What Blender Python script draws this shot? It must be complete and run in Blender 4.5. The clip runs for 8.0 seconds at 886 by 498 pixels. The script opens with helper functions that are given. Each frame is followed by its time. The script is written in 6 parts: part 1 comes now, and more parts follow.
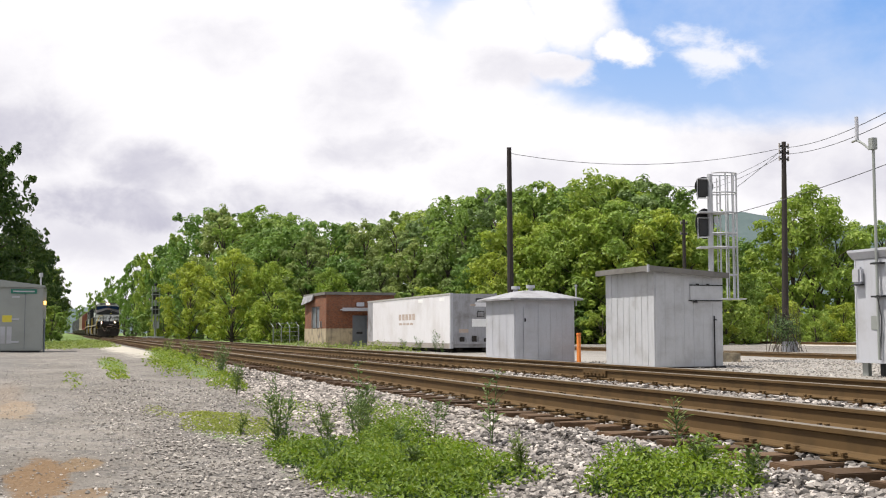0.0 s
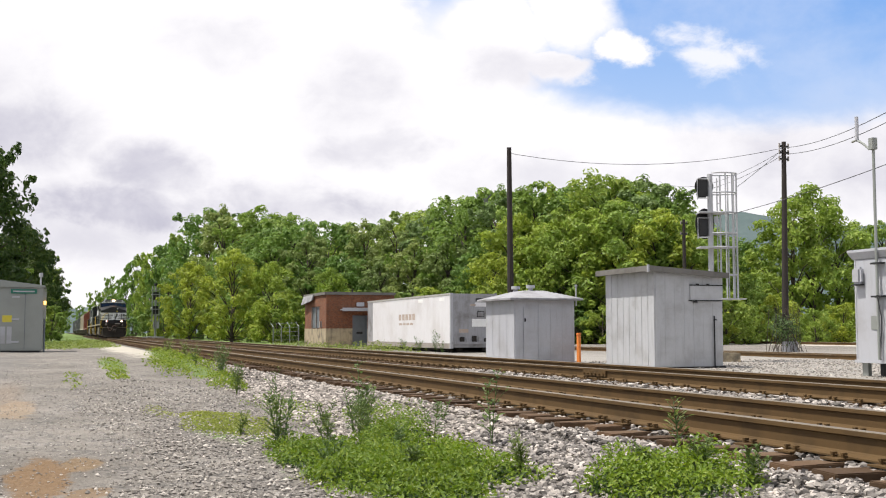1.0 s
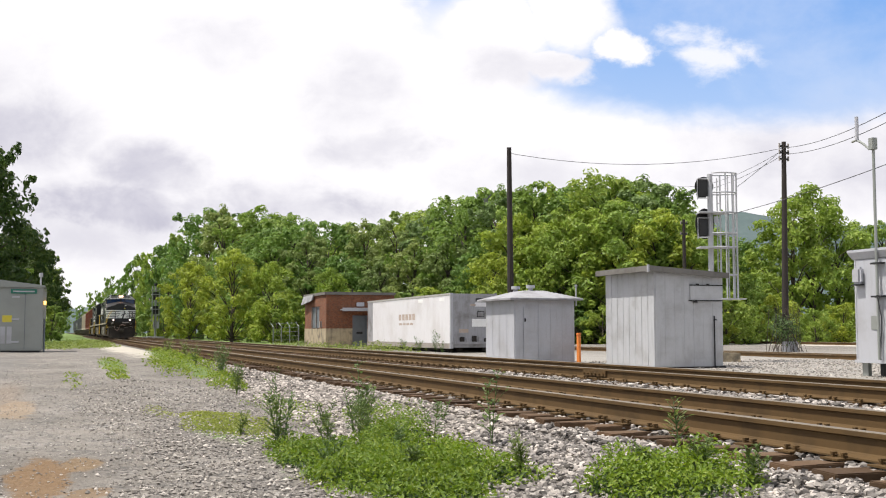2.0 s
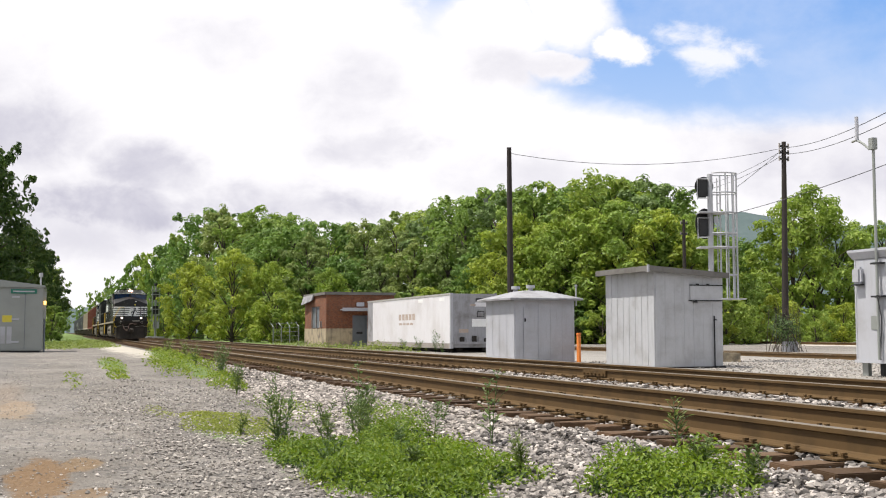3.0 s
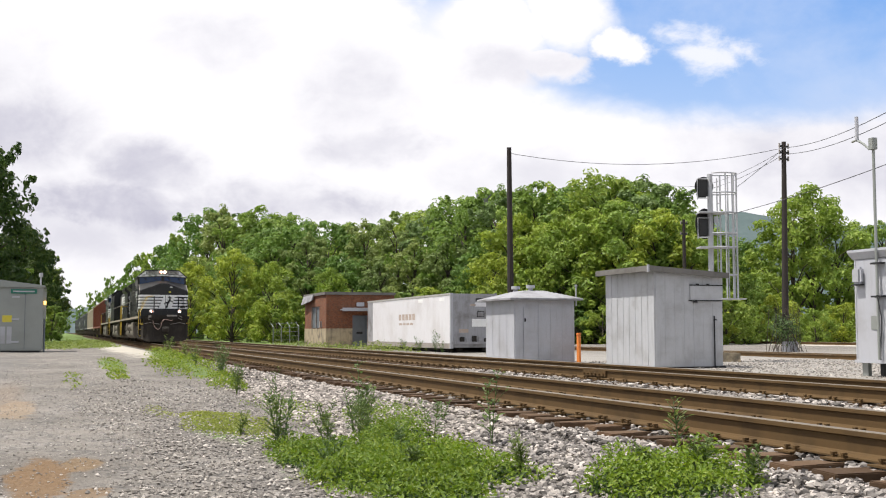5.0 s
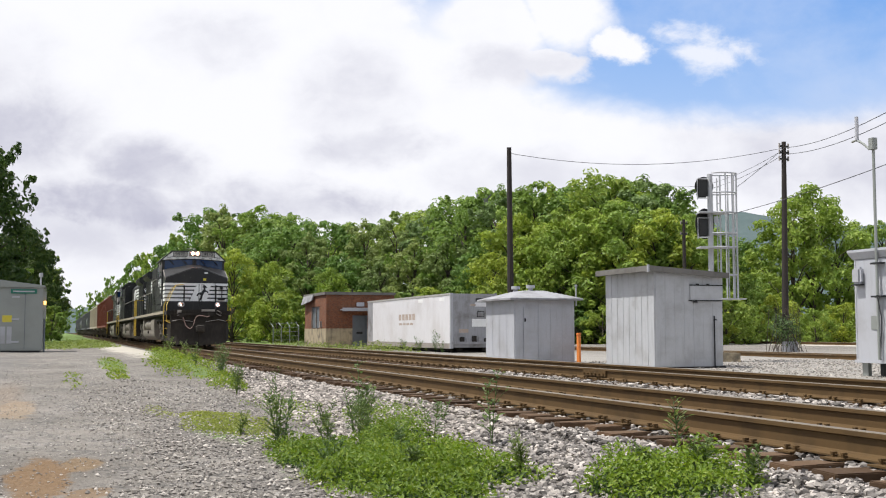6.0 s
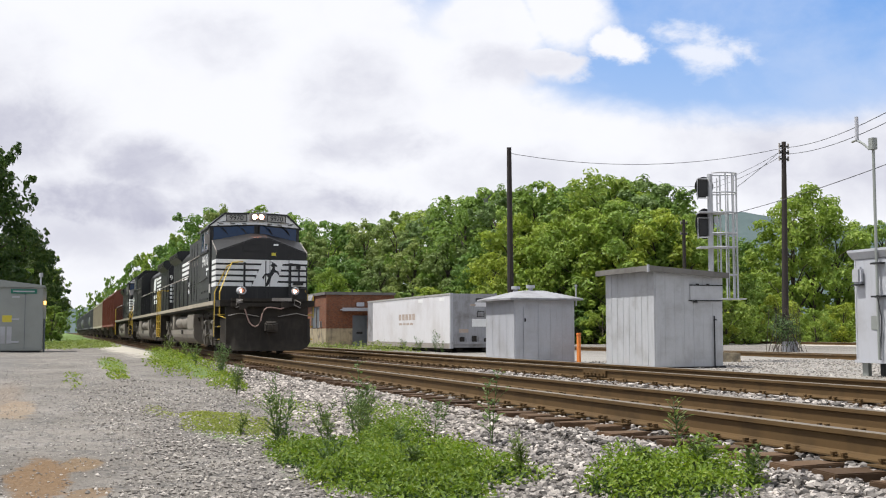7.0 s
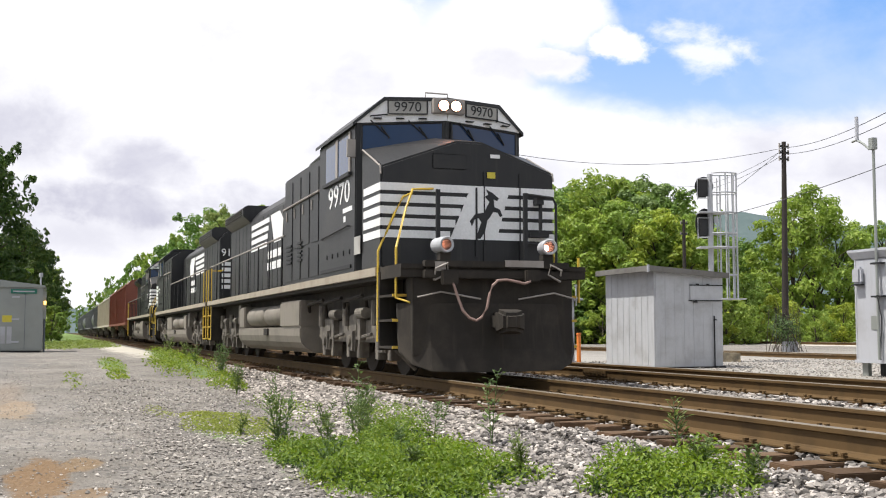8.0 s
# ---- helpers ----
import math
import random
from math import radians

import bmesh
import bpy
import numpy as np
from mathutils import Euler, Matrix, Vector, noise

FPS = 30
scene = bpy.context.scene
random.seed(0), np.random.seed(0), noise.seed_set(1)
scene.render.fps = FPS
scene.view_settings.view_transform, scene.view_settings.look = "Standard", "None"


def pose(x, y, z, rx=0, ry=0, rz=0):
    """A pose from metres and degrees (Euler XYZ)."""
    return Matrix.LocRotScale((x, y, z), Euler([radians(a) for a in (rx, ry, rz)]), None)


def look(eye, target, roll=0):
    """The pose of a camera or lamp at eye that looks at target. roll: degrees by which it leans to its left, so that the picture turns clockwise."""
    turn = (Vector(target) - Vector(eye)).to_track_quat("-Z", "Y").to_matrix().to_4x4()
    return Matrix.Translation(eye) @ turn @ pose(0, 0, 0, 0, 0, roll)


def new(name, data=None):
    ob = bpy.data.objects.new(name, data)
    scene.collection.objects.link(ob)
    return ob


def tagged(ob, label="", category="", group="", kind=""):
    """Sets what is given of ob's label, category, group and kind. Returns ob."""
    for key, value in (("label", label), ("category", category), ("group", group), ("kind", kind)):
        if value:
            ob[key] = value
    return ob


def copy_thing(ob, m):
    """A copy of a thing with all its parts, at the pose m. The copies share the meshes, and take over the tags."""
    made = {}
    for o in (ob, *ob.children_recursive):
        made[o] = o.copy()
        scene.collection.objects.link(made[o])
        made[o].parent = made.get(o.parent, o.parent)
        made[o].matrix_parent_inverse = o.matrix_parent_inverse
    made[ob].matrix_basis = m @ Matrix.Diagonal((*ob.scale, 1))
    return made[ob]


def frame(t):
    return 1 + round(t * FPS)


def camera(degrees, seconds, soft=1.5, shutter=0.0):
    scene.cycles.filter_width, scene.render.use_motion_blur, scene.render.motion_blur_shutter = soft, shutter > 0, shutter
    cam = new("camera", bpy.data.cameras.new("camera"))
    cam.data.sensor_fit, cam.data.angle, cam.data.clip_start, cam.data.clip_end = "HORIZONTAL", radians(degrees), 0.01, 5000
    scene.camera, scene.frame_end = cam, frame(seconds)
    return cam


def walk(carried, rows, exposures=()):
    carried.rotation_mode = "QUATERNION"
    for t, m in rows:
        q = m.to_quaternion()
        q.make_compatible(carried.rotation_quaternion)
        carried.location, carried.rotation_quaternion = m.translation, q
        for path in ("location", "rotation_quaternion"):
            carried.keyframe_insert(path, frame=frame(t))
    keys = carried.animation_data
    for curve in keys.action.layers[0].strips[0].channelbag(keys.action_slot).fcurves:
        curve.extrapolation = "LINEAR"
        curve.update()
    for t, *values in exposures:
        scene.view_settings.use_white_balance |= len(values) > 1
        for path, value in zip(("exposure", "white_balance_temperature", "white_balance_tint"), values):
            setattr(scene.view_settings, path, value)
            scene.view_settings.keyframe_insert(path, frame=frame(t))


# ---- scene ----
# x runs across the tracks, y along them (away from the camera), z up; the top of the rails is z = 0
EYE = (0.0, 0.0, 0.694)
TURN = 0.3319            # the tracks run off to the left of the view by this angle
FWD = (math.sin(TURN), math.cos(TURN))
cam = camera(43.54, 8.0, soft=1.1)
AIM = look(EYE, (FWD[0], FWD[1], EYE[2] + math.tan(0.0748)), 0.0)
walk(cam, [(0.0, AIM), (8.0, AIM)], exposures=[(0.0, 0.46, 6500, 10), (3.0, 0.48, 6500, 10), (5.0, 0.46, 6450, 10), (6.5, 0.36, 6250, 9), (7.5, 0.40, 6300, 9), (8.0, 0.58, 6380, 9)])

# ---- light ----
SUN_EL, SUN_AZ = radians(64), radians(-81)      # azimuth from +y towards +x
sun_dir = Vector((math.sin(SUN_AZ) * math.cos(SUN_EL), math.cos(SUN_AZ) * math.cos(SUN_EL), math.sin(SUN_EL)))
world = bpy.data.worlds.new("sky")
scene.world = world
world.use_nodes = True
wn = world.node_tree.nodes
sky_tex = wn.new("ShaderNodeTexSky")
sky_tex.sky_type, sky_tex.sun_disc = "NISHITA", False
sky_tex.sun_elevation, sky_tex.sun_rotation = SUN_EL, SUN_AZ
sky_tex.air_density, sky_tex.dust_density = 1.0, 2.0
# broken bright cloud over the clear sky, the same all round
cloud_n = wn.new("ShaderNodeTexNoise")
cloud_n.inputs["Scale"].default_value, cloud_n.inputs["Detail"].default_value = 2.2, 6.0
cloud_r = wn.new("ShaderNodeMapRange")
cloud_r.inputs[1].default_value, cloud_r.inputs[2].default_value = 0.30, 0.62
cloud_m = wn.new("ShaderNodeMix")
cloud_m.data_type = "RGBA"
cloud_m.inputs[7].default_value = (7.2, 7.2, 7.5, 1)
wl = world.node_tree.links
wl.new(wn.new("ShaderNodeTexCoord").outputs["Generated"], cloud_n.inputs["Vector"])
wl.new(cloud_n.outputs[0], cloud_r.inputs[0])
wl.new(cloud_r.outputs[0], cloud_m.inputs[0])
wl.new(sky_tex.outputs[0], cloud_m.inputs[6])
wl.new(cloud_m.outputs[2], wn["Background"].inputs["Color"])
wn["Background"].inputs["Strength"].default_value = 0.095
lamp = bpy.data.lights.new("sun", "SUN")
lamp.energy, lamp.angle, lamp.color = 3.9, radians(1.0), (1.0, 0.95, 0.87)
sun = new("sun", lamp)
sun.matrix_world = look(sun_dir * 100, (0, 0, 0))


# ---- node helpers ----
def math_node(nt, op, a, b=0.0, clamp=False):
    n = nt.nodes.new("ShaderNodeMath")
    n.operation, n.use_clamp = op, clamp
    for i, v in enumerate((a, b)):
        if isinstance(v, (int, float)):
            n.inputs[i].default_value = v
        else:
            nt.links.new(v, n.inputs[i])
    return n.outputs[0]


def ramp(nt, fac, stops):
    n = nt.nodes.new("ShaderNodeValToRGB")
    els = n.color_ramp.elements
    while len(els) < len(stops):
        els.new(0.5)
    for e, (p, c) in zip(els, stops):
        e.position = p
        e.color = (*c, 1) if len(c) == 3 else c
    nt.links.new(fac, n.inputs[0])
    return n.outputs[0]


def step01(nt, v, lo, hi):
    n = nt.nodes.new("ShaderNodeMapRange")
    n.interpolation_type = "SMOOTHSTEP"
    n.inputs[1].default_value, n.inputs[2].default_value = lo, hi
    nt.links.new(v, n.inputs[0])
    return n.outputs[0]


def mix(nt, fac, a, b, mode="MIX"):
    n = nt.nodes.new("ShaderNodeMix")
    n.data_type, n.blend_type = "RGBA", mode
    for i, v in ((0, fac), (6, a), (7, b)):
        if isinstance(v, (int, float)):
            n.inputs[i].default_value = v
        elif isinstance(v, tuple):
            n.inputs[i].default_value = (*v, 1) if len(v) == 3 else v
        else:
            nt.links.new(v, n.inputs[i])
    return n.outputs[2]


def noise_tex(nt, vec, scale, detail=5.0, rough=0.55, stretch=None, distortion=0.0):
    n = nt.nodes.new("ShaderNodeTexNoise")
    n.inputs["Scale"].default_value, n.inputs["Detail"].default_value = scale, detail
    n.inputs["Roughness"].default_value, n.inputs["Distortion"].default_value = rough, distortion
    if stretch:
        m = nt.nodes.new("ShaderNodeMapping")
        m.inputs["Scale"].default_value = stretch
        nt.links.new(vec, m.inputs[0])
        vec = m.outputs[0]
    nt.links.new(vec, n.inputs["Vector"])
    return n.outputs[0]


def material(name):
    m = bpy.data.materials.new(name)
    m.use_nodes = True
    nt = m.node_tree
    return m, nt, nt.nodes["Principled BSDF"], nt.nodes.new("ShaderNodeTexCoord").outputs["Object"]


def bump(nt, bsdf, height, strength=0.3, dist=0.02):
    b = nt.nodes.new("ShaderNodeBump")
    b.inputs["Strength"].default_value, b.inputs["Distance"].default_value = strength, dist
    nt.links.new(height, b.inputs["Height"])
    nt.links.new(b.outputs[0], bsdf.inputs["Normal"])


def worn(name, base, stain, rough=0.6, metal=0.0, scale=1.5, amount=0.5, streak=True, fine=40.0, bumps=0.15, per_object=0.0):
    """Paint, metal, concrete: a base colour with large stains, vertical streaks and a fine grain."""
    m, nt, b, co = material(name)
    big = step01(nt, noise_tex(nt, co, scale, 6, 0.6), 0.42, 0.72)
    if streak:
        st = step01(nt, noise_tex(nt, co, 3.0, 5, 0.65, (3.0, 3.0, 0.25)), 0.48, 0.75)
        big = math_node(nt, "MAXIMUM", big, math_node(nt, "MULTIPLY", st, 0.8))
    col = mix(nt, math_node(nt, "MULTIPLY", big, amount), base, stain)
    g = noise_tex(nt, co, fine, 4, 0.7)
    col = mix(nt, 0.5, col, ramp(nt, g, [(0.3, (0.72, 0.72, 0.72)), (0.7, (1, 1, 1))]), "MULTIPLY")
    if per_object:
        info = nt.nodes.new("ShaderNodeObjectInfo").outputs["Random"]
        k = 1.0 - per_object
        col = mix(nt, 1.0, col, ramp(nt, info, [(0.0, (k, k, k)), (1.0, (1, 1, 1))]), "MULTIPLY")
    nt.links.new(col, b.inputs["Base Color"])
    b.inputs["Metallic"].default_value = metal
    nt.links.new(math_node(nt, "ADD", math_node(nt, "MULTIPLY", g, 0.25), rough - 0.12), b.inputs["Roughness"])
    bump(nt, b, g, bumps, 0.01)
    return m


def glow(name, color, strength):
    m = bpy.data.materials.new(name)
    m.use_nodes = True
    b = m.node_tree.nodes["Principled BSDF"]
    b.inputs["Base Color"].default_value = (*color, 1)
    b.inputs["Emission Color"].default_value = (*color, 1)
    b.inputs["Emission Strength"].default_value = strength
    return m


def leafy(name, dark, light, yellow):
    m, nt, b, co = material(name)
    isl = nt.nodes.new("ShaderNodeNewGeometry").outputs["Random Per Island"]
    col = ramp(nt, isl, [(0.0, dark), (0.6, light), (1.0, yellow)])
    big = noise_tex(nt, co, 0.35, 3, 0.6)
    col = mix(nt, 0.8, col, ramp(nt, big, [(0.3, (0.55, 0.62, 0.5)), (0.65, (1.0, 1.0, 0.95))]), "MULTIPLY")
    info = nt.nodes.new("ShaderNodeObjectInfo").outputs["Random"]
    col = mix(nt, 0.6, col, ramp(nt, info, [(0.0, (0.55, 0.74, 0.75)), (0.35, (0.85, 0.95, 0.8)), (0.7, (1.1, 1.05, 0.7)), (1.0, (1.45, 1.25, 0.7))]), "MULTIPLY")
    nt.links.new(col, b.inputs["Base Color"])
    b.inputs["Roughness"].default_value = 0.55
    tr = nt.nodes.new("ShaderNodeBsdfTranslucent")
    nt.links.new(col, tr.inputs[0])
    mx = nt.nodes.new("ShaderNodeMixShader")
    mx.inputs[0].default_value = 0.42
    nt.links.new(b.outputs[0], mx.inputs[1])
    nt.links.new(tr.outputs[0], mx.inputs[2])
    nt.links.new(mx.outputs[0], nt.nodes["Material Output"].inputs[0])
    return m


# ---- materials ----
M_STEEL_WHITE = worn("aged white painted steel", (0.44, 0.448, 0.482), (0.30, 0.285, 0.28), 0.5, 0.0, 1.2, 0.5)
M_ROOF_GREY = worn("weathered roof edge", (0.40, 0.39, 0.36), (0.20, 0.19, 0.17), 0.7, 0.0, 2.0, 0.6)
M_FASCIA = worn("dark weathered fascia", (0.17, 0.16, 0.145), (0.09, 0.08, 0.07), 0.75, 0.0, 3.0, 0.6)
M_SILVER = worn("silver painted metal", (0.48, 0.487, 0.505), (0.28, 0.265, 0.255), 0.5, 0.1, 1.5, 0.5)
M_CABINET = worn("grey enamelled metal", (0.29, 0.305, 0.285), (0.20, 0.21, 0.19), 0.45, 0.2, 1.0, 0.35)
M_TRAILER = worn("bleached white trailer panel", (0.74, 0.73, 0.75), (0.50, 0.46, 0.44), 0.5, 0.0, 0.6, 0.45)
M_TRAILER_END = worn("dull grey sheet and shaded trailer end", (0.33, 0.33, 0.35), (0.13, 0.12, 0.11), 0.6, 0.0, 1.4, 0.75)
M_DARK = worn("dark steel for grease and shade", (0.030, 0.026, 0.022), (0.075, 0.062, 0.048), 0.82, 0.0, 2.0, 0.5)
M_TRUCK = worn("dusty running gear", (0.10, 0.088, 0.073), (0.26, 0.23, 0.185), 0.8, 0.0, 3.5, 0.75)
M_LOCO = worn("black locomotive paint", (0.012, 0.012, 0.013), (0.050, 0.045, 0.039), 0.45, 0.0, 0.8, 0.45)
M_LOCO.node_tree.nodes["Principled BSDF"].inputs["Specular IOR Level"].default_value = 0.42
M_DARK.node_tree.nodes["Principled BSDF"].inputs["Specular IOR Level"].default_value = 0.25
M_LOCO_GREY = worn("dusty sill paint", (0.34, 0.31, 0.28), (0.16, 0.13, 0.11), 0.7, 0.0, 2.0, 0.5)
M_SILL = worn("tan dusty sill", (0.36, 0.31, 0.24), (0.20, 0.16, 0.12), 0.75, 0.0, 2.0, 0.5)
M_TANK = worn("dusty fuel tank", (0.22, 0.195, 0.16), (0.11, 0.092, 0.073), 0.7, 0.0, 1.5, 0.5)
M_WHITE = worn("white stripe paint", (0.86, 0.86, 0.85), (0.62, 0.60, 0.57), 0.5, 0.0, 1.5, 0.3, True, 30)
M_YELLOW = worn("yellow safety paint", (0.62, 0.42, 0.04), (0.34, 0.22, 0.05), 0.5, 0.0, 4.0, 0.5)
M_RAIL = worn("rusty rail web", (0.114, 0.070, 0.030), (0.056, 0.036, 0.018), 0.75, 0.1, 2.5, 0.6, False)
M_RAIL_TOP = worn("worn rail head", (0.20, 0.165, 0.12), (0.12, 0.09, 0.06), 0.5, 0.35, 1.0, 0.5, False)
M_TIE = worn("creosoted sleeper wood", (0.120, 0.072, 0.040), (0.17, 0.12, 0.08), 0.85, 0.0, 2.5, 0.7, False, 25, 0.5, 0.45)
for m_ in (M_RAIL, M_TIE):
    m_.node_tree.nodes["Principled BSDF"].inputs["Specular IOR Level"].default_value = 0.2
M_BROWN_CAR = worn("oxide red freight car", (0.24, 0.072, 0.045), (0.13, 0.055, 0.04), 0.65, 0.0, 0.7, 0.6)
M_CREAM_CAR = worn("cream hopper car", (0.55, 0.49, 0.40), (0.34, 0.28, 0.21), 0.6, 0.0, 0.7, 0.5)
M_GREY_CAR = worn("grey covered hopper", (0.16, 0.16, 0.165), (0.10, 0.09, 0.08), 0.6, 0.0, 0.7, 0.5)
M_TANK_CAR = worn("black tank car", (0.02, 0.02, 0.022), (0.06, 0.055, 0.05), 0.45, 0.0, 0.7, 0.4)
M_POLE = worn("weathered utility pole", (0.026, 0.019, 0.016), (0.016, 0.013, 0.012), 0.85, 0.0, 1.5, 0.6)
M_ORANGE = worn("orange plastic post", (0.80, 0.24, 0.045), (0.55, 0.18, 0.06), 0.5, 0.0, 4.0, 0.4)
M_CONCRETE = worn("stained concrete", (0.42, 0.35, 0.23), (0.10, 0.085, 0.065), 0.85, 0.0, 1.8, 0.9)
M_DOOR = worn("grey steel door", (0.14, 0.16, 0.18), (0.09, 0.09, 0.09), 0.5, 0.0, 2.0, 0.4)
M_BLACK = worn("matt black metal", (0.012, 0.012, 0.013), (0.03, 0.03, 0.03), 0.6, 0.0, 3.0, 0.3, False)
M_WIRE = worn("wire", (0.03, 0.03, 0.032), (0.05, 0.05, 0.05), 0.6, 0.0, 3.0, 0.3, False)
M_SIGN_GREEN = worn("green sign", (0.015, 0.16, 0.11), (0.02, 0.10, 0.08), 0.5, 0.0, 4.0, 0.3, False)
M_STICKER = worn("yellow sticker", (0.62, 0.52, 0.05), (0.45, 0.38, 0.06), 0.5, 0.0, 6.0, 0.3, False)
M_HOSE = worn("pale air hose", (0.30, 0.20, 0.17), (0.16, 0.11, 0.09), 0.7, 0.0, 6.0, 0.4, False)
M_LABEL = worn("faded lettering", (0.42, 0.33, 0.27), (0.60, 0.54, 0.50), 0.6, 0.0, 4.0, 0.6, False)
M_BARK = worn("tree bark", (0.075, 0.058, 0.045), (0.035, 0.03, 0.025), 0.9, 0.0, 4.0, 0.6, True, 20, 0.6)
M_LAMP = glow("lit headlight", (1.0, 0.45, 0.28), 8.0)
M_DITCH = glow("lit lamp core", (1.0, 0.40, 0.26), 34.0)
M_AMBER = glow("amber lamp", (1.0, 0.55, 0.12), 3.0)
M_LEAF = leafy("deciduous leaves", (0.185, 0.28, 0.058), (0.26, 0.375, 0.082), (0.35, 0.44, 0.11))
M_LEAF_YELLOW = leafy("yellow green leaves", (0.26, 0.35, 0.05), (0.345, 0.435, 0.072), (0.44, 0.50, 0.10))
M_LEAF_GREY = leafy("grey green leaves", (0.20, 0.275, 0.10), (0.27, 0.35, 0.135), (0.34, 0.41, 0.17))
# dark species and low leaves, with their shade put into the leaf colour
M_LEAF_SHADE = leafy("shade-darkened green leaves", (0.045, 0.085, 0.020), (0.07, 0.12, 0.026), (0.12, 0.165, 0.035))
M_MOSS = leafy("yellow moss", (0.22, 0.25, 0.04), (0.31, 0.34, 0.065), (0.40, 0.41, 0.10))
M_WEED = leafy("weed leaves", (0.11, 0.165, 0.05), (0.17, 0.24, 0.08), (0.25, 0.31, 0.12))
M_GRASS = leafy("ground cover leaves", (0.13, 0.205, 0.012), (0.20, 0.295, 0.018), (0.29, 0.35, 0.032))


def glass_mat():
    m, nt, b, co = material("dark window glass with painted blue reflection")
    # blue sky reflection is put into the base colour of the glass
    b.inputs["Base Color"].default_value = (0.014, 0.036, 0.095, 1)
    b.inputs["Roughness"].default_value = 0.06
    b.inputs["Specular IOR Level"].default_value = 0.45
    return m


M_GLASS = glass_mat()


def brick_mat():
    m, nt, b, co = material("red brick")
    info = nt.nodes.new("ShaderNodeObjectInfo").outputs["Random"]
    br = nt.nodes.new("ShaderNodeTexBrick")
    br.inputs["Scale"].default_value = 4.6
    br.inputs["Mortar Size"].default_value = 0.018
    br.inputs["Color1"].default_value = (0.25, 0.085, 0.034, 1)
    br.inputs["Color2"].default_value = (0.125, 0.045, 0.024, 1)
    br.inputs["Mortar"].default_value = (0.19, 0.13, 0.085, 1)
    mp = nt.nodes.new("ShaderNodeCombineXYZ")
    sp = nt.nodes.new("ShaderNodeSeparateXYZ")
    nt.links.new(co, sp.inputs[0])
    nt.links.new(math_node(nt, "ADD", sp.outputs[0], sp.outputs[1]), mp.inputs[0])
    nt.links.new(sp.outputs[2], mp.inputs[1])
    nt.links.new(mp.outputs[0], br.inputs[0])
    g = noise_tex(nt, co, 1.2, 5, 0.6)
    col = mix(nt, 0.7, br.outputs[0], ramp(nt, g, [(0.3, (0.6, 0.6, 0.6)), (0.7, (1.1, 1.05, 1))]), "MULTIPLY")
    nt.links.new(col, b.inputs["Base Color"])
    b.inputs["Roughness"].default_value = 0.85
    bump(nt, b, br.outputs["Fac"], -0.4, 0.01)
    return m


M_BRICK = brick_mat()


def stone_mat(name, tones):
    m, nt, b, co = material(name)
    isl = nt.nodes.new("ShaderNodeNewGeometry").outputs["Random Per Island"]
    col = ramp(nt, isl, list(zip((0.0, 0.35, 0.8, 1.0), tones)))
    g = noise_tex(nt, co, 30, 4, 0.7)
    col = mix(nt, 0.7, col, ramp(nt, g, [(0.3, (0.6, 0.58, 0.56)), (0.7, (1.05, 1.0, 0.98))]), "MULTIPLY")
    nt.links.new(col, b.inputs["Base Color"])
    b.inputs["Roughness"].default_value = 0.9
    bump(nt, b, g, 0.4, 0.01)
    return m


M_STONE = stone_mat("limestone ballast", ((0.07, 0.064, 0.059), (0.205, 0.19, 0.175), (0.38, 0.352, 0.325), (0.62, 0.575, 0.53)))
M_GRAVEL = stone_mat("fine lot gravel", ((0.13, 0.12, 0.11), (0.255, 0.238, 0.215), (0.40, 0.375, 0.34), (0.64, 0.60, 0.55)))


M_STONE_PALE = stone_mat("dusty cream ballast", ((0.10, 0.09, 0.08), (0.26, 0.238, 0.215), (0.44, 0.405, 0.365), (0.66, 0.61, 0.55)))


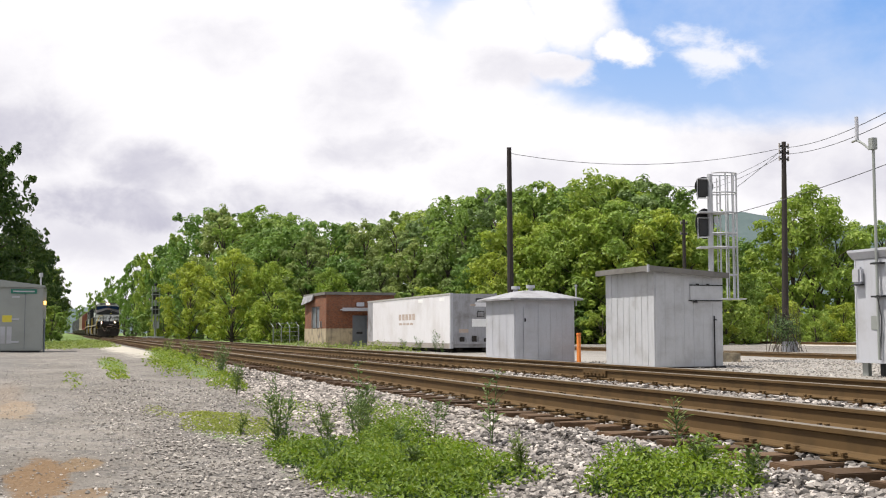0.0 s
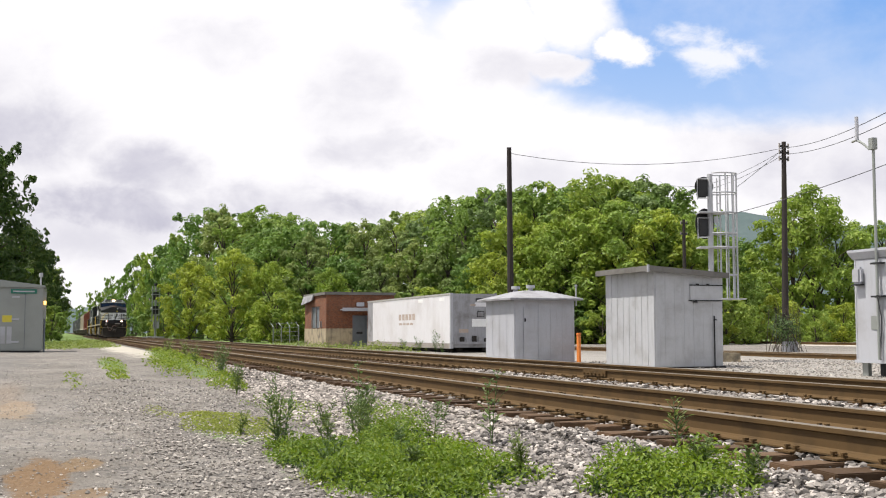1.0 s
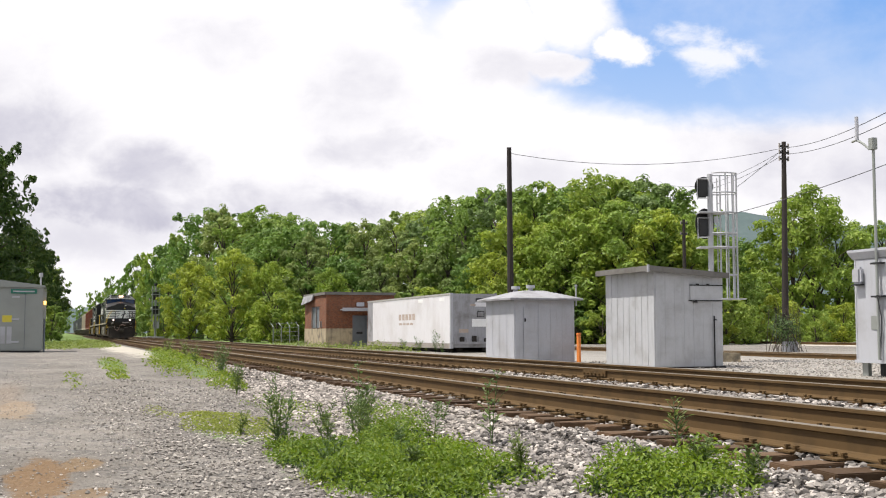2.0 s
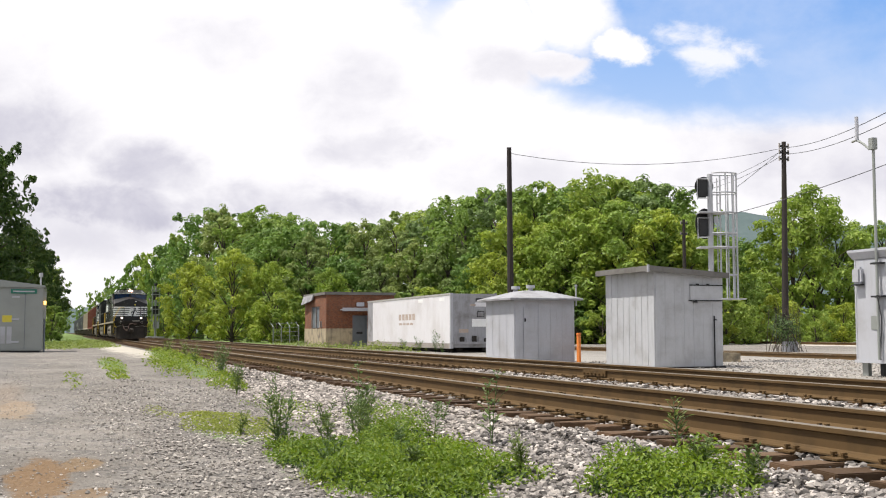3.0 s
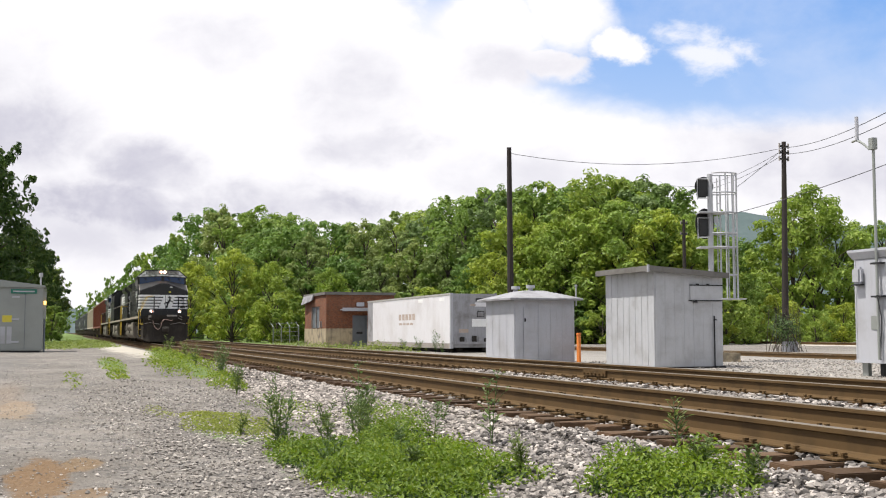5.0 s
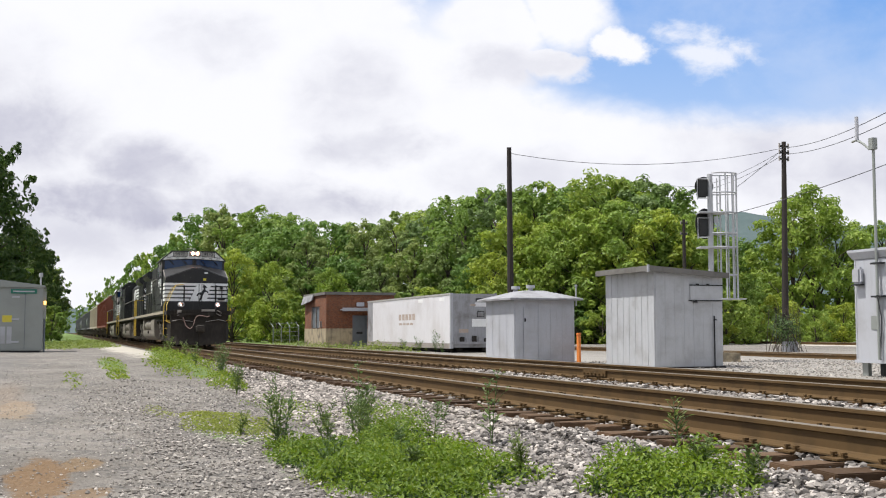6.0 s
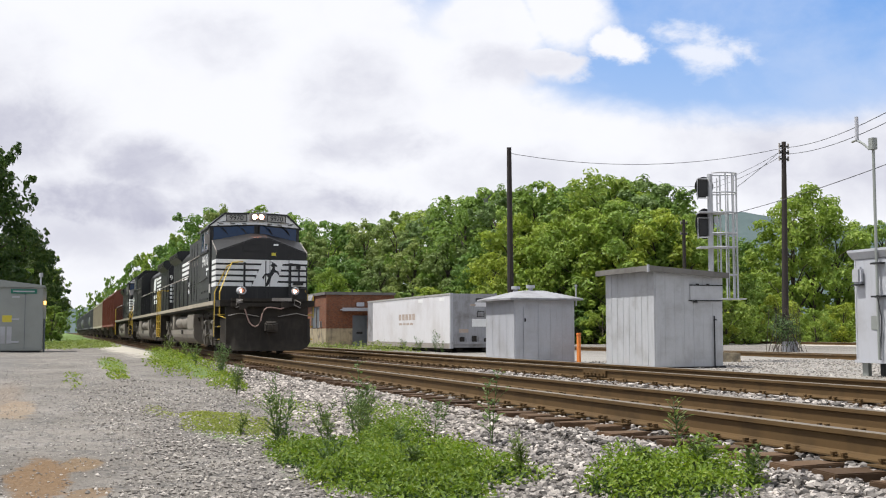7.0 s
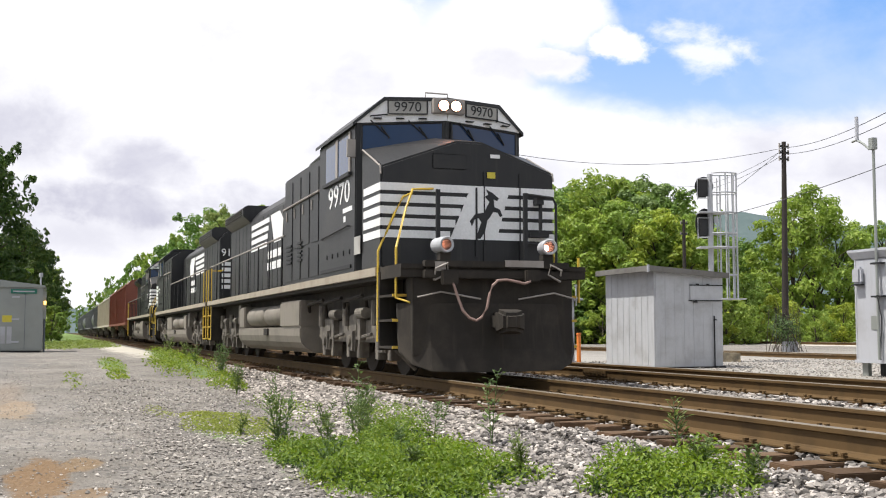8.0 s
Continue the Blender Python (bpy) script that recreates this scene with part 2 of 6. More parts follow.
def ground_mat():
    """Crushed stone with earth, rust-brown patches and green growth along the track edge."""
    m, nt, b, co = material("gravel ground")
    sp = nt.nodes.new("ShaderNodeSeparateXYZ")
    nt.links.new(co, sp.inputs[0])
    x, y = sp.outputs[0], sp.outputs[1]
    vor = nt.nodes.new("ShaderNodeTexVoronoi")
    vor.inputs["Scale"].default_value = 24
    nt.links.new(co, vor.inputs["Vector"])
    sep = nt.nodes.new("ShaderNodeSeparateColor")
    nt.links.new(vor.outputs["Color"], sep.inputs[0])
    stones = ramp(nt, sep.outputs[0], [(0.0, (0.085, 0.08, 0.075)), (0.6, (0.19, 0.178, 0.163)), (1.0, (0.33, 0.305, 0.28))])
    fine = noise_tex(nt, co, 60, 5, 0.75)
    big = noise_tex(nt, co, 0.55, 6, 0.6)
    mid = noise_tex(nt, co, 2.3, 6, 0.65)
    dust = mix(nt, 0.7, (0.262, 0.246, 0.222), ramp(nt, fine, [(0.25, (0.55, 0.53, 0.51)), (0.75, (1.15, 1.12, 1.08))]), "MULTIPLY")
    gravel = mix(nt, step01(nt, mid, 0.38, 0.62), dust, stones)
    gravel = mix(nt, 0.7, gravel, ramp(nt, big, [(0.32, (0.50, 0.47, 0.44)), (0.66, (1.12, 1.10, 1.08))]), "MULTIPLY")
    wob = math_node(nt, "ADD", math_node(nt, "MULTIPLY", math_node(nt, "SUBTRACT", mid, 0.5), 1.6), math_node(nt, "MULTIPLY", math_node(nt, "SUBTRACT", fine, 0.5), 0.5))

    def patch(cx, cy, rx, ry, soft=0.35):
        p = math_node(nt, "DIVIDE", math_node(nt, "SUBTRACT", x, cx), rx)
        q = math_node(nt, "DIVIDE", math_node(nt, "SUBTRACT", y, cy), ry)
        r = math_node(nt, "SQRT", math_node(nt, "ADD", math_node(nt, "MULTIPLY", p, p), math_node(nt, "MULTIPLY", q, q)))
        return math_node(nt, "MULTIPLY", step01(nt, math_node(nt, "ADD", math_node(nt, "SUBTRACT", 1.0, r), wob), 0.0, soft), 0.85)

    # fines under the ballast shoulder, with shade between the stones painted into the colour
    fines_shade = math_node(nt, "MULTIPLY", step01(nt, math_node(nt, "ADD", x, math_node(nt, "MULTIPLY", wob, 0.3)), 2.8, 3.3), step01(nt, x, 13.0, 12.2))
    gravel = mix(nt, math_node(nt, "MULTIPLY", fines_shade, 0.75), gravel, (0.10, 0.085, 0.07))
    # bare concrete-grey wheel track, rusty soil, moss
    gravel = mix(nt, math_node(nt, "MULTIPLY", patch(-1.6, 14.0, 1.3, 9.0, 0.8), 0.28), gravel, (0.20, 0.192, 0.178))
    gravel = mix(nt, math_node(nt, "MULTIPLY", patch(-0.12, 9.5, 0.30, 1.5), 0.95), gravel, (0.185, 0.105, 0.04))
    gravel = mix(nt, math_node(nt, "MULTIPLY", patch(0.22, 8.6, 0.22, 0.45), 0.8), gravel, (0.20, 0.12, 0.05))
    gravel = mix(nt, math_node(nt, "MULTIPLY", patch(0.22, 10.3, 0.20, 0.5), 0.8), gravel, (0.21, 0.13, 0.055))
    gravel = mix(nt, math_node(nt, "MULTIPLY", patch(-0.6, 17.0, 0.35, 2.2), 0.6), gravel, (0.34, 0.24, 0.14))
    gravel = mix(nt, math_node(nt, "MULTIPLY", patch(-0.9, 20.0, 0.5, 5.0, 0.8), 0.4), gravel, (0.30, 0.22, 0.15))
    pale = math_node(nt, "MULTIPLY", step01(nt, x, 12.4, 13.4), step01(nt, y, 60, 40))
    gravel = mix(nt, math_node(nt, "MULTIPLY", pale, 0.55), gravel, (0.37, 0.35, 0.32))
    gravel = mix(nt, math_node(nt, "MULTIPLY", patch(2.7, 50.0, 1.2, 18.0), 0.9), gravel, (0.52, 0.48, 0.40))
    gravel = mix(nt, math_node(nt, "MULTIPLY", patch(-2.2, 32.0, 2.4, 9.0, 0.8), 0.7), gravel, (0.15, 0.143, 0.135))
    yard = math_node(nt, "MULTIPLY", step01(nt, x, 54.5, 56.0), step01(nt, x, 67.0, 65.0))
    gravel = mix(nt, math_node(nt, "MULTIPLY", yard, 0.8), gravel, (0.60, 0.56, 0.48))
    grass = ramp(nt, noise_tex(nt, co, 7, 6, 0.7), [(0.3, (0.06, 0.11, 0.02)), (0.55, (0.13, 0.20, 0.04)), (0.75, (0.24, 0.25, 0.09))])
    a = math_node(nt, "MAXIMUM", patch(1.95, 13.6, 0.42, 2.2), patch(2.5, 9.6, 0.75, 2.6))
    a = math_node(nt, "MAXIMUM", a, patch(3.2, 32.0, 0.5, 12.0))
    a = math_node(nt, "MAXIMUM", a, patch(1.3, 30.0, 0.35, 4.0))
    a = math_node(nt, "MAXIMUM", a, patch(4.2, 7.0, 0.4, 1.0))
    far_left = math_node(nt, "MULTIPLY", step01(nt, y, 48, 56), step01(nt, math_node(nt, "ADD", x, wob), 2.2, 1.2))
    far_right = step01(nt, math_node(nt, "ADD", x, math_node(nt, "MULTIPLY", y, 0.34)), 92, 100)
    far_y = step01(nt, y, 84, 96)
    far_y = math_node(nt, "MULTIPLY", far_y, step01(nt, math_node(nt, "ABSOLUTE", math_node(nt, "SUBTRACT", x, 8.4)), 4.4, 5.4))
    a = math_node(nt, "MAXIMUM", math_node(nt, "MAXIMUM", a, far_left), math_node(nt, "MAXIMUM", far_right, far_y))
    col = mix(nt, a, gravel, grass)
    nt.links.new(col, b.inputs["Base Color"])
    b.inputs["Roughness"].default_value = 0.95
    h = math_node(nt, "ADD", math_node(nt, "MULTIPLY", vor.outputs["Distance"], -1.0), math_node(nt, "MULTIPLY", fine, 0.7))
    bump(nt, b, h, 0.7, 0.03)
    return m


M_GROUND = ground_mat()


def hill_mat():
    m, nt, b, co = material("wooded hill tinted for haze")
    g = noise_tex(nt, co, 0.03, 6, 0.7)
    # distance haze is put into the blue-green base colour
    nt.links.new(ramp(nt, g, [(0.3, (0.050, 0.078, 0.078)), (0.7, (0.082, 0.115, 0.112))]), b.inputs["Base Color"])
    b.inputs["Roughness"].default_value = 1.0
    return m


M_HILL = hill_mat()


def cloud_mat():
    """Glowing sky backdrop: broken bright cloud with grey bases and a blue opening."""
    m = bpy.data.materials.new("clouded sky")
    m.use_nodes = True
    nt = m.node_tree
    nt.nodes.clear()
    co = nt.nodes.new("ShaderNodeTexCoord").outputs["Object"]
    sp = nt.nodes.new("ShaderNodeSeparateXYZ")
    nt.links.new(co, sp.inputs[0])
    u = math_node(nt, "DIVIDE", sp.outputs[0], sp.outputs[1])
    v = math_node(nt, "DIVIDE", sp.outputs[2], sp.outputs[1])
    uv = nt.nodes.new("ShaderNodeCombineXYZ")
    nt.links.new(u, uv.inputs[0])
    nt.links.new(v, uv.inputs[1])
    uv = uv.outputs[0]
    n1 = noise_tex(nt, uv, 5.0, 9, 0.55, (1.0, 1.5, 1.0), 0.3)
    n2 = noise_tex(nt, uv, 16.0, 8, 0.6, (1.0, 1.4, 1.0), 0.2)
    n3 = noise_tex(nt, uv, 2.6, 7, 0.5, (1.0, 2.0, 1.0), 0.4)
    wob = math_node(nt, "ADD", math_node(nt, "MULTIPLY", math_node(nt, "SUBTRACT", n1, 0.5), 0.22),
                    math_node(nt, "MULTIPLY", math_node(nt, "SUBTRACT", n2, 0.5), 0.17))

    def blob(cx, cy, rx, ry, tilt=0.0):
        du = math_node(nt, "SUBTRACT", u, cx)
        dv = math_node(nt, "SUBTRACT", v, cy)
        c, s = math.cos(tilt), math.sin(tilt)
        p = math_node(nt, "DIVIDE", math_node(nt, "ADD", math_node(nt, "MULTIPLY", du, c), math_node(nt, "MULTIPLY", dv, s)), rx)
        q = math_node(nt, "DIVIDE", math_node(nt, "SUBTRACT", math_node(nt, "MULTIPLY", dv, c), math_node(nt, "MULTIPLY", du, s)), ry)
        r = math_node(nt, "SQRT", math_node(nt, "ADD", math_node(nt, "MULTIPLY", p, p), math_node(nt, "MULTIPLY", q, q)))
        return math_node(nt, "ADD", math_node(nt, "SUBTRACT", 1.0, r), math_node(nt, "MULTIPLY", wob, 0.22 / min(rx, ry)))

    # signed masks, above zero inside
    def most(*vs):
        out = vs[0]
        for w in vs[1:]:
            out = math_node(nt, "MAXIMUM", out, w)
        return out

    gap = blob(0.268, 0.330, 0.300, 0.150)
    puff = most(blob(0.055, 0.276, 0.068, 0.048, -0.2), blob(0.112, 0.292, 0.050, 0.050), blob(0.165, 0.256, 0.048, 0.017, -0.3), blob(0.040, 0.243, 0.060, 0.034, -0.2), blob(0.095, 0.245, 0.050, 0.022, -0.2))
    wisp = blob(0.241, 0.252, 0.038, 0.027, -0.4)
    blue = step01(nt, gap, -0.06, 0.16)
    cover = most(step01(nt, puff, -0.14, 0.34), math_node(nt, "MULTIPLY", step01(nt, math_node(nt, "ADD", wisp, math_node(nt, "MULTIPLY", math_node(nt, "SUBTRACT", n2, 0.5), 3.0)), -0.3, 0.9), 0.8))
    blue = math_node(nt, "MULTIPLY", blue, math_node(nt, "SUBTRACT", 1.0, cover))
    thin = step01(nt, math_node(nt, "ADD", n1, math_node(nt, "MULTIPLY", n2, 0.3)), 0.52, 0.85)
    blue = math_node(nt, "MULTIPLY", blue, math_node(nt, "SUBTRACT", 1.0, math_node(nt, "MULTIPLY", thin, 0.25)))
    bluecol = ramp(nt, v, [(0.17, (0.48, 0.65, 0.95)), (0.30, (0.24, 0.45, 0.87))])
    n4 = math_node(nt, "ADD", math_node(nt, "MULTIPLY", n3, 0.6), math_node(nt, "MULTIPLY", n2, 0.45))
    patchy = math_node(nt, "ADD", math_node(nt, "MULTIPLY", step01(nt, n4, 0.38, 0.66), 0.65), 0.30)

    def shade(amount, *args):
        return math_node(nt, "MULTIPLY", step01(nt, blob(*args), -0.45, 0.75), amount)

    grey = most(shade(0.8, -0.375, 0.180, 0.070, 0.045), shade(0.55, -0.40, 0.240, 0.050, 0.045), shade(0.85, -0.262, 0.148, 0.070, 0.030, -0.15),
                shade(0.95, -0.295, 0.113, 0.10, 0.024, -0.1), shade(0.95, -0.130, 0.114, 0.11, 0.022, -0.1), shade(0.55, -0.083, 0.212, 0.055, 0.045),
                shade(0.40, -0.213, 0.262, 0.06, 0.030), shade(0.55, -0.065, 0.166, 0.06, 0.022), shade(0.55, -0.33, 0.105, 0.16, 0.045),
                shade(0.62, 0.36, 0.160, 0.16, 0.055), shade(0.45, 0.13, 0.135, 0.14, 0.030), shade(0.42, 0.085, 0.240, 0.075, 0.022))
    grey = math_node(nt, "MULTIPLY", grey, patchy)
    soft = math_node(nt, "MULTIPLY", step01(nt, n4, 0.50, 0.80), 0.14)
    grey = most(grey, soft)
    white = mix(nt, grey, (1.04, 1.02, 1.04), (0.51, 0.50, 0.61))
    col = mix(nt, blue, white, bluecol)
    em = nt.nodes.new("ShaderNodeEmission")
    nt.links.new(col, em.inputs[0])
    em.inputs[1].default_value = 0.74
    out = nt.nodes.new("ShaderNodeOutputMaterial")
    nt.links.new(em.outputs[0], out.inputs[0])
    return m


M_CLOUD = cloud_mat()


# ---- mesh helpers ----
def box(bm, x0, x1, y0, y1, z0, z1):
    vs = [bm.verts.new((x, y, z)) for x in (x0, x1) for y in (y0, y1) for z in (z0, z1)]
    for a, b, c, d in ((0, 1, 3, 2), (4, 6, 7, 5), (0, 4, 5, 1), (2, 3, 7, 6), (0, 2, 6, 4), (1, 5, 7, 3)):
        bm.faces.new((vs[a], vs[b], vs[c], vs[d]))
    return vs


def prism(bm, outline, axis, lo, hi):
    """A polygon (two coordinates a point) pushed along an axis from lo to hi."""
    def put(p, h):
        return {"x": (h, p[0], p[1]), "y": (p[0], h, p[1]), "z": (p[0], p[1], h)}[axis]
    a = [bm.verts.new(put(p, lo)) for p in outline]
    b = [bm.verts.new(put(p, hi)) for p in outline]
    n = len(outline)
    for i in range(n):
        bm.faces.new((a[i], a[(i + 1) % n], b[(i + 1) % n], b[i]))
    bm.faces.new(a[::-1])
    bm.faces.new(b)


def loft(bm, rings):
    """Closed rings of equally many points, skinned one to the next, with caps."""
    vs = [[bm.verts.new(p) for p in r] for r in rings]
    n = len(rings[0])
    for a, b in zip(vs, vs[1:]):
        for i in range(n):
            bm.faces.new((a[i], a[(i + 1) % n], b[(i + 1) % n], b[i]))
    bm.faces.new(vs[0][::-1])
    bm.faces.new(vs[-1])


def tube(bm, pts, r, seg=8, r_end=None):
    pts = [Vector(p) for p in pts]
    rings = []
    for i, p in enumerate(pts):
        d = (pts[min(i + 1, len(pts) - 1)] - pts[max(i - 1, 0)]).normalized()
        side = d.cross(Vector((0, 0, 1)) if abs(d.z) < 0.9 else Vector((1, 0, 0))).normalized()
        up = side.cross(d)
        k = r if r_end is None else r + (r_end - r) * i / (len(pts) - 1)
        rings.append([p + (side * math.cos(2 * math.pi * j / seg) + up * math.sin(2 * math.pi * j / seg)) * k for j in range(seg)])
    loft(bm, rings)


def finish(bm, bevel=0.0, smooth=False):
    bmesh.ops.recalc_face_normals(bm, faces=bm.faces)
    if bevel:
        bmesh.ops.bevel(bm, geom=[e for e in bm.edges if e.is_manifold and e.calc_face_angle(0) > 0.5], offset=bevel, segments=2, affect="EDGES", clamp_overlap=True)
    for f in bm.faces:
        f.smooth = smooth
    me = bpy.data.meshes.new("m")
    bm.to_mesh(me)
    bm.free()
    return me


def part(name, bm, mat, parent=None, label="", bevel=0.0, smooth=False):
    me = finish(bm, bevel, smooth)
    me.name = name
    me.materials.append(mat)
    ob = new(name, me)
    ob.parent = parent
    return tagged(ob, label)


def boxes(*dims):
    bm = bmesh.new()
    for d in dims:
        box(bm, *d)
    return bm


def tubes(*runs, seg=8):
    bm = bmesh.new()
    for pts, r in runs:
        tube(bm, pts, r, seg)
    return bm


def thing(name, m, label, category, group=""):
    ob = new(name)
    ob.matrix_basis = m
    return tagged(ob, label, category, group)


def lettering(name, text, size, depth, mat, parent, m, label=""):
    cu = bpy.data.curves.new(name, "FONT")
    cu.body, cu.size, cu.extrude, cu.align_x, cu.align_y = text, size, depth, "CENTER", "CENTER"
    cu.materials.append(mat)
    ob = new(name, cu)
    dg = bpy.context.evaluated_depsgraph_get()
    me = bpy.data.meshes.new_from_object(ob.evaluated_get(dg))
    bpy.data.objects.remove(ob)
    ob = new(name, me)
    ob.parent, ob.matrix_basis = parent, m
    return tagged(ob, label)


# ---- the lie of the land ----
def mixf(a, b, t):
    t = max(0.0, min(1.0, t))
    t = t * t * (3 - 2 * t)
    return a + (b - a) * t


def land(x, y):
    lot = mixf(-0.47, -0.02, (y - 10) / 32)
    bed = -0.32
    if x < 4.75:
        z = mixf(lot, bed, (x - 2.9) / 1.75)
        z += 0.05 * noise.noise((x * 0.5, y * 0.5, 0)) * mixf(1, 0, (x - 3.6) / 1.0)
    elif x < 12.3:
        z = mixf(bed, -0.25, (x - 4.95) / 0.35)
    else:
        z = mixf(-0.25, -0.35, (x - 12.3) / 1.6)
    if x > 20:
        z += 0.04 * noise.noise((x * 0.2, y * 0.2, 3))
    return z


def axis_steps(lo, hi, near, step, grow):
    out, v, s = [near], near, step
    while v < hi:
        v += s
        s *= grow
        out.append(min(v, hi))
    v, s, low = near, step, []
    while v > lo:
        v -= s
        s *= grow
        low.append(max(v, lo))
    return low[::-1] + out


def make_ground():
    xs = axis_steps(-1500, 1500, 4.0, 0.16, 1.045)
    ys = axis_steps(-700, 3000, 9.0, 0.25, 1.05)
    verts = [(x, y, land(x, y)) for y in ys for x in xs]
    n = len(xs)
    faces = [(j * n + i, j * n + i + 1, (j + 1) * n + i + 1, (j + 1) * n + i) for j in range(len(ys) - 1) for i in range(n - 1)]
    me = bpy.data.meshes.new("ground")
    me.from_pydata(verts, [], faces)
    for p in me.polygons:
        p.use_smooth = True
    me.materials.append(M_GROUND)
    return tagged(new("ground", me), "pale crushed-stone lot with grass strips beside the tracks", "ground", kind="structure")


make_ground()


# ---- sky and distance ----
def make_sky():
    bm = bmesh.new()
    R, nu, nv = 3200.0, 48, 30
    rows = []
    for j in range(nv + 1):
        el = radians(-1.5 + 48.5 * j / nv)
        row = []
        for i in range(nu + 1):
            az = radians(-62 + 124 * i / nu)
            row.append(bm.verts.new((R * math.cos(el) * math.sin(az), R * math.cos(el) * math.cos(az), R * math.sin(el))))
        rows.append(row)
    for j in range(nv):
        for i in range(nu):
            bm.faces.new((rows[j][i], rows[j][i + 1], rows[j + 1][i + 1], rows[j + 1][i]))
    ob = part("backdrop", bm, M_CLOUD, smooth=True)
    tagged(ob, "bright broken clouds with grey bases and a blue gap", "sky", kind="structure")
    ob.matrix_basis = pose(*EYE, 0, 0, -math.degrees(TURN))
    return ob


sky_backdrop = make_sky()


def make_ridge(az0, az1, r0, humps, label):
    """A wooded ridge between two bearings; humps: place along it, width, height as a slope."""
    bm = bmesh.new()
    prev = None
    for i in range(61):
        t = i / 60
        az = radians(az0 + (az1 - az0) * t)
        el = sum(h * math.exp(-((t - c) / w) ** 2) for c, w, h in humps) + 0.003 * noise.noise((t * 14, az0, 0))
        ring = []
        for k, (r, h) in enumerate(((r0, -4), (r0 * 1.17, 0.55), (r0 * 1.33, 1.0), (r0 * 1.5, 0.8))):
            ring.append(bm.verts.new((r * math.sin(az), r * math.cos(az), h if k == 0 else r * el * h + 8 * noise.noise((t * 40, k, 1)))))
        if prev:
            for a in range(3):
                bm.faces.new((prev[a], ring[a], ring[a + 1], prev[a + 1]))
        prev = ring
    tagged(part("hill", bm, M_HILL, smooth=True), label, "hill", kind="structure")


make_ridge(15, 49, 1500, ((0.52, 0.22, 0.085), (0.85, 0.16, 0.070), (0.5, 0.6, 0.02)), "hazy blue-green wooded ridge in the far distance")
make_ridge(-9, 12, 900, ((0.3, 0.25, 0.016), (0.6, 0.3, 0.014)), "low green wooded rise beyond the end of the track")


# ---- tracks ----
RAIL_OUT = [(-0.075, -0.20), (0.075, -0.20), (0.075, -0.188), (0.02, -0.170), (0.0085, -0.155), (0.0085, -0.052),
            (0.036, -0.040), (0.036, -0.006), (0.028, 0.0), (-0.028, 0.0), (-0.036, -0.006), (-0.036, -0.040),
            (-0.0085, -0.052), (-0.0085, -0.155), (-0.02, -0.170), (-0.075, -0.188)]


def rail_mesh(length):
    bm = bmesh.new()
    prism(bm, RAIL_OUT, "y", 0.0, length)
    me = finish(bm)
    me.materials.append(M_RAIL)
    me.materials.append(M_RAIL_TOP)
    for p in me.polygons:
        if p.center.z > -0.004 and abs(p.normal.z) > 0.5:
            p.material_index = 1
    return me


def tie_mesh(seed):
    rng = random.Random(seed)
    bm = bmesh.new()
    box(bm, -1.3, 1.3, -0.115, 0.115, -0.178, 0.0)
    bmesh.ops.subdivide_edges(bm, edges=[e for e in bm.edges if abs(e.verts[0].co.x - e.verts[1].co.x) > 1], cuts=3)
    for v in bm.verts:
        v.co += Vector((rng.uniform(-0.035, 0.035) if abs(v.co.x) > 1.2 else 0, rng.uniform(-0.014, 0.014), rng.uniform(-0.014, 0.004)))
    me = finish(bm, 0.008)
    me.materials.append(M_TIE)
    return me


def plate_bm():
    """A tie plate with its spikes."""
    bm = bmesh.new()
    box(bm, -0.18, 0.18, -0.095, 0.095, 0.0, 0.014)
    for sx in (-1, 1):
        for sy in (-0.06, 0.05):
            box(bm, sx * 0.100 - 0.010, sx * 0.100 + 0.010, sy - 0.010, sy + 0.010, 0.01, 0.045)
            box(bm, sx * 0.094 - 0.020, sx * 0.094 + 0.020, sy - 0.015, sy + 0.015, 0.036, 0.052)
    return bm


TIES = [tie_mesh(i) for i in range(5)]
PLATE = finish(plate_bm())
PLATE.materials.append(M_RAIL)


def make_track(name, cx, top, y0, y1, single, label):
    """Two rails on sleepers; the sleepers in the stretch `single` are pieces of their own."""
    tr = new(name)
    tr.location = (cx, 0, top)
    tagged(tr, label, "railway track", kind="structure")
    for sx in (-0.7525, 0.7525):
        r = new("rail", rail_mesh(y1 - y0))
        r.parent, r.location = tr, (sx, y0, 0)
    rng = random.Random(int(cx * 100))
    rest, plates = bmesh.new(), bmesh.new()
    y = y0
    while y < min(y1, 260):
        skew = rng.uniform(-0.02, 0.02)
        zt = -0.214 + rng.uniform(-0.012, 0.004)
        if single[0] < y < single[1]:
            t = new("tie", TIES[rng.randrange(5)])
            t.parent = tr
            t.matrix_basis = pose(rng.uniform(-0.05, 0.05), y, zt, 0, 0, math.degrees(skew) + (180 if rng.random() < 0.5 else 0))
        else:
            box(rest, -1.3, 1.3, y - 0.11, y + 0.11, zt - 0.17, zt)
        if y < 45 and cx < 12:
            for sx in (-0.7525, 0.7525):
                n0 = len(plates.verts)
                plates.from_mesh(PLATE)
                plates.verts.ensure_lookup_table()
                for v in plates.verts[n0:]:
                    v.co += Vector((sx, y, -0.214))
        y += 0.515 + rng.uniform(-0.03, 0.03)
    tagged(part("distant_ties", rest, M_TIE, tr), kind="stuff")
    tagged(part("tie_plates", plates, M_RAIL, tr), kind="stuff")
    return tr


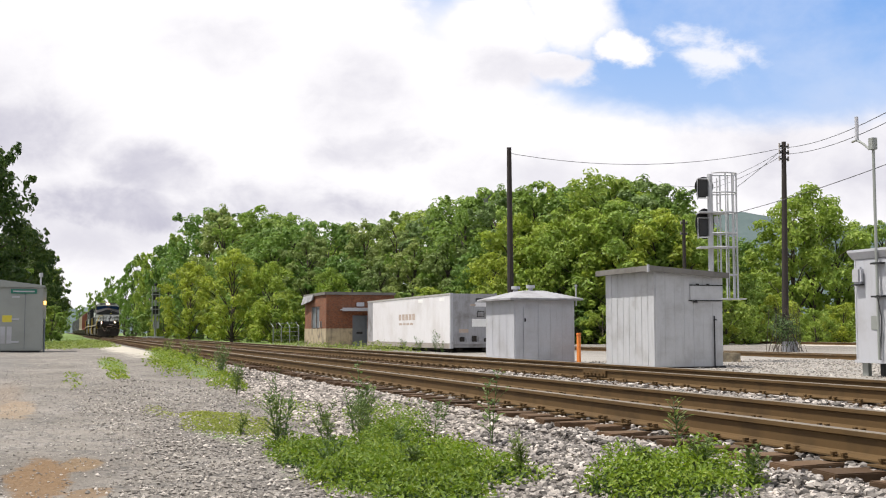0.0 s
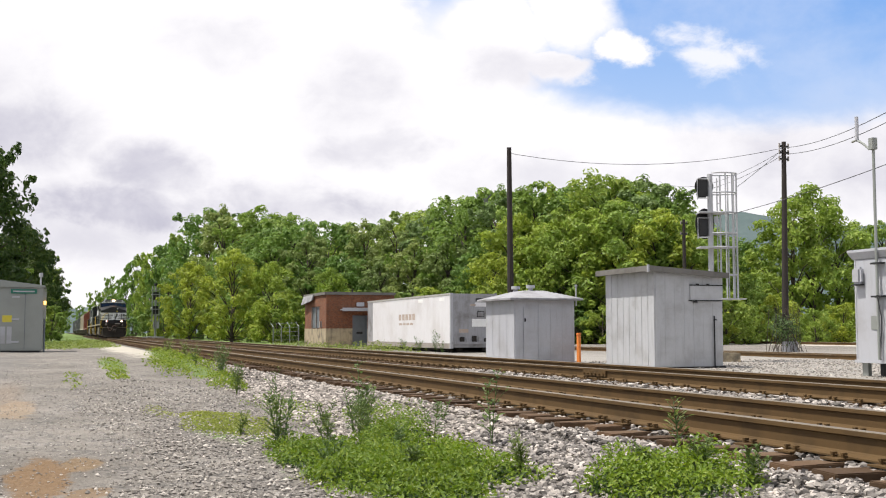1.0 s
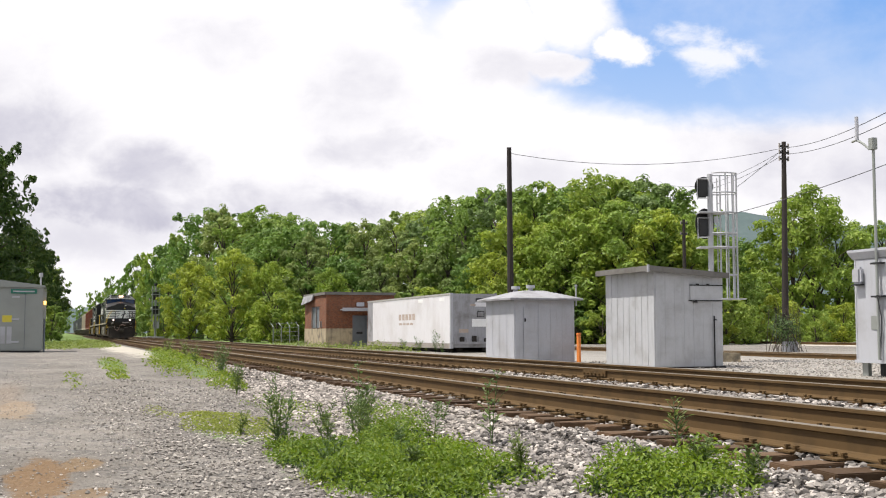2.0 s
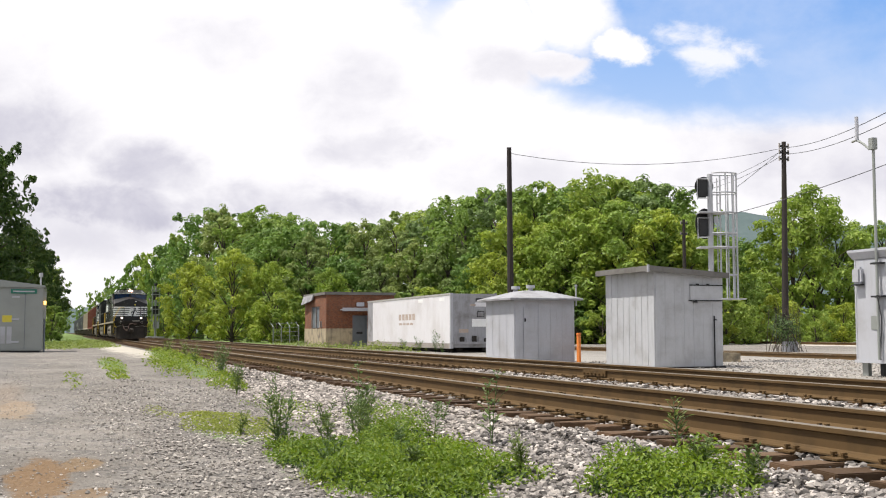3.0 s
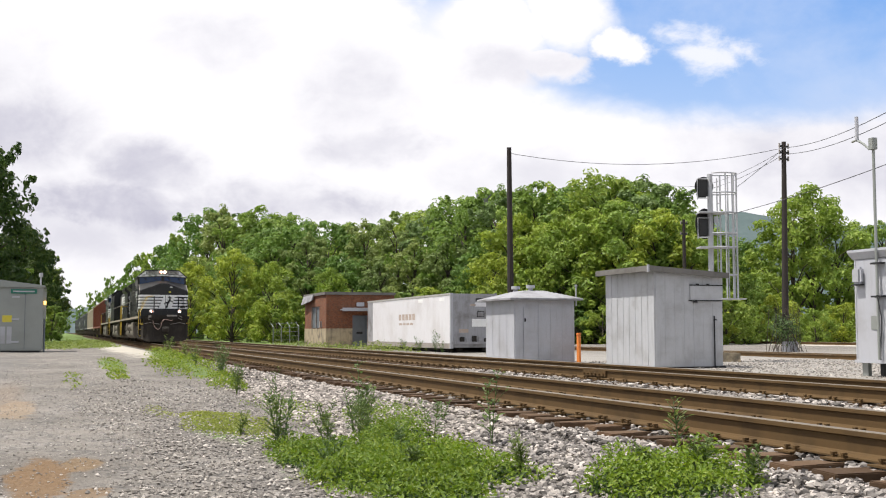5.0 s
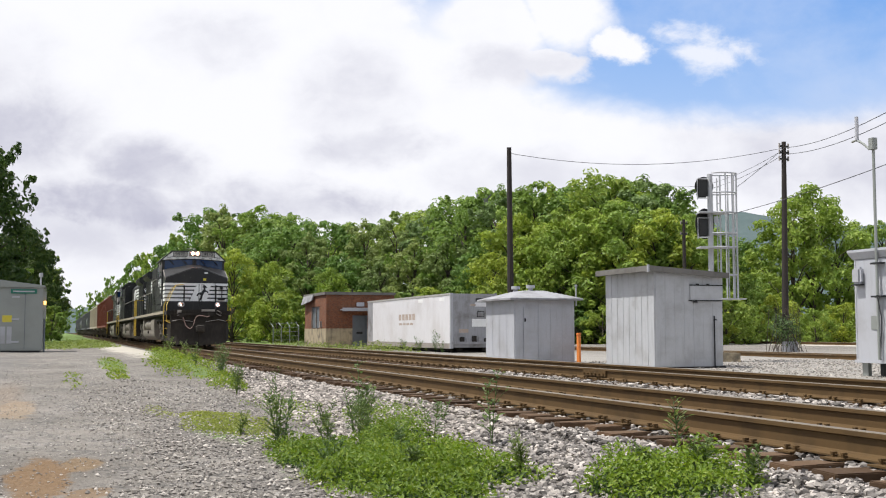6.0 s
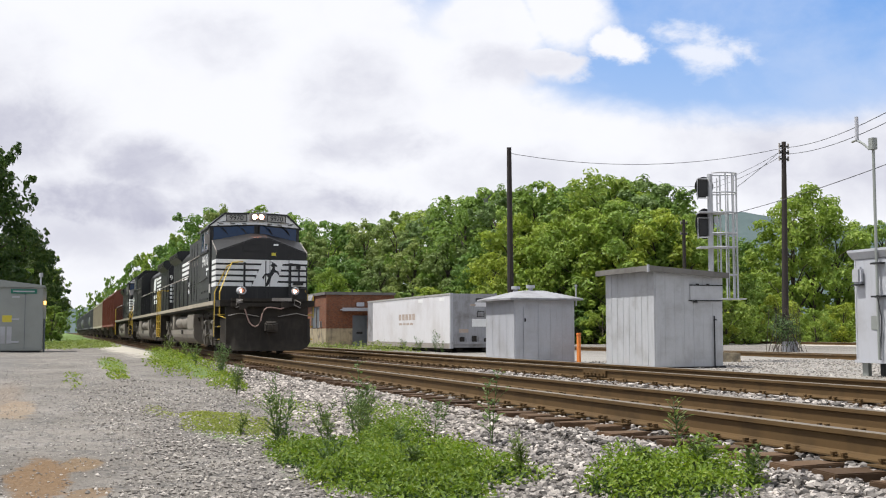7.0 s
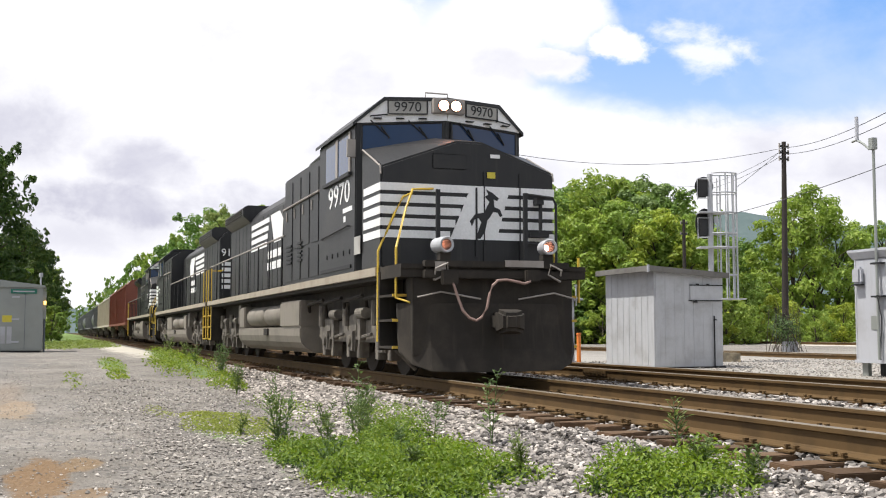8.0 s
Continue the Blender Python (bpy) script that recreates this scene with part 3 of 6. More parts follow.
TRACK = 6.138
make_track("track_1", TRACK, 0.0, -12, 1100, (1.5, 60), "rusty mainline track on weathered wooden sleepers")
make_track("track_2", TRACK + 4.43, 0.0, -12, 1100, (1.5, 40), "second rusty mainline track beside the first")
make_track("track_3", 29.0, -0.17, -30, 140, (0, 0), "rusty yard siding in pale gravel")
make_track("track_4", 60.0, -0.14, -30, 160, (0, 0), "far yard siding along the wood's edge")


# ---- trees ----
def leaf_cloud(verts, faces, rng, centre, radii, count, size):
    """Small folded leaves in bunches round one lobe of the crown, with gaps between the bunches."""
    bunches = []
    for _ in range(max(4, count // 15)):
        d = Vector((rng.gauss(0, 1), rng.gauss(0, 1), rng.gauss(0, 1) + 0.45)).normalized()
        bunches.append((d * rng.uniform(0.30, 0.75), rng.uniform(0.28, 0.42)))
    for i in range(count):
        mid, wide = bunches[i % len(bunches)]
        d = Vector((rng.gauss(0, 1), rng.gauss(0, 1), rng.gauss(0, 1) + 0.4)).normalized()
        q = mid + d * wide * (1.0 - 0.4 * rng.random() ** 2)
        p = Vector((centre[0] + q.x * radii[0], centre[1] + q.y * radii[1], centre[2] + q.z * radii[2]))
        nrm = (d + mid * 0.5 + Vector((rng.uniform(-0.32, 0.32), rng.uniform(-0.32, 0.32), rng.uniform(-0.2, 0.4)))).normalized()
        a = nrm.orthogonal().normalized()
        a = (Matrix.Rotation(rng.uniform(0, 6.28), 3, nrm) @ a)
        b = nrm.cross(a)
        s = size * rng.uniform(0.6, 1.35)
        i = len(verts)
        verts += [p - a * s, p - b * s * 0.55 + nrm * s * 0.2, p + a * s * 1.1 - nrm * s * 0.15, p + b * s * 0.55 + nrm * s * 0.2]
        faces.append((i, i + 1, i + 2, i + 3))


def leaf_mesh(verts, faces, mat):
    me = bpy.data.meshes.new("crown")
    me.from_pydata(verts, [], faces)
    me.materials.append(mat)
    return me


def make_tree(seed, height, width, leaf, mat, lobes=30, count=250, low=0.10):
    rng = random.Random(seed)
    ob = thing("tree", pose(0, 0, -50), "tall leafy green deciduous tree in the wood", "tree", "trees beyond the tracks")
    bm = bmesh.new()
    top = Vector((rng.uniform(-0.3, 0.3), rng.uniform(-0.3, 0.3), height * 0.8))
    tube(bm, [(0, 0, -0.4), (0.05, 0, height * 0.2), top * 0.55, top], height * 0.022, 7, 0.04)
    verts, faces = [], []
    for i in range(lobes):
        t = (i + 0.5) / lobes
        ang = i * 2.4 + rng.uniform(-0.4, 0.4)
        h = low + (0.90 - low) * t
        prof = math.sin(math.pi * min(1, max(0.0, (h - low + 0.16) / (1.14 - low)))) ** 0.6
        rad = width * 0.5 * prof * rng.uniform(0.45, 0.92)
        c = Vector((math.cos(ang) * rad, math.sin(ang) * rad, h * height))
        r = width * rng.uniform(0.11, 0.20) * (0.75 + 0.4 * prof)
        tube(bm, [(0, 0, max(0.3, c.z - rad * 0.9 - 0.6)), (c.x * 0.5, c.y * 0.5, c.z - rad * 0.3), c], height * 0.007, 5, 0.02)
        leaf_cloud(verts, faces, rng, c, (r, r, r * rng.uniform(0.65, 0.9)), count, leaf)
        if rng.random() < 0.4:
            q = c + Vector((math.cos(ang) * r, math.sin(ang) * r, r * rng.uniform(0.1, 0.6)))
            leaf_cloud(verts, faces, rng, q, (r * 0.42, r * 0.42, r * 0.4), count // 4, leaf)
    leaf_cloud(verts, faces, rng, Vector((0, 0, height * 0.93)), (width * 0.14, width * 0.14, height * 0.07), count // 2, leaf)
    part("trunk", bm, M_BARK, ob)
    cr = new("crown", leaf_mesh(verts, faces, mat))
    cr.parent = ob
    return ob


TREES = [make_tree(11, 14.0, 10.5, 0.21, M_LEAF), make_tree(12, 15.0, 9.0, 0.19, M_LEAF), make_tree(13, 13.0, 11.5, 0.21, M_LEAF),
         make_tree(14, 14.5, 8.0, 0.18, M_LEAF_GREY, 28), make_tree(15, 14.5, 10.5, 0.21, M_LEAF_YELLOW, 30, 250, 0.03),
         make_tree(16, 5.0, 6.5, 0.16, M_LEAF_YELLOW, 18, 200, 0.02), make_tree(17, 5.0, 5.5, 0.16, M_LEAF, 18, 200, 0.02),
         make_tree(18, 14.5, 9.5, 0.21, M_LEAF_SHADE, 34), make_tree(19, 14.0, 10.5, 0.36, M_LEAF, 24, 90)]
BASE_H = (14.0, 15.0, 13.0, 14.5, 14.5, 5.0, 5.0, 14.5, 14.0)


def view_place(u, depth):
    """A spot on the land from the camera's sight-line slope u and the depth along its view."""
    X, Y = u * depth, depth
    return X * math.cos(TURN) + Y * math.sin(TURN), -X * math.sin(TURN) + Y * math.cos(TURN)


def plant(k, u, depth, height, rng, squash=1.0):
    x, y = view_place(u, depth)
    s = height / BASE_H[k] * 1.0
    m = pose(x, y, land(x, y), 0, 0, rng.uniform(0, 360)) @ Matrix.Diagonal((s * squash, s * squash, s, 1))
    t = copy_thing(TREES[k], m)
    t.matrix_basis = m
    return t


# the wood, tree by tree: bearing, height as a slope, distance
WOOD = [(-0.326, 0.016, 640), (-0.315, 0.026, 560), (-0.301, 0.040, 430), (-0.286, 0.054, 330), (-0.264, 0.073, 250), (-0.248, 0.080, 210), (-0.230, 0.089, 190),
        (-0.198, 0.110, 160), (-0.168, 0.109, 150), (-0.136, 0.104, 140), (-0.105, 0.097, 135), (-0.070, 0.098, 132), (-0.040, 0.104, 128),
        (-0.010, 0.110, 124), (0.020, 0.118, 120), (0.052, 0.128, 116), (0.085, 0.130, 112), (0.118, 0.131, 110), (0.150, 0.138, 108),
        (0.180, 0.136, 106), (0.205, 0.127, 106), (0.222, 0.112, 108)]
rng = random.Random(5)
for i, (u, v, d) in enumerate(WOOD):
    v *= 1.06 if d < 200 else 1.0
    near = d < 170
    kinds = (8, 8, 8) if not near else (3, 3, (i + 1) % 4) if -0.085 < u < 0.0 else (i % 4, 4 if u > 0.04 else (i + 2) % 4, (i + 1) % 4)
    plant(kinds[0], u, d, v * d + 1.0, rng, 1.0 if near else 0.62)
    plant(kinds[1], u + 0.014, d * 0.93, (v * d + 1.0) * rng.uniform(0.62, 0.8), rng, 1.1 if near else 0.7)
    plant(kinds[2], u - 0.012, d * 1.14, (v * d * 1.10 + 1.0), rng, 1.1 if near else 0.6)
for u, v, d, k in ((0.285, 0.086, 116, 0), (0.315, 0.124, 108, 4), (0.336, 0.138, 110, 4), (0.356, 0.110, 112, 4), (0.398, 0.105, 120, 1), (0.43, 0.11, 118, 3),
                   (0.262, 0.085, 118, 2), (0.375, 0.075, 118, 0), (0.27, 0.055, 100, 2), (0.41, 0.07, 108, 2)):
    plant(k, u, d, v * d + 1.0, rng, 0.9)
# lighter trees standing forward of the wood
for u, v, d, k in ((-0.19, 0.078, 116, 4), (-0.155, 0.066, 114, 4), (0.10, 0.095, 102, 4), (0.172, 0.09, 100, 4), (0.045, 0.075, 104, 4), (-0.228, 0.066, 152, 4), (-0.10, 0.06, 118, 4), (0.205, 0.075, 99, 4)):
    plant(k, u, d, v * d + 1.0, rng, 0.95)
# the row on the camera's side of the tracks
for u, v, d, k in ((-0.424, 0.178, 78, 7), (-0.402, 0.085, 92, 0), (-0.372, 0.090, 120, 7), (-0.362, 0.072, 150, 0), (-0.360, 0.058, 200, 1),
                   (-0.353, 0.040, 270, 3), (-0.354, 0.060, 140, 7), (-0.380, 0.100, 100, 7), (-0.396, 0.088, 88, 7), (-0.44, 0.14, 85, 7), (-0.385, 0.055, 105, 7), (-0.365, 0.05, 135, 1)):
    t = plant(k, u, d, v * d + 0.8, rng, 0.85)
    # tree 7 has the darker leaves that carry this row's shade
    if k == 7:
        tagged(t, "tall dark deciduous tree beside the gravel lot, shade put into its leaf colour", "tree", "trees beside the lot")
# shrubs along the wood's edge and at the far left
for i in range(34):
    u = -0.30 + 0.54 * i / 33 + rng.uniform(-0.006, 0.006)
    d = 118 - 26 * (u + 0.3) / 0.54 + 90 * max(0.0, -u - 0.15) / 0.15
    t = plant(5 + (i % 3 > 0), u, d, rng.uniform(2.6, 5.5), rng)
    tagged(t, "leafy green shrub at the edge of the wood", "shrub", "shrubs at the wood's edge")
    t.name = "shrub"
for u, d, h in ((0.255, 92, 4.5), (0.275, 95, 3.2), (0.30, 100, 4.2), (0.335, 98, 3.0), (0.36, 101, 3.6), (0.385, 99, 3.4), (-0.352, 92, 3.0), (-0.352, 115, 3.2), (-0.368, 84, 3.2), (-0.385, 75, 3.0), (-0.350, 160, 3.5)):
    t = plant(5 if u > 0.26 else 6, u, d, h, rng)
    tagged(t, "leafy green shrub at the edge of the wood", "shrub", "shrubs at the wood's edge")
    t.name = "shrub"
for t in TREES:
    for o in list(t.children):
        bpy.data.objects.remove(o)
    bpy.data.objects.remove(t)


# ---- buildings and boxes beside the track ----
def ribbed_wall(ob, x0, x1, y0, y1, z0, z1, n, along, face, mat):
    """Metal sheets side by side with a raised seam at every joint; each sheet is a piece of its own."""
    lo, hi = (y0, y1) if along == "y" else (x0, x1)
    step = (hi - lo) / n
    for i in range(n):
        gap = 0.002 if along == "y" else 0.0015
        a, b = lo + i * step + gap, lo + (i + 1) * step - gap
        d = (face - 0.02, face, a, b, z0, z1) if along == "y" else (a, b, face - 0.02, face, z0, z1)
        part("wall_panel", boxes(d), mat, ob)
        if i:
            c = lo + i * step
            d = (face - 0.031, face - 0.004, c - 0.022, c + 0.022, z0, z1) if along == "y" else (c - 0.02, c + 0.02, face - 0.027, face - 0.004, z0, z1)
            part("seam", boxes(d), mat, ob)


def make_big_shed():
    ob = thing("equipment_shed", pose(16.2, 28.3, -0.35), "tall silver-painted ribbed metal shed with a sloping roof", "shed")
    W, D, H = 2.27, 3.02, 2.86
    part("frame", boxes((0.03, W, 0.03, D, 0.0, H - 0.05)), M_SILVER, ob)
    ribbed_wall(ob, 0, 0, 0.03, D, 0.04, H, 8, "y", 0.028, M_SILVER)
    ribbed_wall(ob, 0.06, W, 0, 0, 0.04, H - 0.1, 7, "x", 0.028, M_SILVER)
    bm = bmesh.new()
    prism(bm, [(-0.30, H + 0.02), (W + 0.12, H - 0.16), (W + 0.12, H - 0.10), (-0.30, H + 0.08)], "y", -0.18, D + 0.02)
    roof = part("roof", bm, M_ROOF_GREY, ob, "weathered grey roof sheet")
    bm = bmesh.new()
    prism(bm, [(-0.29, H - 0.06), (W + 0.12, H - 0.24), (W + 0.12, H - 0.08), (-0.29, H + 0.10)], "y", -0.21, -0.165)
    part("fascia", bm, M_FASCIA, roof)
    part("fascia", boxes((-0.33, -0.29, -0.21, D + 0.04, H - 0.08, H + 0.09)), M_FASCIA, roof, "", 0.01)
    part("roof_end", boxes((-0.34, -0.28, -0.25, -0.20, H - 0.09, H + 0.12)), M_STEEL_WHITE, roof)
    part("vent_panel", boxes((1.18, 2.24, -0.03, 0.0, 1.98, 2.40)), M_SILVER, ob, "", 0.006)
    for z, x0 in ((2.40, 1.17), (1.95, 1.14)):
        part("vent_rail", boxes((x0, 2.26, -0.05, -0.01, z, z + 0.03)), M_BLACK, ob)
    for x in (1.36, 1.72):
        part("hinge", boxes((x, x + 0.09, -0.06, -0.03, 2.41, 2.46)), M_BLACK, ob)
    part("hinge", boxes((1.28, 1.40, -0.06, -0.03, 1.90, 1.95)), M_BLACK, ob)
    part("conduit", tubes(([(1.96, -0.05, 0.05), (1.96, -0.05, 1.52)], 0.022), seg=8), M_BLACK, ob, "dark conduit pipe")
    part("conduit", tubes(([(1.96, -0.05, 1.42), (2.04, -0.05, 1.40)], 0.02), seg=6), M_BLACK, ob)
    part("base_skid", boxes((-0.01, W + 0.01, -0.012, D, -0.03, 0.045)), M_POLE, ob, "dark timber skid")
    part("foot", boxes((W - 0.30, W + 0.02, -0.10, 0.05, -0.03, 0.06)), M_BLACK, ob)


make_big_shed()


def make_small_shed():
    ob = thing("relay_shed", pose(13.92, 33.3, -0.35), "low pale silver metal relay shed with a hipped roof", "shed")
    W, D, H = 2.15, 2.55, 2.09
    part("frame", boxes((0.03, W, 0.03, D, -0.03, H)), M_STEEL_WHITE, ob)
    ribbed_wall(ob, 0, 0, 0.03, D, 0.0, H, 4, "y", 0.028, M_STEEL_WHITE)
    ribbed_wall(ob, 0.04, W, 0, 0, 0.0, H, 5, "x", 0.028, M_STEEL_WHITE)
    dr = part("door", boxes((0.32, 0.80, -0.03, 0.005, 0.06, 1.84)), M_STEEL_WHITE, ob, "narrow flush metal door", 0.006)
    part("door_handle", boxes((0.34, 0.39, -0.055, -0.03, 1.38, 1.50)), M_BLACK, dr)
    bm = bmesh.new()
    loft(bm, [[(-0.22, -0.22, H), (W + 0.22, -0.22, H), (W + 0.22, D + 0.3, H), (-0.22, D + 0.3, H)],
              [(-0.22, -0.22, H + 0.06), (W + 0.22, -0.22, H + 0.06), (W + 0.22, D + 0.3, H + 0.06), (-0.22, D + 0.3, H + 0.06)],
              [(0.75, 0.75, H + 0.34), (W - 0.75, 0.75, H + 0.34), (W - 0.75, D - 0.7, H + 0.34), (0.75, D - 0.7, H + 0.34)]])
    roof = part("roof", bm, M_TRAILER_END, ob, "pale grey hipped sheet roof")
    for x, y in ((0.95, 0.85), (0.85, 1.9)):
        v = part("roof_vent", tubes(([(x, y, H + 0.26), (x, y, H + 0.44)], 0.075), seg=14), M_STEEL_WHITE, roof, "mushroom roof vent")
        part("vent_cap", tubes(([(x, y, H + 0.42), (x, y, H + 0.47), (x, y, H + 0.52)], 0.15, ), seg=14), M_STEEL_WHITE, v)
    part("corner_pipe", tubes(([(W + 0.05, -0.03, 1.9), (W + 0.05, -0.03, 2.55)], 0.025), seg=8), M_STEEL_WHITE, ob)
    part("pipe_cap", tubes(([(W + 0.05, -0.03, 2.55), (W + 0.05, -0.03, 2.61)], 0.045), seg=8), M_STEEL_WHITE, ob)


make_small_shed()


def make_orange_post():
    ob = thing("marker_post", pose(16.0, 32.85, -0.35), "bright orange plastic marker post in the gravel", "post")
    part("post", tubes(([(0, 0, -0.05), (0, 0, 0.94)], 0.07), seg=14), M_ORANGE, ob, "", 0.01)
    part("cap", tubes(([(0, 0, 0.94), (0, 0, 1.02)], 0.085), seg=14), M_ORANGE, ob, "", 0.015)


make_orange_post()


def make_trailer():
    ob = thing("trailer", pose(18.75, 53.2, -0.35), "old bleached white highway trailer body with faded markings", "trailer")
    W, L, z0, z1 = 2.5, 16.1, 0.26, 3.0
    part("core", boxes((0.02, W - 0.02, 0.02, L - 0.02, z0, z1 - 0.02)), M_TRAILER, ob)
    n = 13
    for i in range(n):
        a, b = L * i / n + 0.008, L * (i + 1) / n - 0.008
        part("side_panel", boxes((0.0, 0.022, a, b, z0 + 0.22, z1 - 0.08)), M_TRAILER if i < n - 1 else M_TRAILER_END, ob)
        part("roof_panel", boxes((0.0, W, a, b, z1 - 0.02, z1 + 0.005)), M_TRAILER_END, ob)
    part("bottom_rail", boxes((-0.02, 0.02, 0, L, z0 - 0.06, z0 + 0.21)), M_LOCO_GREY, ob, "grimy lower side rail", 0.006)
    part("top_rail", boxes((-0.02, 0.02, 0, L, z1 - 0.08, z1 + 0.03)), M_ROOF_GREY, ob, "", 0.006)
    part("corner_post", boxes((-0.025, 0.12, -0.03, 0.1, z0 - 0.05, z1 + 0.03)), M_STEEL_WHITE, ob, "", 0.01)
    part("corner_post", boxes((W - 0.12, W + 0.02, -0.03, 0.1, z0 - 0.05, z1 + 0.03)), M_TRAILER_END, ob, "", 0.01)
    # the sun misses this end; its shade is put into the grey
    end = part("end_wall", boxes((0.12, W - 0.12, -0.012, 0.02, z0, z1)), M_TRAILER_END, ob, "dull end wall with patches, its shade put into the grey")
    for x0, x1, za, zb, m in ((1.35, 1.75, 2.62, 2.78, M_BLACK), (1.3, 2.2, 2.35, 2.56, M_TRAILER), (1.05, 1.35, 2.38, 2.48, M_LABEL), (1.42, 1.82, 1.82, 2.12, M_BLACK), (1.46, 1.78, 1.86, 2.08, M_TRAILER_END),
                              (1.15, 2.0, 1.32, 1.72, M_WHITE), (0.45, 0.95, 1.02, 1.20, M_LABEL)):
        d = 0.002 * (1 + (m is not M_BLACK))
        part("end_patch", boxes((x0, x1, -0.016 - d, -0.0125, za, zb)), m, end)
    for k in range(7):
        x = 0.15 + k * 0.33
        part("end_fitting", boxes((x, x + 0.24, -0.08, -0.01, 0.42 + 0.05 * (k % 2), 0.86 - 0.06 * (k % 3))), M_DARK if k % 2 else M_TRAILER_END, end, "", 0.01)
    part("bumper", boxes((0.05, W - 0.05, -0.1, -0.02, 0.42, 0.56)), M_TRAILER_END, ob, "", 0.01)
    # faded writing in bars
    for i in range(5):
        part("lettering_bar", boxes((-0.004, 0.0, 6.0 + i * 0.66, 6.5 + i * 0.66, 1.72, 2.06)), M_LABEL, ob, "faded lettering bar")
    for i in range(4):
        part("lettering_bar", boxes((-0.004, 0.0, 6.4 + i * 0.7, 6.95 + i * 0.7, 1.44, 1.56)), M_LABEL, ob, "faded lettering bar")
    for y in (1.0, 4.6):
        part("side_label", boxes((-0.005, 0.0, y, y + 0.8, 2.66, 2.84)), M_WHITE, ob, "clean white patch")
    part("cross_sills", boxes(*[(0.05, W - 0.05, y, y + 0.12, 0.10, 0.26) for y in [0.6 + 0.9 * k for k in range(17)]]), M_DARK, ob)
    part("underframe", boxes((0.5, 0.7, 0.2, L - 0.2, 0.08, 0.36), (W - 0.7, W - 0.5, 0.2, L - 0.2, 0.08, 0.36), (0.3, W - 0.3, 0.6, 1.2, -0.05, 0.3), (0.3, W - 0.3, 12, 12.6, -0.05, 0.3)), M_DARK, ob)


make_trailer()


def make_brick_house():
    ob = thing("brick_building", pose(16.3, 70.5, -0.35), "small flat-roofed red brick building with a stained concrete base", "building")
    W, D, H, B = 4.6, 6.6, 3.52, 1.28
    # walls with a door opening in the front and a window opening in the track side
    part("wall", boxes((0, 1.75, 0, 0.25, B, H), (1.75, 2.75, 0, 0.25, 2.15, H), (2.75, W, 0, 0.25, B, H)), M_BRICK, ob, "red brick front wall")
    part("wall", boxes((0, 0.25, 0.25, 2.0, B, H), (0, 0.25, 2.0, 4.5, 2.75, H), (0, 0.25, 4.5, D, B, H)), M_BRICK, ob, "sunlit red brick side wall")
    part("wall", boxes((W - 0.25, W, 0.25, D, B, H), (0.25, W - 0.25, D - 0.25, D, B, H)), M_BRICK, ob)
    part("base", boxes((-0.02, 1.75, -0.02, 0.25, -0.2, B), (2.75, W, -0.02, 0.25, -0.2, B), (-0.02, 0.25, 0.25, D, -0.2, B), (W - 0.25, W, 0.25, D, -0.2, B)), M_CONCRETE, ob, "stained yellowish concrete base")
    roof = part("roof", boxes((-0.08, W + 0.08, -0.08, D + 0.08, H, H + 0.12)), M_FASCIA, ob, "dark flat roof edge", 0.01)
    part("coping", boxes((-0.10, -0.082, -0.10, D + 0.1, H - 0.05, H + 0.13), (-0.10, W, -0.10, -0.082, H - 0.05, H + 0.13)), M_FASCIA, roof)
    dr = part("door", boxes((1.77, 2.73, 0.10, 0.16, -0.1, 2.13)), M_DOOR, ob, "grey steel door")
    part("door_frame", boxes((1.75, 1.80, 0.02, 0.10, -0.1, 2.15)), M_DOOR, dr)
    part("door_frame", boxes((2.70, 2.75, 0.02, 0.10, -0.1, 2.15)), M_DOOR, dr)
    part("door_plate", boxes((2.05, 2.45, 0.085, 0.10, 0.92, 1.06)), M_BLACK, dr)
    part("canopy", boxes((0.92, 3.1, -0.6, 0.0, 2.46, 2.54), (0.92, 3.1, -0.65, -0.59, 2.40, 2.62)), M_STEEL_WHITE, ob, "white canopy over the door", 0.012)
    part("wall_lamp", boxes((2.0, 2.5, -0.18, 0.0, 2.72, 2.98)), M_STEEL_WHITE, ob, "small white wall lamp", 0.03)
    wn_ = part("window", boxes((0.10, 0.14, 2.02, 4.48, 1.32, 2.73)), M_DOOR, ob, "boarded grey window")
    for y in (2.0, 3.2, 4.42):
        part("window_frame", boxes((0.02, 0.10, y, y + 0.08, B, 2.75)), M_LOCO_GREY, wn_)
    bm = bmesh.new()
    loft(bm, [[(-0.10, 3.4, 3.24), (-0.10, 3.4, 3.56), (-0.14, 3.4, 3.56), (-0.24, 3.4, 3.16)], [(-0.10, 5.0, 3.14), (-0.10, 5.0, 3.54), (-0.14, 5.0, 3.54), (-0.30, 5.0, 3.02)],
              [(-0.10, 6.5, 3.0), (-0.10, 6.5, 3.5), (-0.14, 6.5, 3.5), (-0.34, 6.5, 2.9)]])
    part("awning", bm, M_TRAILER_END, ob, "bent white sheet awning")
    part("wall_box", boxes((-0.14, 0, 1.2, 1.5, 1.35, 1.75)), M_LOCO_GREY, ob)
    part("slab", boxes((0.3, 4.6, -1.6, -0.03, -0.1, 0.06)), M_CONCRETE, ob, "concrete apron")
    part("roof_pipe", tubes(([(2.0, 1.0, H), (2.0, 1.0, H + 0.35)], 0.05)), M_BLACK, ob)


make_brick_house()


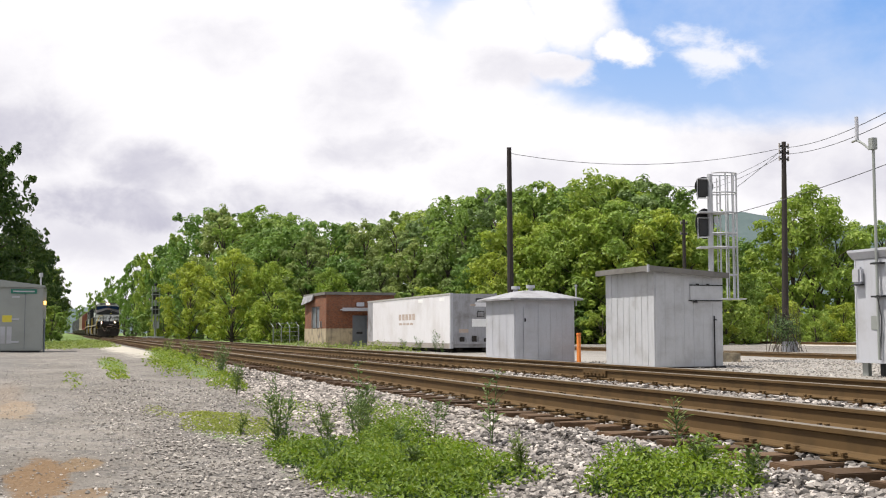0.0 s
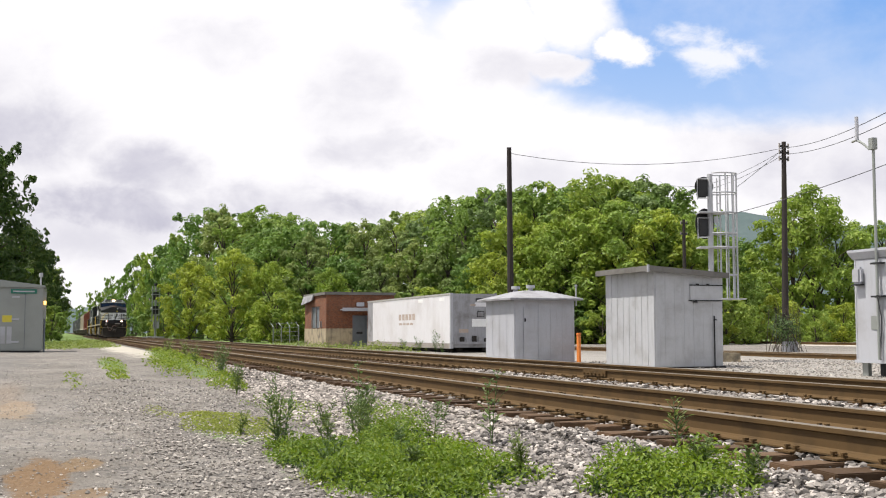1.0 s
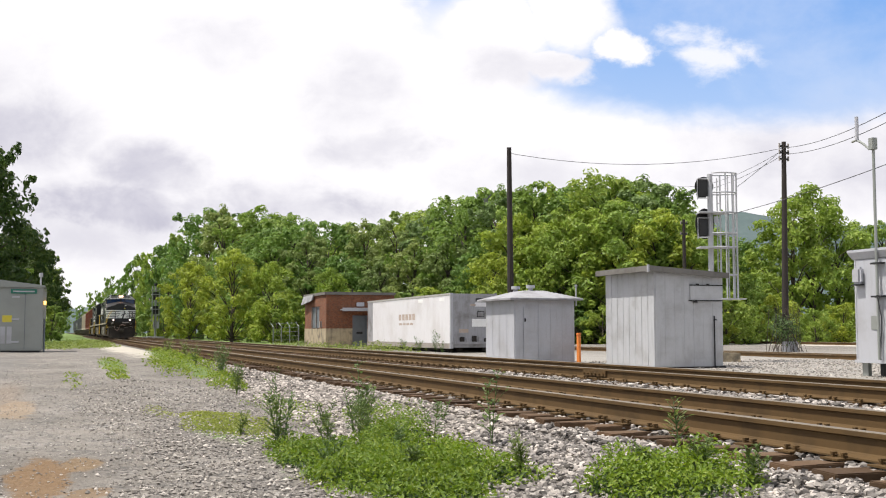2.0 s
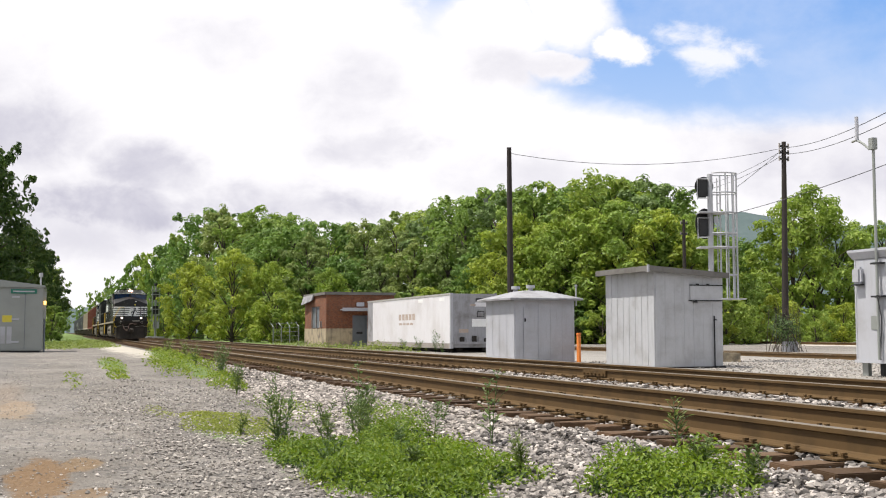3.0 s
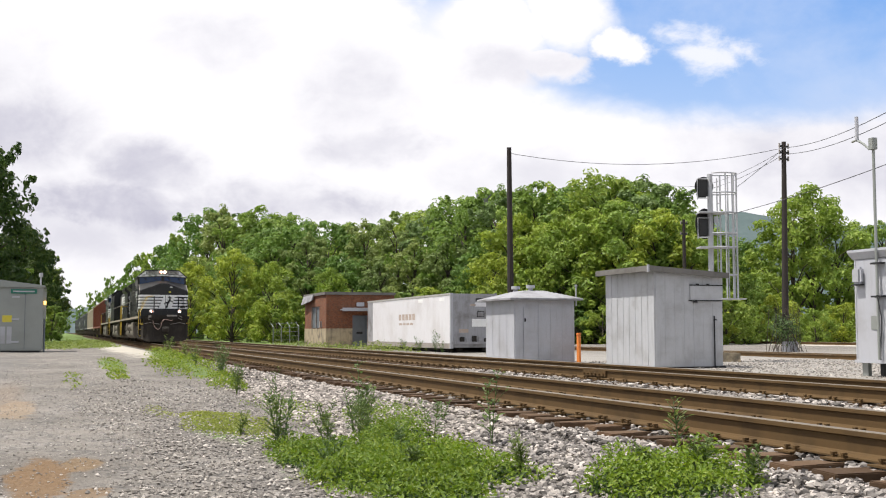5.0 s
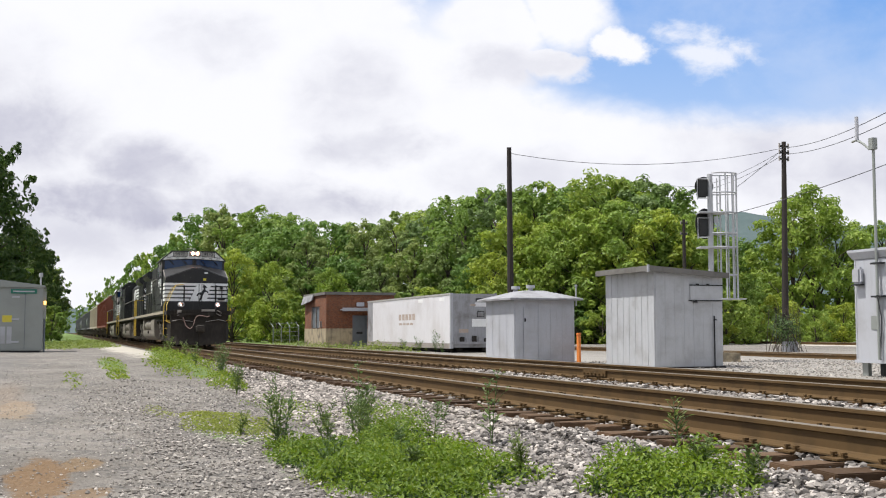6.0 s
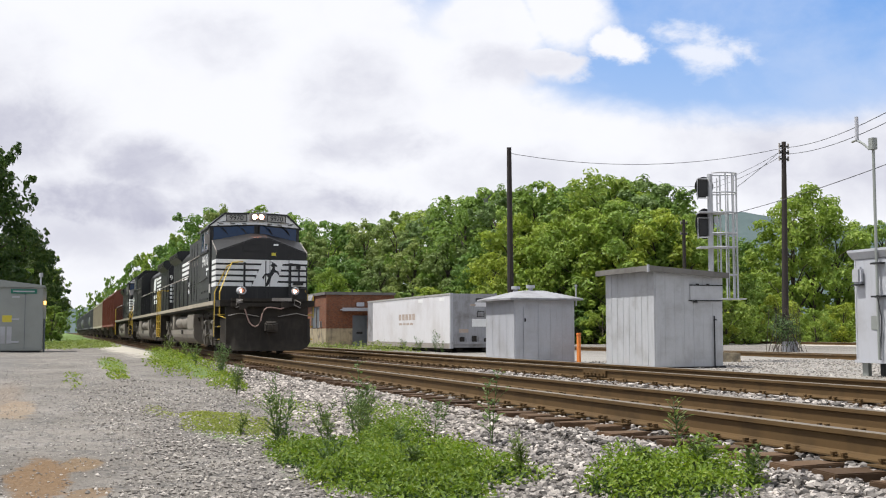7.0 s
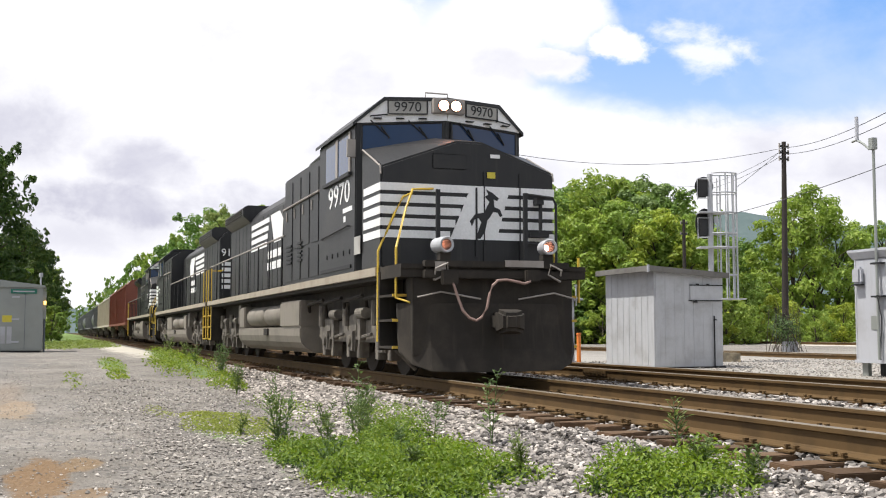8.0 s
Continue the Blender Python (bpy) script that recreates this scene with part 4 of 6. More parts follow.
def make_fence():
    ob = thing("wire_fence", pose(15.9, 77.3, -0.35), "sagging galvanised wire fence beside the brick building", "fence")
    for k in range(4):
        part("post", tubes(([(-0.2 * k, 2.2 * k, -0.1), (-0.2 * k, 2.2 * k, 1.45), (-0.2 * k - 0.15, 2.2 * k + 0.3, 1.75)], 0.032), seg=6), M_CABINET, ob)
    for z in (0.2, 0.5, 0.8, 1.1, 1.4, 1.7):
        part("wire", tubes(([(-0.0 - (0.15 if z > 1.6 else 0), 0, z), (-0.6 - (0.15 if z > 1.6 else 0), 6.6, z - 0.05)], 0.007), seg=5), M_CABINET, ob)


make_fence()


def make_right_cabinet():
    ob = thing("signal_cabinet", pose(18.0, 19.2, -0.35), "tall white metal signal cabinet on legs with a mast", "cabinet")
    W, D, z0, z1 = 2.6, 2.75, 0.36, 2.78
    part("body", boxes((0, W, 0, D, z0, z1)), M_STEEL_WHITE, ob, "", 0.02)
    bm = bmesh.new()
    loft(bm, [[(-0.02, -0.02, z1), (W + 0.02, -0.02, z1), (W + 0.02, D + 0.02, z1), (-0.02, D + 0.02, z1)],
              [(-0.1, -0.1, z1 + 0.16), (W + 0.1, -0.1, z1 + 0.16), (W + 0.1, D + 0.1, z1 + 0.16), (-0.1, D + 0.1, z1 + 0.16)],
              [(-0.1, -0.1, z1 + 0.22), (W + 0.1, -0.1, z1 + 0.22), (W + 0.1, D + 0.1, z1 + 0.22), (-0.1, D + 0.1, z1 + 0.22)]])
    part("roof", bm, M_STEEL_WHITE, ob, "flared white roof rim")
    for i, y in enumerate((0.05, 1.0, 1.9, D - 0.08)):
        part("seam", boxes((-0.012, 0.0, y, y + 0.03, z0, z1)), M_STEEL_WHITE, ob)
    part("vent_hood", boxes((-0.16, 0.0, 2.36, 2.66, 2.18, 2.58)), M_STEEL_WHITE, ob, "small louvred vent hood", 0.05)
    part("vent_shade", boxes((-0.15, -0.01, 2.37, 2.65, 2.15, 2.18)), M_BLACK, ob)
    part("handle_recess", boxes((-0.016, 0.0, 1.98, 2.18, 1.10, 1.42)), M_CABINET, ob, "", 0.004)
    part("bottom_rim", boxes((-0.02, W, -0.02, D + 0.02, z0 - 0.04, z0 + 0.03)), M_STEEL_WHITE, ob)
    for x in (0.1, W - 0.2):
        for y in (0.1, 1.3, D - 0.3):
            part("leg", boxes((x, x + 0.1, y, y + 0.2, -0.05, z0)), M_CABINET, ob)
    part("cable_duct", tubes(([(0.4, D - 0.6, z0), (0.4, D - 0.6, -0.05)], 0.16), seg=10), M_BLACK, ob)
    part("cable_duct", tubes(([(0.35, D - 1.1, z0), (0.35, D - 1.1, -0.05)], 0.10), seg=10), M_CABINET, ob)
    my = 1.83
    part("mast", tubes(([(-0.1, my, 0.4), (-0.1, my, 5.55)], 0.035), seg=10), M_CABINET, ob, "galvanised antenna mast")
    for z in (2.62, 1.85):
        part("mast_clamp", boxes((-0.14, 0.0, my - 0.17, my + 0.18, z, z + 0.04)), M_BLACK, ob)
    part("antenna_arm", tubes(([(-0.1, my, 5.36), (-0.1, my + 0.14, 5.34), (-0.1, my + 0.34, 5.50), (-0.1, my + 0.56, 5.62), (-0.1, my + 0.72, 5.60)], 0.03), seg=8), M_CABINET, ob)
    part("antenna", tubes(([(-0.1, my + 0.55, 5.62), (-0.1, my + 0.55, 6.18)], 0.045), seg=10), M_STEEL_WHITE, ob, "white panel antenna")
    part("mast_cap", boxes((-0.18, -0.04, my - 0.08, my + 0.08, 5.30, 5.58)), M_CABINET, ob, "", 0.01)
    part("cable", tubes(([(-0.13, my - 0.02, 1.9), (-0.08, my - 0.08, 1.4), (-0.06, my, 0.4)], 0.014), seg=6), M_WIRE, ob)


make_right_cabinet()


def make_left_cabinet():
    ob = thing("signal_bungalow", pose(-4.6, 42.5, -0.03), "grey metal signal bungalow with a green sign and stickers", "cabinet")
    W, D, H = 4.02, 3.0, 2.34
    part("body", boxes((0, W, 0, D, 0.06, H)), M_CABINET, ob, "", 0.02)
    bm = bmesh.new()
    prism(bm, [(-0.06, H - 0.02), (W + 0.06, H - 0.02), (W + 0.06, H + 0.06), (W - 1.9, H + 0.30), (W - 2.2, H + 0.30), (-0.06, H + 0.06)], "y", -0.08, D + 0.08)
    part("roof", bm, M_CABINET, ob, "shallow peaked grey roof", 0.01)
    part("skid", boxes((0.05, W - 0.1, 0.02, D, -0.06, 0.06)), M_BLACK, ob)
    for x in (W - 2.1, W - 0.62):
        part("door_seam", boxes((x, x + 0.02, -0.012, 0.0, 0.12, H - 0.1)), M_DOOR, ob)
    for z in (0.35, 1.15, 1.95):
        part("hinge", boxes((W - 1.05, W - 0.80, -0.03, 0.0, z, z + 0.06)), M_STEEL_WHITE, ob)
    sg = part("sign", boxes((W - 1.1, W - 0.22, -0.035, -0.005, 2.10, 2.26)), M_SIGN_GREEN, ob, "green name sign")
    part("lettering_bar", boxes((W - 1.02, W - 0.30, -0.040, -0.035, 2.155, 2.205)), M_STEEL_WHITE, sg, "pale lettering bar")
    part("sticker", boxes((W - 1.36, W - 1.04, -0.008, 0.0, 1.08, 1.32)), M_STICKER, ob, "yellow warning sticker")
    for x in (W - 1.42, W - 1.20):
        part("notice", boxes((x, x + 0.16, -0.008, 0.0, 0.32, 0.92)), M_STEEL_WHITE, ob, "white notice strip")
    lb = part("lamp_bracket", boxes((W + 0.0, W + 0.10, 0.1, 0.3, 1.2, 2.2)), M_CABINET, ob)
    part("amber_lamp", boxes((W + 0.02, W + 0.10, 0.0, 0.1, 1.72, 1.84)), M_AMBER, lb, "lit amber lamp")
    part("conduit", tubes(([(W + 0.05, 0.2, 0.0), (W + 0.05, 0.2, 1.7)], 0.035)), M_DOOR, ob)
    part("vent_pipe", tubes(([(W - 0.12, 1.0, H), (W - 0.12, 1.0, H + 0.42)], 0.03)), M_STEEL_WHITE, ob)
    part("pipe_cap", tubes(([(W - 0.12, 1.0, H + 0.42), (W - 0.12, 1.0, H + 0.56)], 0.07)), M_STEEL_WHITE, ob)


make_left_cabinet()


# ---- signals, poles and wires ----
def make_signal_tower():
    ob = thing("signal_mast", pose(22.2, 34.67, -0.35, 0, 0, -math.degrees(TURN)), "silver signal mast with caged ladder and two black heads", "railway signal")
    g = 0.35
    part("mast", tubes(([(0, 0, 0), (0, 0, 6.42 + g)], 0.10), seg=12), M_SILVER, ob)
    part("base", boxes((-0.35, 0.9, -0.35, 0.35, -0.1, 0.3)), M_CONCRETE, ob)
    for y in (-0.2, 0.2):
        part("ladder_rail", tubes(([(0.30, y, 0.3), (0.30, y, 6.3 + g)], 0.022), seg=6), M_SILVER, ob)
    for k in range(20):
        part("rung", tubes(([(0.30, -0.2, 0.6 + 0.3 * k), (0.30, 0.2, 0.6 + 0.3 * k)], 0.014), seg=5), M_SILVER, ob)
    for z in (1.88, 2.75, 3.75, 4.25, 5.0, 5.72, 6.43):
        pts = [(0.30 + 0.66 * math.sin(a), -0.40 * math.cos(a), z + g) for a in [math.pi * j / 10 for j in range(11)]]
        part("cage_hoop", tubes(([(0.0, -0.30, z + g)] + pts + [(0.0, 0.30, z + g)], 0.028), seg=6), M_SILVER, ob)
    for j in range(7):
        a = math.pi * (0.08 + 0.84 * j / 6)
        x, y = 0.30 + 0.66 * math.sin(a), -0.40 * math.cos(a)
        part("cage_bar", tubes(([(x, y, 1.88 + g), (x, y, 6.43 + g)], 0.026), seg=6), M_SILVER, ob)
    for z in (3.72, 4.98):
        part("platform", boxes((-0.45, 0.62, -0.35, 0.35, z + g, z + g + 0.05)), M_SILVER, ob)
    part("platform", boxes((0.05, 1.15, -0.4, 0.4, 1.86 + g, 1.90 + g)), M_SILVER, ob)
    for z in (5.92, 4.50):
        hd = part("signal_head", boxes((-0.46, -0.10, -0.14, 0.16, z - 0.36 + g, z + 0.36 + g)), M_BLACK, ob, "black signal head", 0.05)
        bm = bmesh.new()
        rz, up = (0.34, 0.08) if z > 5 else (0.56, 0.12)
        prism(bm, [(-0.18 + 0.34 * math.cos(2 * math.pi * j / 28), z + g + up + rz * math.sin(2 * math.pi * j / 28)) for j in range(28)], "y", 0.12, 0.16)
        part("backing_disc", bm, M_BLACK, hd)
        part("head_frame", tubes(([(-0.50, -0.2, z - 0.45 + g), (-0.50, -0.2, z + 0.3 + g), (-0.1, -0.2, z + 0.3 + g)], 0.022), ([(-0.50, -0.2, z - 0.4 + g), (-0.1, -0.2, z - 0.4 + g)], 0.022), seg=6), M_SILVER, hd)
    part("lamp_case", tubes(([(0.16, -0.2, 4.62 + g), (0.16, -0.2, 4.85 + g)], 0.08), seg=10), M_STEEL_WHITE, ob)


make_signal_tower()


def make_far_signal():
    ob = thing("lattice_signal", pose(12.3, 156.0, -0.25), "grey lattice signal mast on a white concrete footing", "railway signal")
    part("footing", boxes((-1.6, 1.2, -0.5, 0.5, -0.1, 0.35)), M_STEEL_WHITE, ob)
    for x in (-0.45, 0.45):
        part("upright", boxes((x - 0.06, x + 0.06, -0.06, 0.06, 2.4, 7.2)), M_CABINET, ob)
    part("mast", tubes(([(0, 0, 0.3), (0, 0, 7.2)], 0.16)), M_CABINET, ob)
    for z in (2.4, 3.2, 4.0, 5.0, 6.0, 6.6):
        part("crossbar", boxes((-0.6, 0.6, -0.3, 0.1, z, z + 0.10)), M_CABINET, ob)
    for z in (3.4, 5.3):
        part("signal_head", boxes((-0.35, 0.35, -0.15, 0.15, z, z + 1.1)), M_BLACK, ob)
    part("top_cap", tubes(([(0, 0, 7.2), (0, 0, 7.6)], 0.25)), M_BLACK, ob)


make_far_signal()


def make_small_sign():
    ob = thing("track_sign", pose(13.5, 170.0, -0.25), "small white square track sign on a post", "sign")
    part("post", tubes(([(0, 0, 0), (0, 0, 2.4)], 0.05)), M_POLE, ob)
    part("panel", boxes((-0.45, 0.45, -0.08, -0.05, 1.5, 2.5)), M_STEEL_WHITE, ob)


make_small_sign()


def make_pole(x, y, h, lean, arms, label):
    ob = thing("utility_pole", pose(x, y, -0.35, 0, lean, 0), label, "utility pole", "wooden line poles")
    bm = bmesh.new()
    tube(bm, [(0, 0, -0.3), (0, 0, h * 0.5), (0, 0, h)], 0.19, 12, 0.12)
    part("pole", bm, M_POLE, ob)
    if len(arms) > 2:
        part("footing", boxes((-0.42, 0.42, -0.55, -0.2, -0.1, 0.55)), M_STEEL_WHITE, ob, "pale concrete stub", 0.04)
    for z in arms:
        part("insulator_rack", boxes((-0.3, 0.3, -0.05, 0.05, h - z - 0.05, h - z + 0.05)), M_BLACK, ob)
        for sx in (-0.28, 0.28):
            part("insulator", tubes(([(sx, 0, h - z - 0.1), (sx, 0, h - z + 0.16)], 0.05)), M_LOCO_GREY, ob)
    return ob


P1, P2 = (22.25, 53.65), (37.0, 50.7)
make_pole(*P1, 10.75, -0.4, (), "slim dark wooden pole beside the trailer")
make_pole(*P2, 11.42, 0.9, (0.25, 0.6, 0.95), "tall brown wooden pole with insulators and vines")
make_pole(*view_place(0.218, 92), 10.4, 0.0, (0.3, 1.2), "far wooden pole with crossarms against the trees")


def make_wire(a, b, sag, r=0.014):
    ob = thing("overhead_wire", pose(0, 0, 0), "thin sagging dark overhead wire between poles", "wire", "overhead wires")
    a, b = Vector(a), Vector(b)
    pts = [a.lerp(b, i / 24) - Vector((0, 0, sag * 4 * (i / 24) * (1 - i / 24))) for i in range(25)]
    part("strand", tubes((pts, r), seg=5), M_WIRE, ob)


T1, T2 = Vector((22.2, 53.65, 10.1)), Vector((37.2, 50.7, 10.75))
make_wire(T1, T2, 0.75)
make_wire(T2, (22.31, 24.04, 7.31), 0.35)
make_wire(T2 - Vector((0, 0, 0.35)), (22.3, 24.05, 6.99), 0.35)
make_wire(T2 - Vector((0, 0, 0.1)), (60.3, 104.0, 16.8), 1.2, 0.013)
make_wire(T2 - Vector((0, 0, 0.35)), (60.3, 104.0, 16.2), 1.2, 0.013)
make_wire(T2, (23.14, 34.4, 5.94), 0.05, 0.012)
make_wire((23.03, 34.37, 4.99), (20.78, 22.46, 5.35), 0.1, 0.012)


def make_vines():
    rng = random.Random(8)
    ob = thing("dry_vines", pose(36.8, 50.4, -0.35), "tangle of dry brown vines at the pole's foot", "vines")
    bm = bmesh.new()
    for _ in range(60):
        a = rng.uniform(0, 6.28)
        r = rng.uniform(0.15, 1.1)
        p = Vector((r * math.cos(a), r * math.sin(a), 0))
        q = Vector((p.x * 0.4 + rng.uniform(-0.5, 0.5), p.y * 0.4, rng.uniform(0.5, 2.6)))
        e = q + Vector((rng.uniform(-0.6, 0.6), rng.uniform(-0.4, 0.4), rng.uniform(-0.8, 0.4)))
        tube(bm, [p, q, e], 0.014, 4, 0.006)
    part("stem_tangle", bm, M_BARK, ob)
    verts, faces = [], []
    leaf_cloud(verts, faces, rng, Vector((0, 0, 1.1)), (1.1, 1.0, 1.15), 1300, 0.055)
    lv = new("leaves", leaf_mesh(verts, faces, M_WEED))
    lv.parent = ob


make_vines()


def make_bond_box():
    ob = thing("bond_box", pose(9.98, 18.9, -0.25), "small white box beside the rail joint", "box")
    part("body", boxes((-0.08, 0.08, -0.1, 0.1, -0.02, 0.12)), M_STEEL_WHITE, ob, "", 0.01)
    part("lid", boxes((-0.09, 0.09, -0.11, 0.11, 0.12, 0.14)), M_STEEL_WHITE, ob)


make_bond_box()


def make_joint_bar():
    ob = thing("joint_bar", pose(TRACK + 4.43 - 0.7525, 19.4, 0), "bolted rusty joint bar on the rail", "joint bar")
    part("bar", boxes((-0.05, -0.012, -0.48, 0.48, -0.15, -0.045)), M_RAIL, ob, "", 0.006)
    for k in range(6):
        y = -0.40 + 0.16 * k
        part("bolt", tubes(([(-0.05, y, -0.10), (-0.085, y, -0.10)], 0.024), seg=6), M_RAIL, ob)


make_joint_bar()


def make_water_tower():
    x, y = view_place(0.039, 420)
    ob = thing("water_tower", pose(x, y, 0), "grey water tower bowl showing above the trees", "water tower")
    n = 20
    bm = bmesh.new()
    loft(bm, [[(r * math.cos(2 * math.pi * j / n), r * math.sin(2 * math.pi * j / n), z) for j in range(n)] for z, r in ((0, 1.2), (46, 1.2), (48.5, 3.0), (51.5, 3.6), (53.0, 3.9), (53.4, 3.7))])
    part("bowl", bm, M_GREY_CAR, ob)


make_water_tower()


# ---- stones and growth ----
ICO_V = [Vector(v).normalized() for v in ((0, 1, 1.618), (0, -1, 1.618), (0, 1, -1.618), (0, -1, -1.618), (1, 1.618, 0), (-1, 1.618, 0), (1, -1.618, 0), (-1, -1.618, 0), (1.618, 0, 1), (-1.618, 0, 1), (1.618, 0, -1), (-1.618, 0, -1))]
ICO_F = [(a, b, c) for a in range(12) for b in range(a + 1, 12) for c in range(b + 1, 12)
         if max((ICO_V[a] - ICO_V[b]).length, (ICO_V[b] - ICO_V[c]).length, (ICO_V[a] - ICO_V[c]).length) < 1.2]
ICO_F = [f if (ICO_V[f[1]] - ICO_V[f[0]]).cross(ICO_V[f[2]] - ICO_V[f[0]]).dot(ICO_V[f[0]]) > 0 else (f[0], f[2], f[1]) for f in ICO_F]


OCT_V = [Vector(v) for v in ((1, 0, 0), (-1, 0, 0), (0, 1, 0), (0, -1, 0), (0, 0, 1), (0, 0, -1))]
OCT_F = [(0, 2, 4), (2, 1, 4), (1, 3, 4), (3, 0, 4), (2, 0, 5), (1, 2, 5), (3, 1, 5), (0, 3, 5)]


def scatter_stones(name, label, spots, smin, smax, seed, mat=M_STONE, chips=False):
    rs = np.random.RandomState(seed)
    base = np.array([tuple(v) for v in (OCT_V if chips else ICO_V)])
    shapes = [base * (0.5 + 0.85 * rs.rand(len(base), 1)) + 0.18 * (rs.rand(len(base), 3) - 0.5) for _ in range(40)]
    vs, fs = [], []
    tri = np.array(OCT_F if chips else ICO_F)
    for i, (x, y, z) in enumerate(spots):
        s = smin + (smax - smin) * rs.rand() ** 1.6
        a = rs.rand() * 6.283
        rot = np.array([[math.cos(a), -math.sin(a), 0], [math.sin(a), math.cos(a), 0], [0, 0, 1]])
        v = (shapes[i % 40] * np.array([1.25, 0.85, 0.65]) * s) @ rot.T + np.array([x, y, z])
        vs.append(v)
        fs.append(tri + len(base) * i)
    me = bpy.data.meshes.new(name)
    me.from_pydata(np.vstack(vs).tolist(), [], np.vstack(fs).tolist())
    me.materials.append(mat)
    return tagged(new(name, me), label, "gravel", kind="stuff")


def ballast_spots(n, x0, x1, y0, y1, seed, fade=1.6, lift=0.0, rag=False):
    rs = np.random.RandomState(seed)
    out = []
    for _ in range(n):
        x = x0 + (x1 - x0) * rs.rand()
        y = y0 + (y1 - y0) * rs.rand() ** fade
        # thin out raggedly towards the edges
        edge = min(1.0, (x - x0) / 0.9, (y1 - y) / (0.45 * (y1 - y0)))
        if rag and edge + 0.5 * noise.noise((x * 1.1, y * 0.6, 4)) < 0.9 * rs.rand():
            continue
        out.append((x, y, land(x, y) + lift + 0.02 * rs.rand()))
    return out


shoulder = ballast_spots(19000, 2.9, 4.95, 4.8, 24, 1) + ballast_spots(3200, 4.75, 5.45, 4.5, 26, 4, 1.4, 0.012) + ballast_spots(2200, 4.5, 4.95, 4.8, 18, 14, 1.3, 0.04)
scatter_stones("ballast_stones", "grey crushed limestone ballast on the track shoulder", [p for p in shoulder if p[1] < 11.0 + 1.5 * noise.noise((p[0], p[1] * 0.4, 6))], 0.018, 0.042, 2)
scatter_stones("ballast_stones", "dusty cream ballast on the track shoulder", [p for p in shoulder if p[1] >= 11.0 + 1.5 * noise.noise((p[0], p[1] * 0.4, 6))] + ballast_spots(2600, 3.6, 5.1, 24, 44, 15, 1.2, 0.02), 0.018, 0.046, 12, M_STONE_PALE)
scatter_stones("ballast_stones", "pale ballast between the two tracks", ballast_spots(6000, 7.0, 9.7, 5, 26, 3, 1.3, 0.02), 0.022, 0.05, 5)
scatter_stones("gravel_stones", "loose grey gravel on the lot", ballast_spots(15000, 0.2, 3.2, 6.5, 24, 6, 1.5, 0.0, True), 0.009, 0.026, 7, M_GRAVEL, True)
scatter_stones("gravel_stones", "loose pale gravel scattered over the lot", ballast_spots(12000, -3.2, 1.6, 6.5, 36, 8, 1.5, 0.0, True), 0.004, 0.016, 9, M_GRAVEL, True)
scatter_stones("gravel_heap", "grey gravel spread behind the second track", ballast_spots(7000, 17, 28, 14, 36, 10, 1.0), 0.018, 0.042, 11, M_GRAVEL, True)


def inside(x, y, cx, cy, rx, ry):
    k = ((x - cx) / rx) ** 2 + ((y - cy) / ry) ** 2
    return 1.0 - k + 0.9 * noise.noise((x * 1.4, y * 0.9, 7)) + 0.5 * noise.noise((x * 4, y * 3, 2))


def ground_cover(name, label, patches, seed, size, mat):
    rng = random.Random(seed)
    verts, faces = [], []
    for cx, cy, rx, ry, n, h in patches:
        done = 0
        while done < n:
            x, y = rng.uniform(cx - 1.4 * rx, cx + 1.4 * rx), rng.uniform(cy - 1.4 * ry, cy + 1.4 * ry)
            w = inside(x, y, cx, cy, rx, ry)
            if w < 0.1 or rng.random() > 0.06 + 0.9 * w:
                done += 0.25
                continue
            done += 1
            top = h * min(1.0, 0.35 + w * 0.7) * (0.55 + 0.8 * max(0.0, 0.5 + noise.noise((x * 3, y * 3, 1))))
            z = land(x, y) + top * rng.random() ** 0.7
            nrm = Vector((rng.uniform(-0.9, 0.9), rng.uniform(-1.0, 0.7), rng.uniform(0.2, 1.0))).normalized()
            a = Matrix.Rotation(rng.uniform(0, 6.28), 3, nrm) @ nrm.orthogonal().normalized()
            b = nrm.cross(a)
            s = size * rng.uniform(0.6, 1.4)
            p = Vector((x, y, z))
            i = len(verts)
            verts += [p - a * s, p - b * s * 0.5 + nrm * s * 0.15, p + a * s, p + b * s * 0.5 + nrm * s * 0.15]
            faces.append((i, i + 1, i + 2, i + 3))
    ob = new(name, leaf_mesh(verts, faces, mat))
    return tagged(ob, label, "ground cover", kind="stuff")


ground_cover("ground_cover", "dense bright green low weeds on the ballast edge",
             [(2.5, 9.1, 0.75, 2.2, 27000, 0.22), (2.05, 10.5, 0.3, 0.9, 3000, 0.16), (3.1, 8.5, 0.55, 1.5, 10000, 0.20), (3.35, 10.9, 0.35, 1.5, 6000, 0.2), (4.0, 6.9, 0.6, 0.8, 9500, 0.26), (3.0, 15.5, 0.5, 2.5, 1200, 0.12), (2.2, 8.0, 0.5, 1.2, 2500, 0.1), (3.75, 13.2, 0.45, 1.4, 2500, 0.2)], 1, 0.018, M_GRASS)
# dark low leaves stand in for the shade in the gaps between weeds
ground_cover("ground_cover", "low leaves under the weeds, gap shade put into their dark colour",
             [(2.5, 9.1, 0.72, 2.1, 9000, 0.09), (3.1, 8.5, 0.5, 1.4, 3600, 0.08), (4.0, 6.9, 0.56, 0.75, 3200, 0.10), (3.35, 10.9, 0.33, 1.4, 1800, 0.08)], 21, 0.028, M_LEAF_SHADE)
ground_cover("moss_patch", "flat yellow-green mossy growth on the gravel", [(2.0, 14.1, 0.55, 2.1, 15000, 0.022), (1.35, 16.0, 0.25, 1.5, 900, 0.02), (2.0, 8.6, 0.3, 0.9, 900, 0.03)], 9, 0.014, M_MOSS)
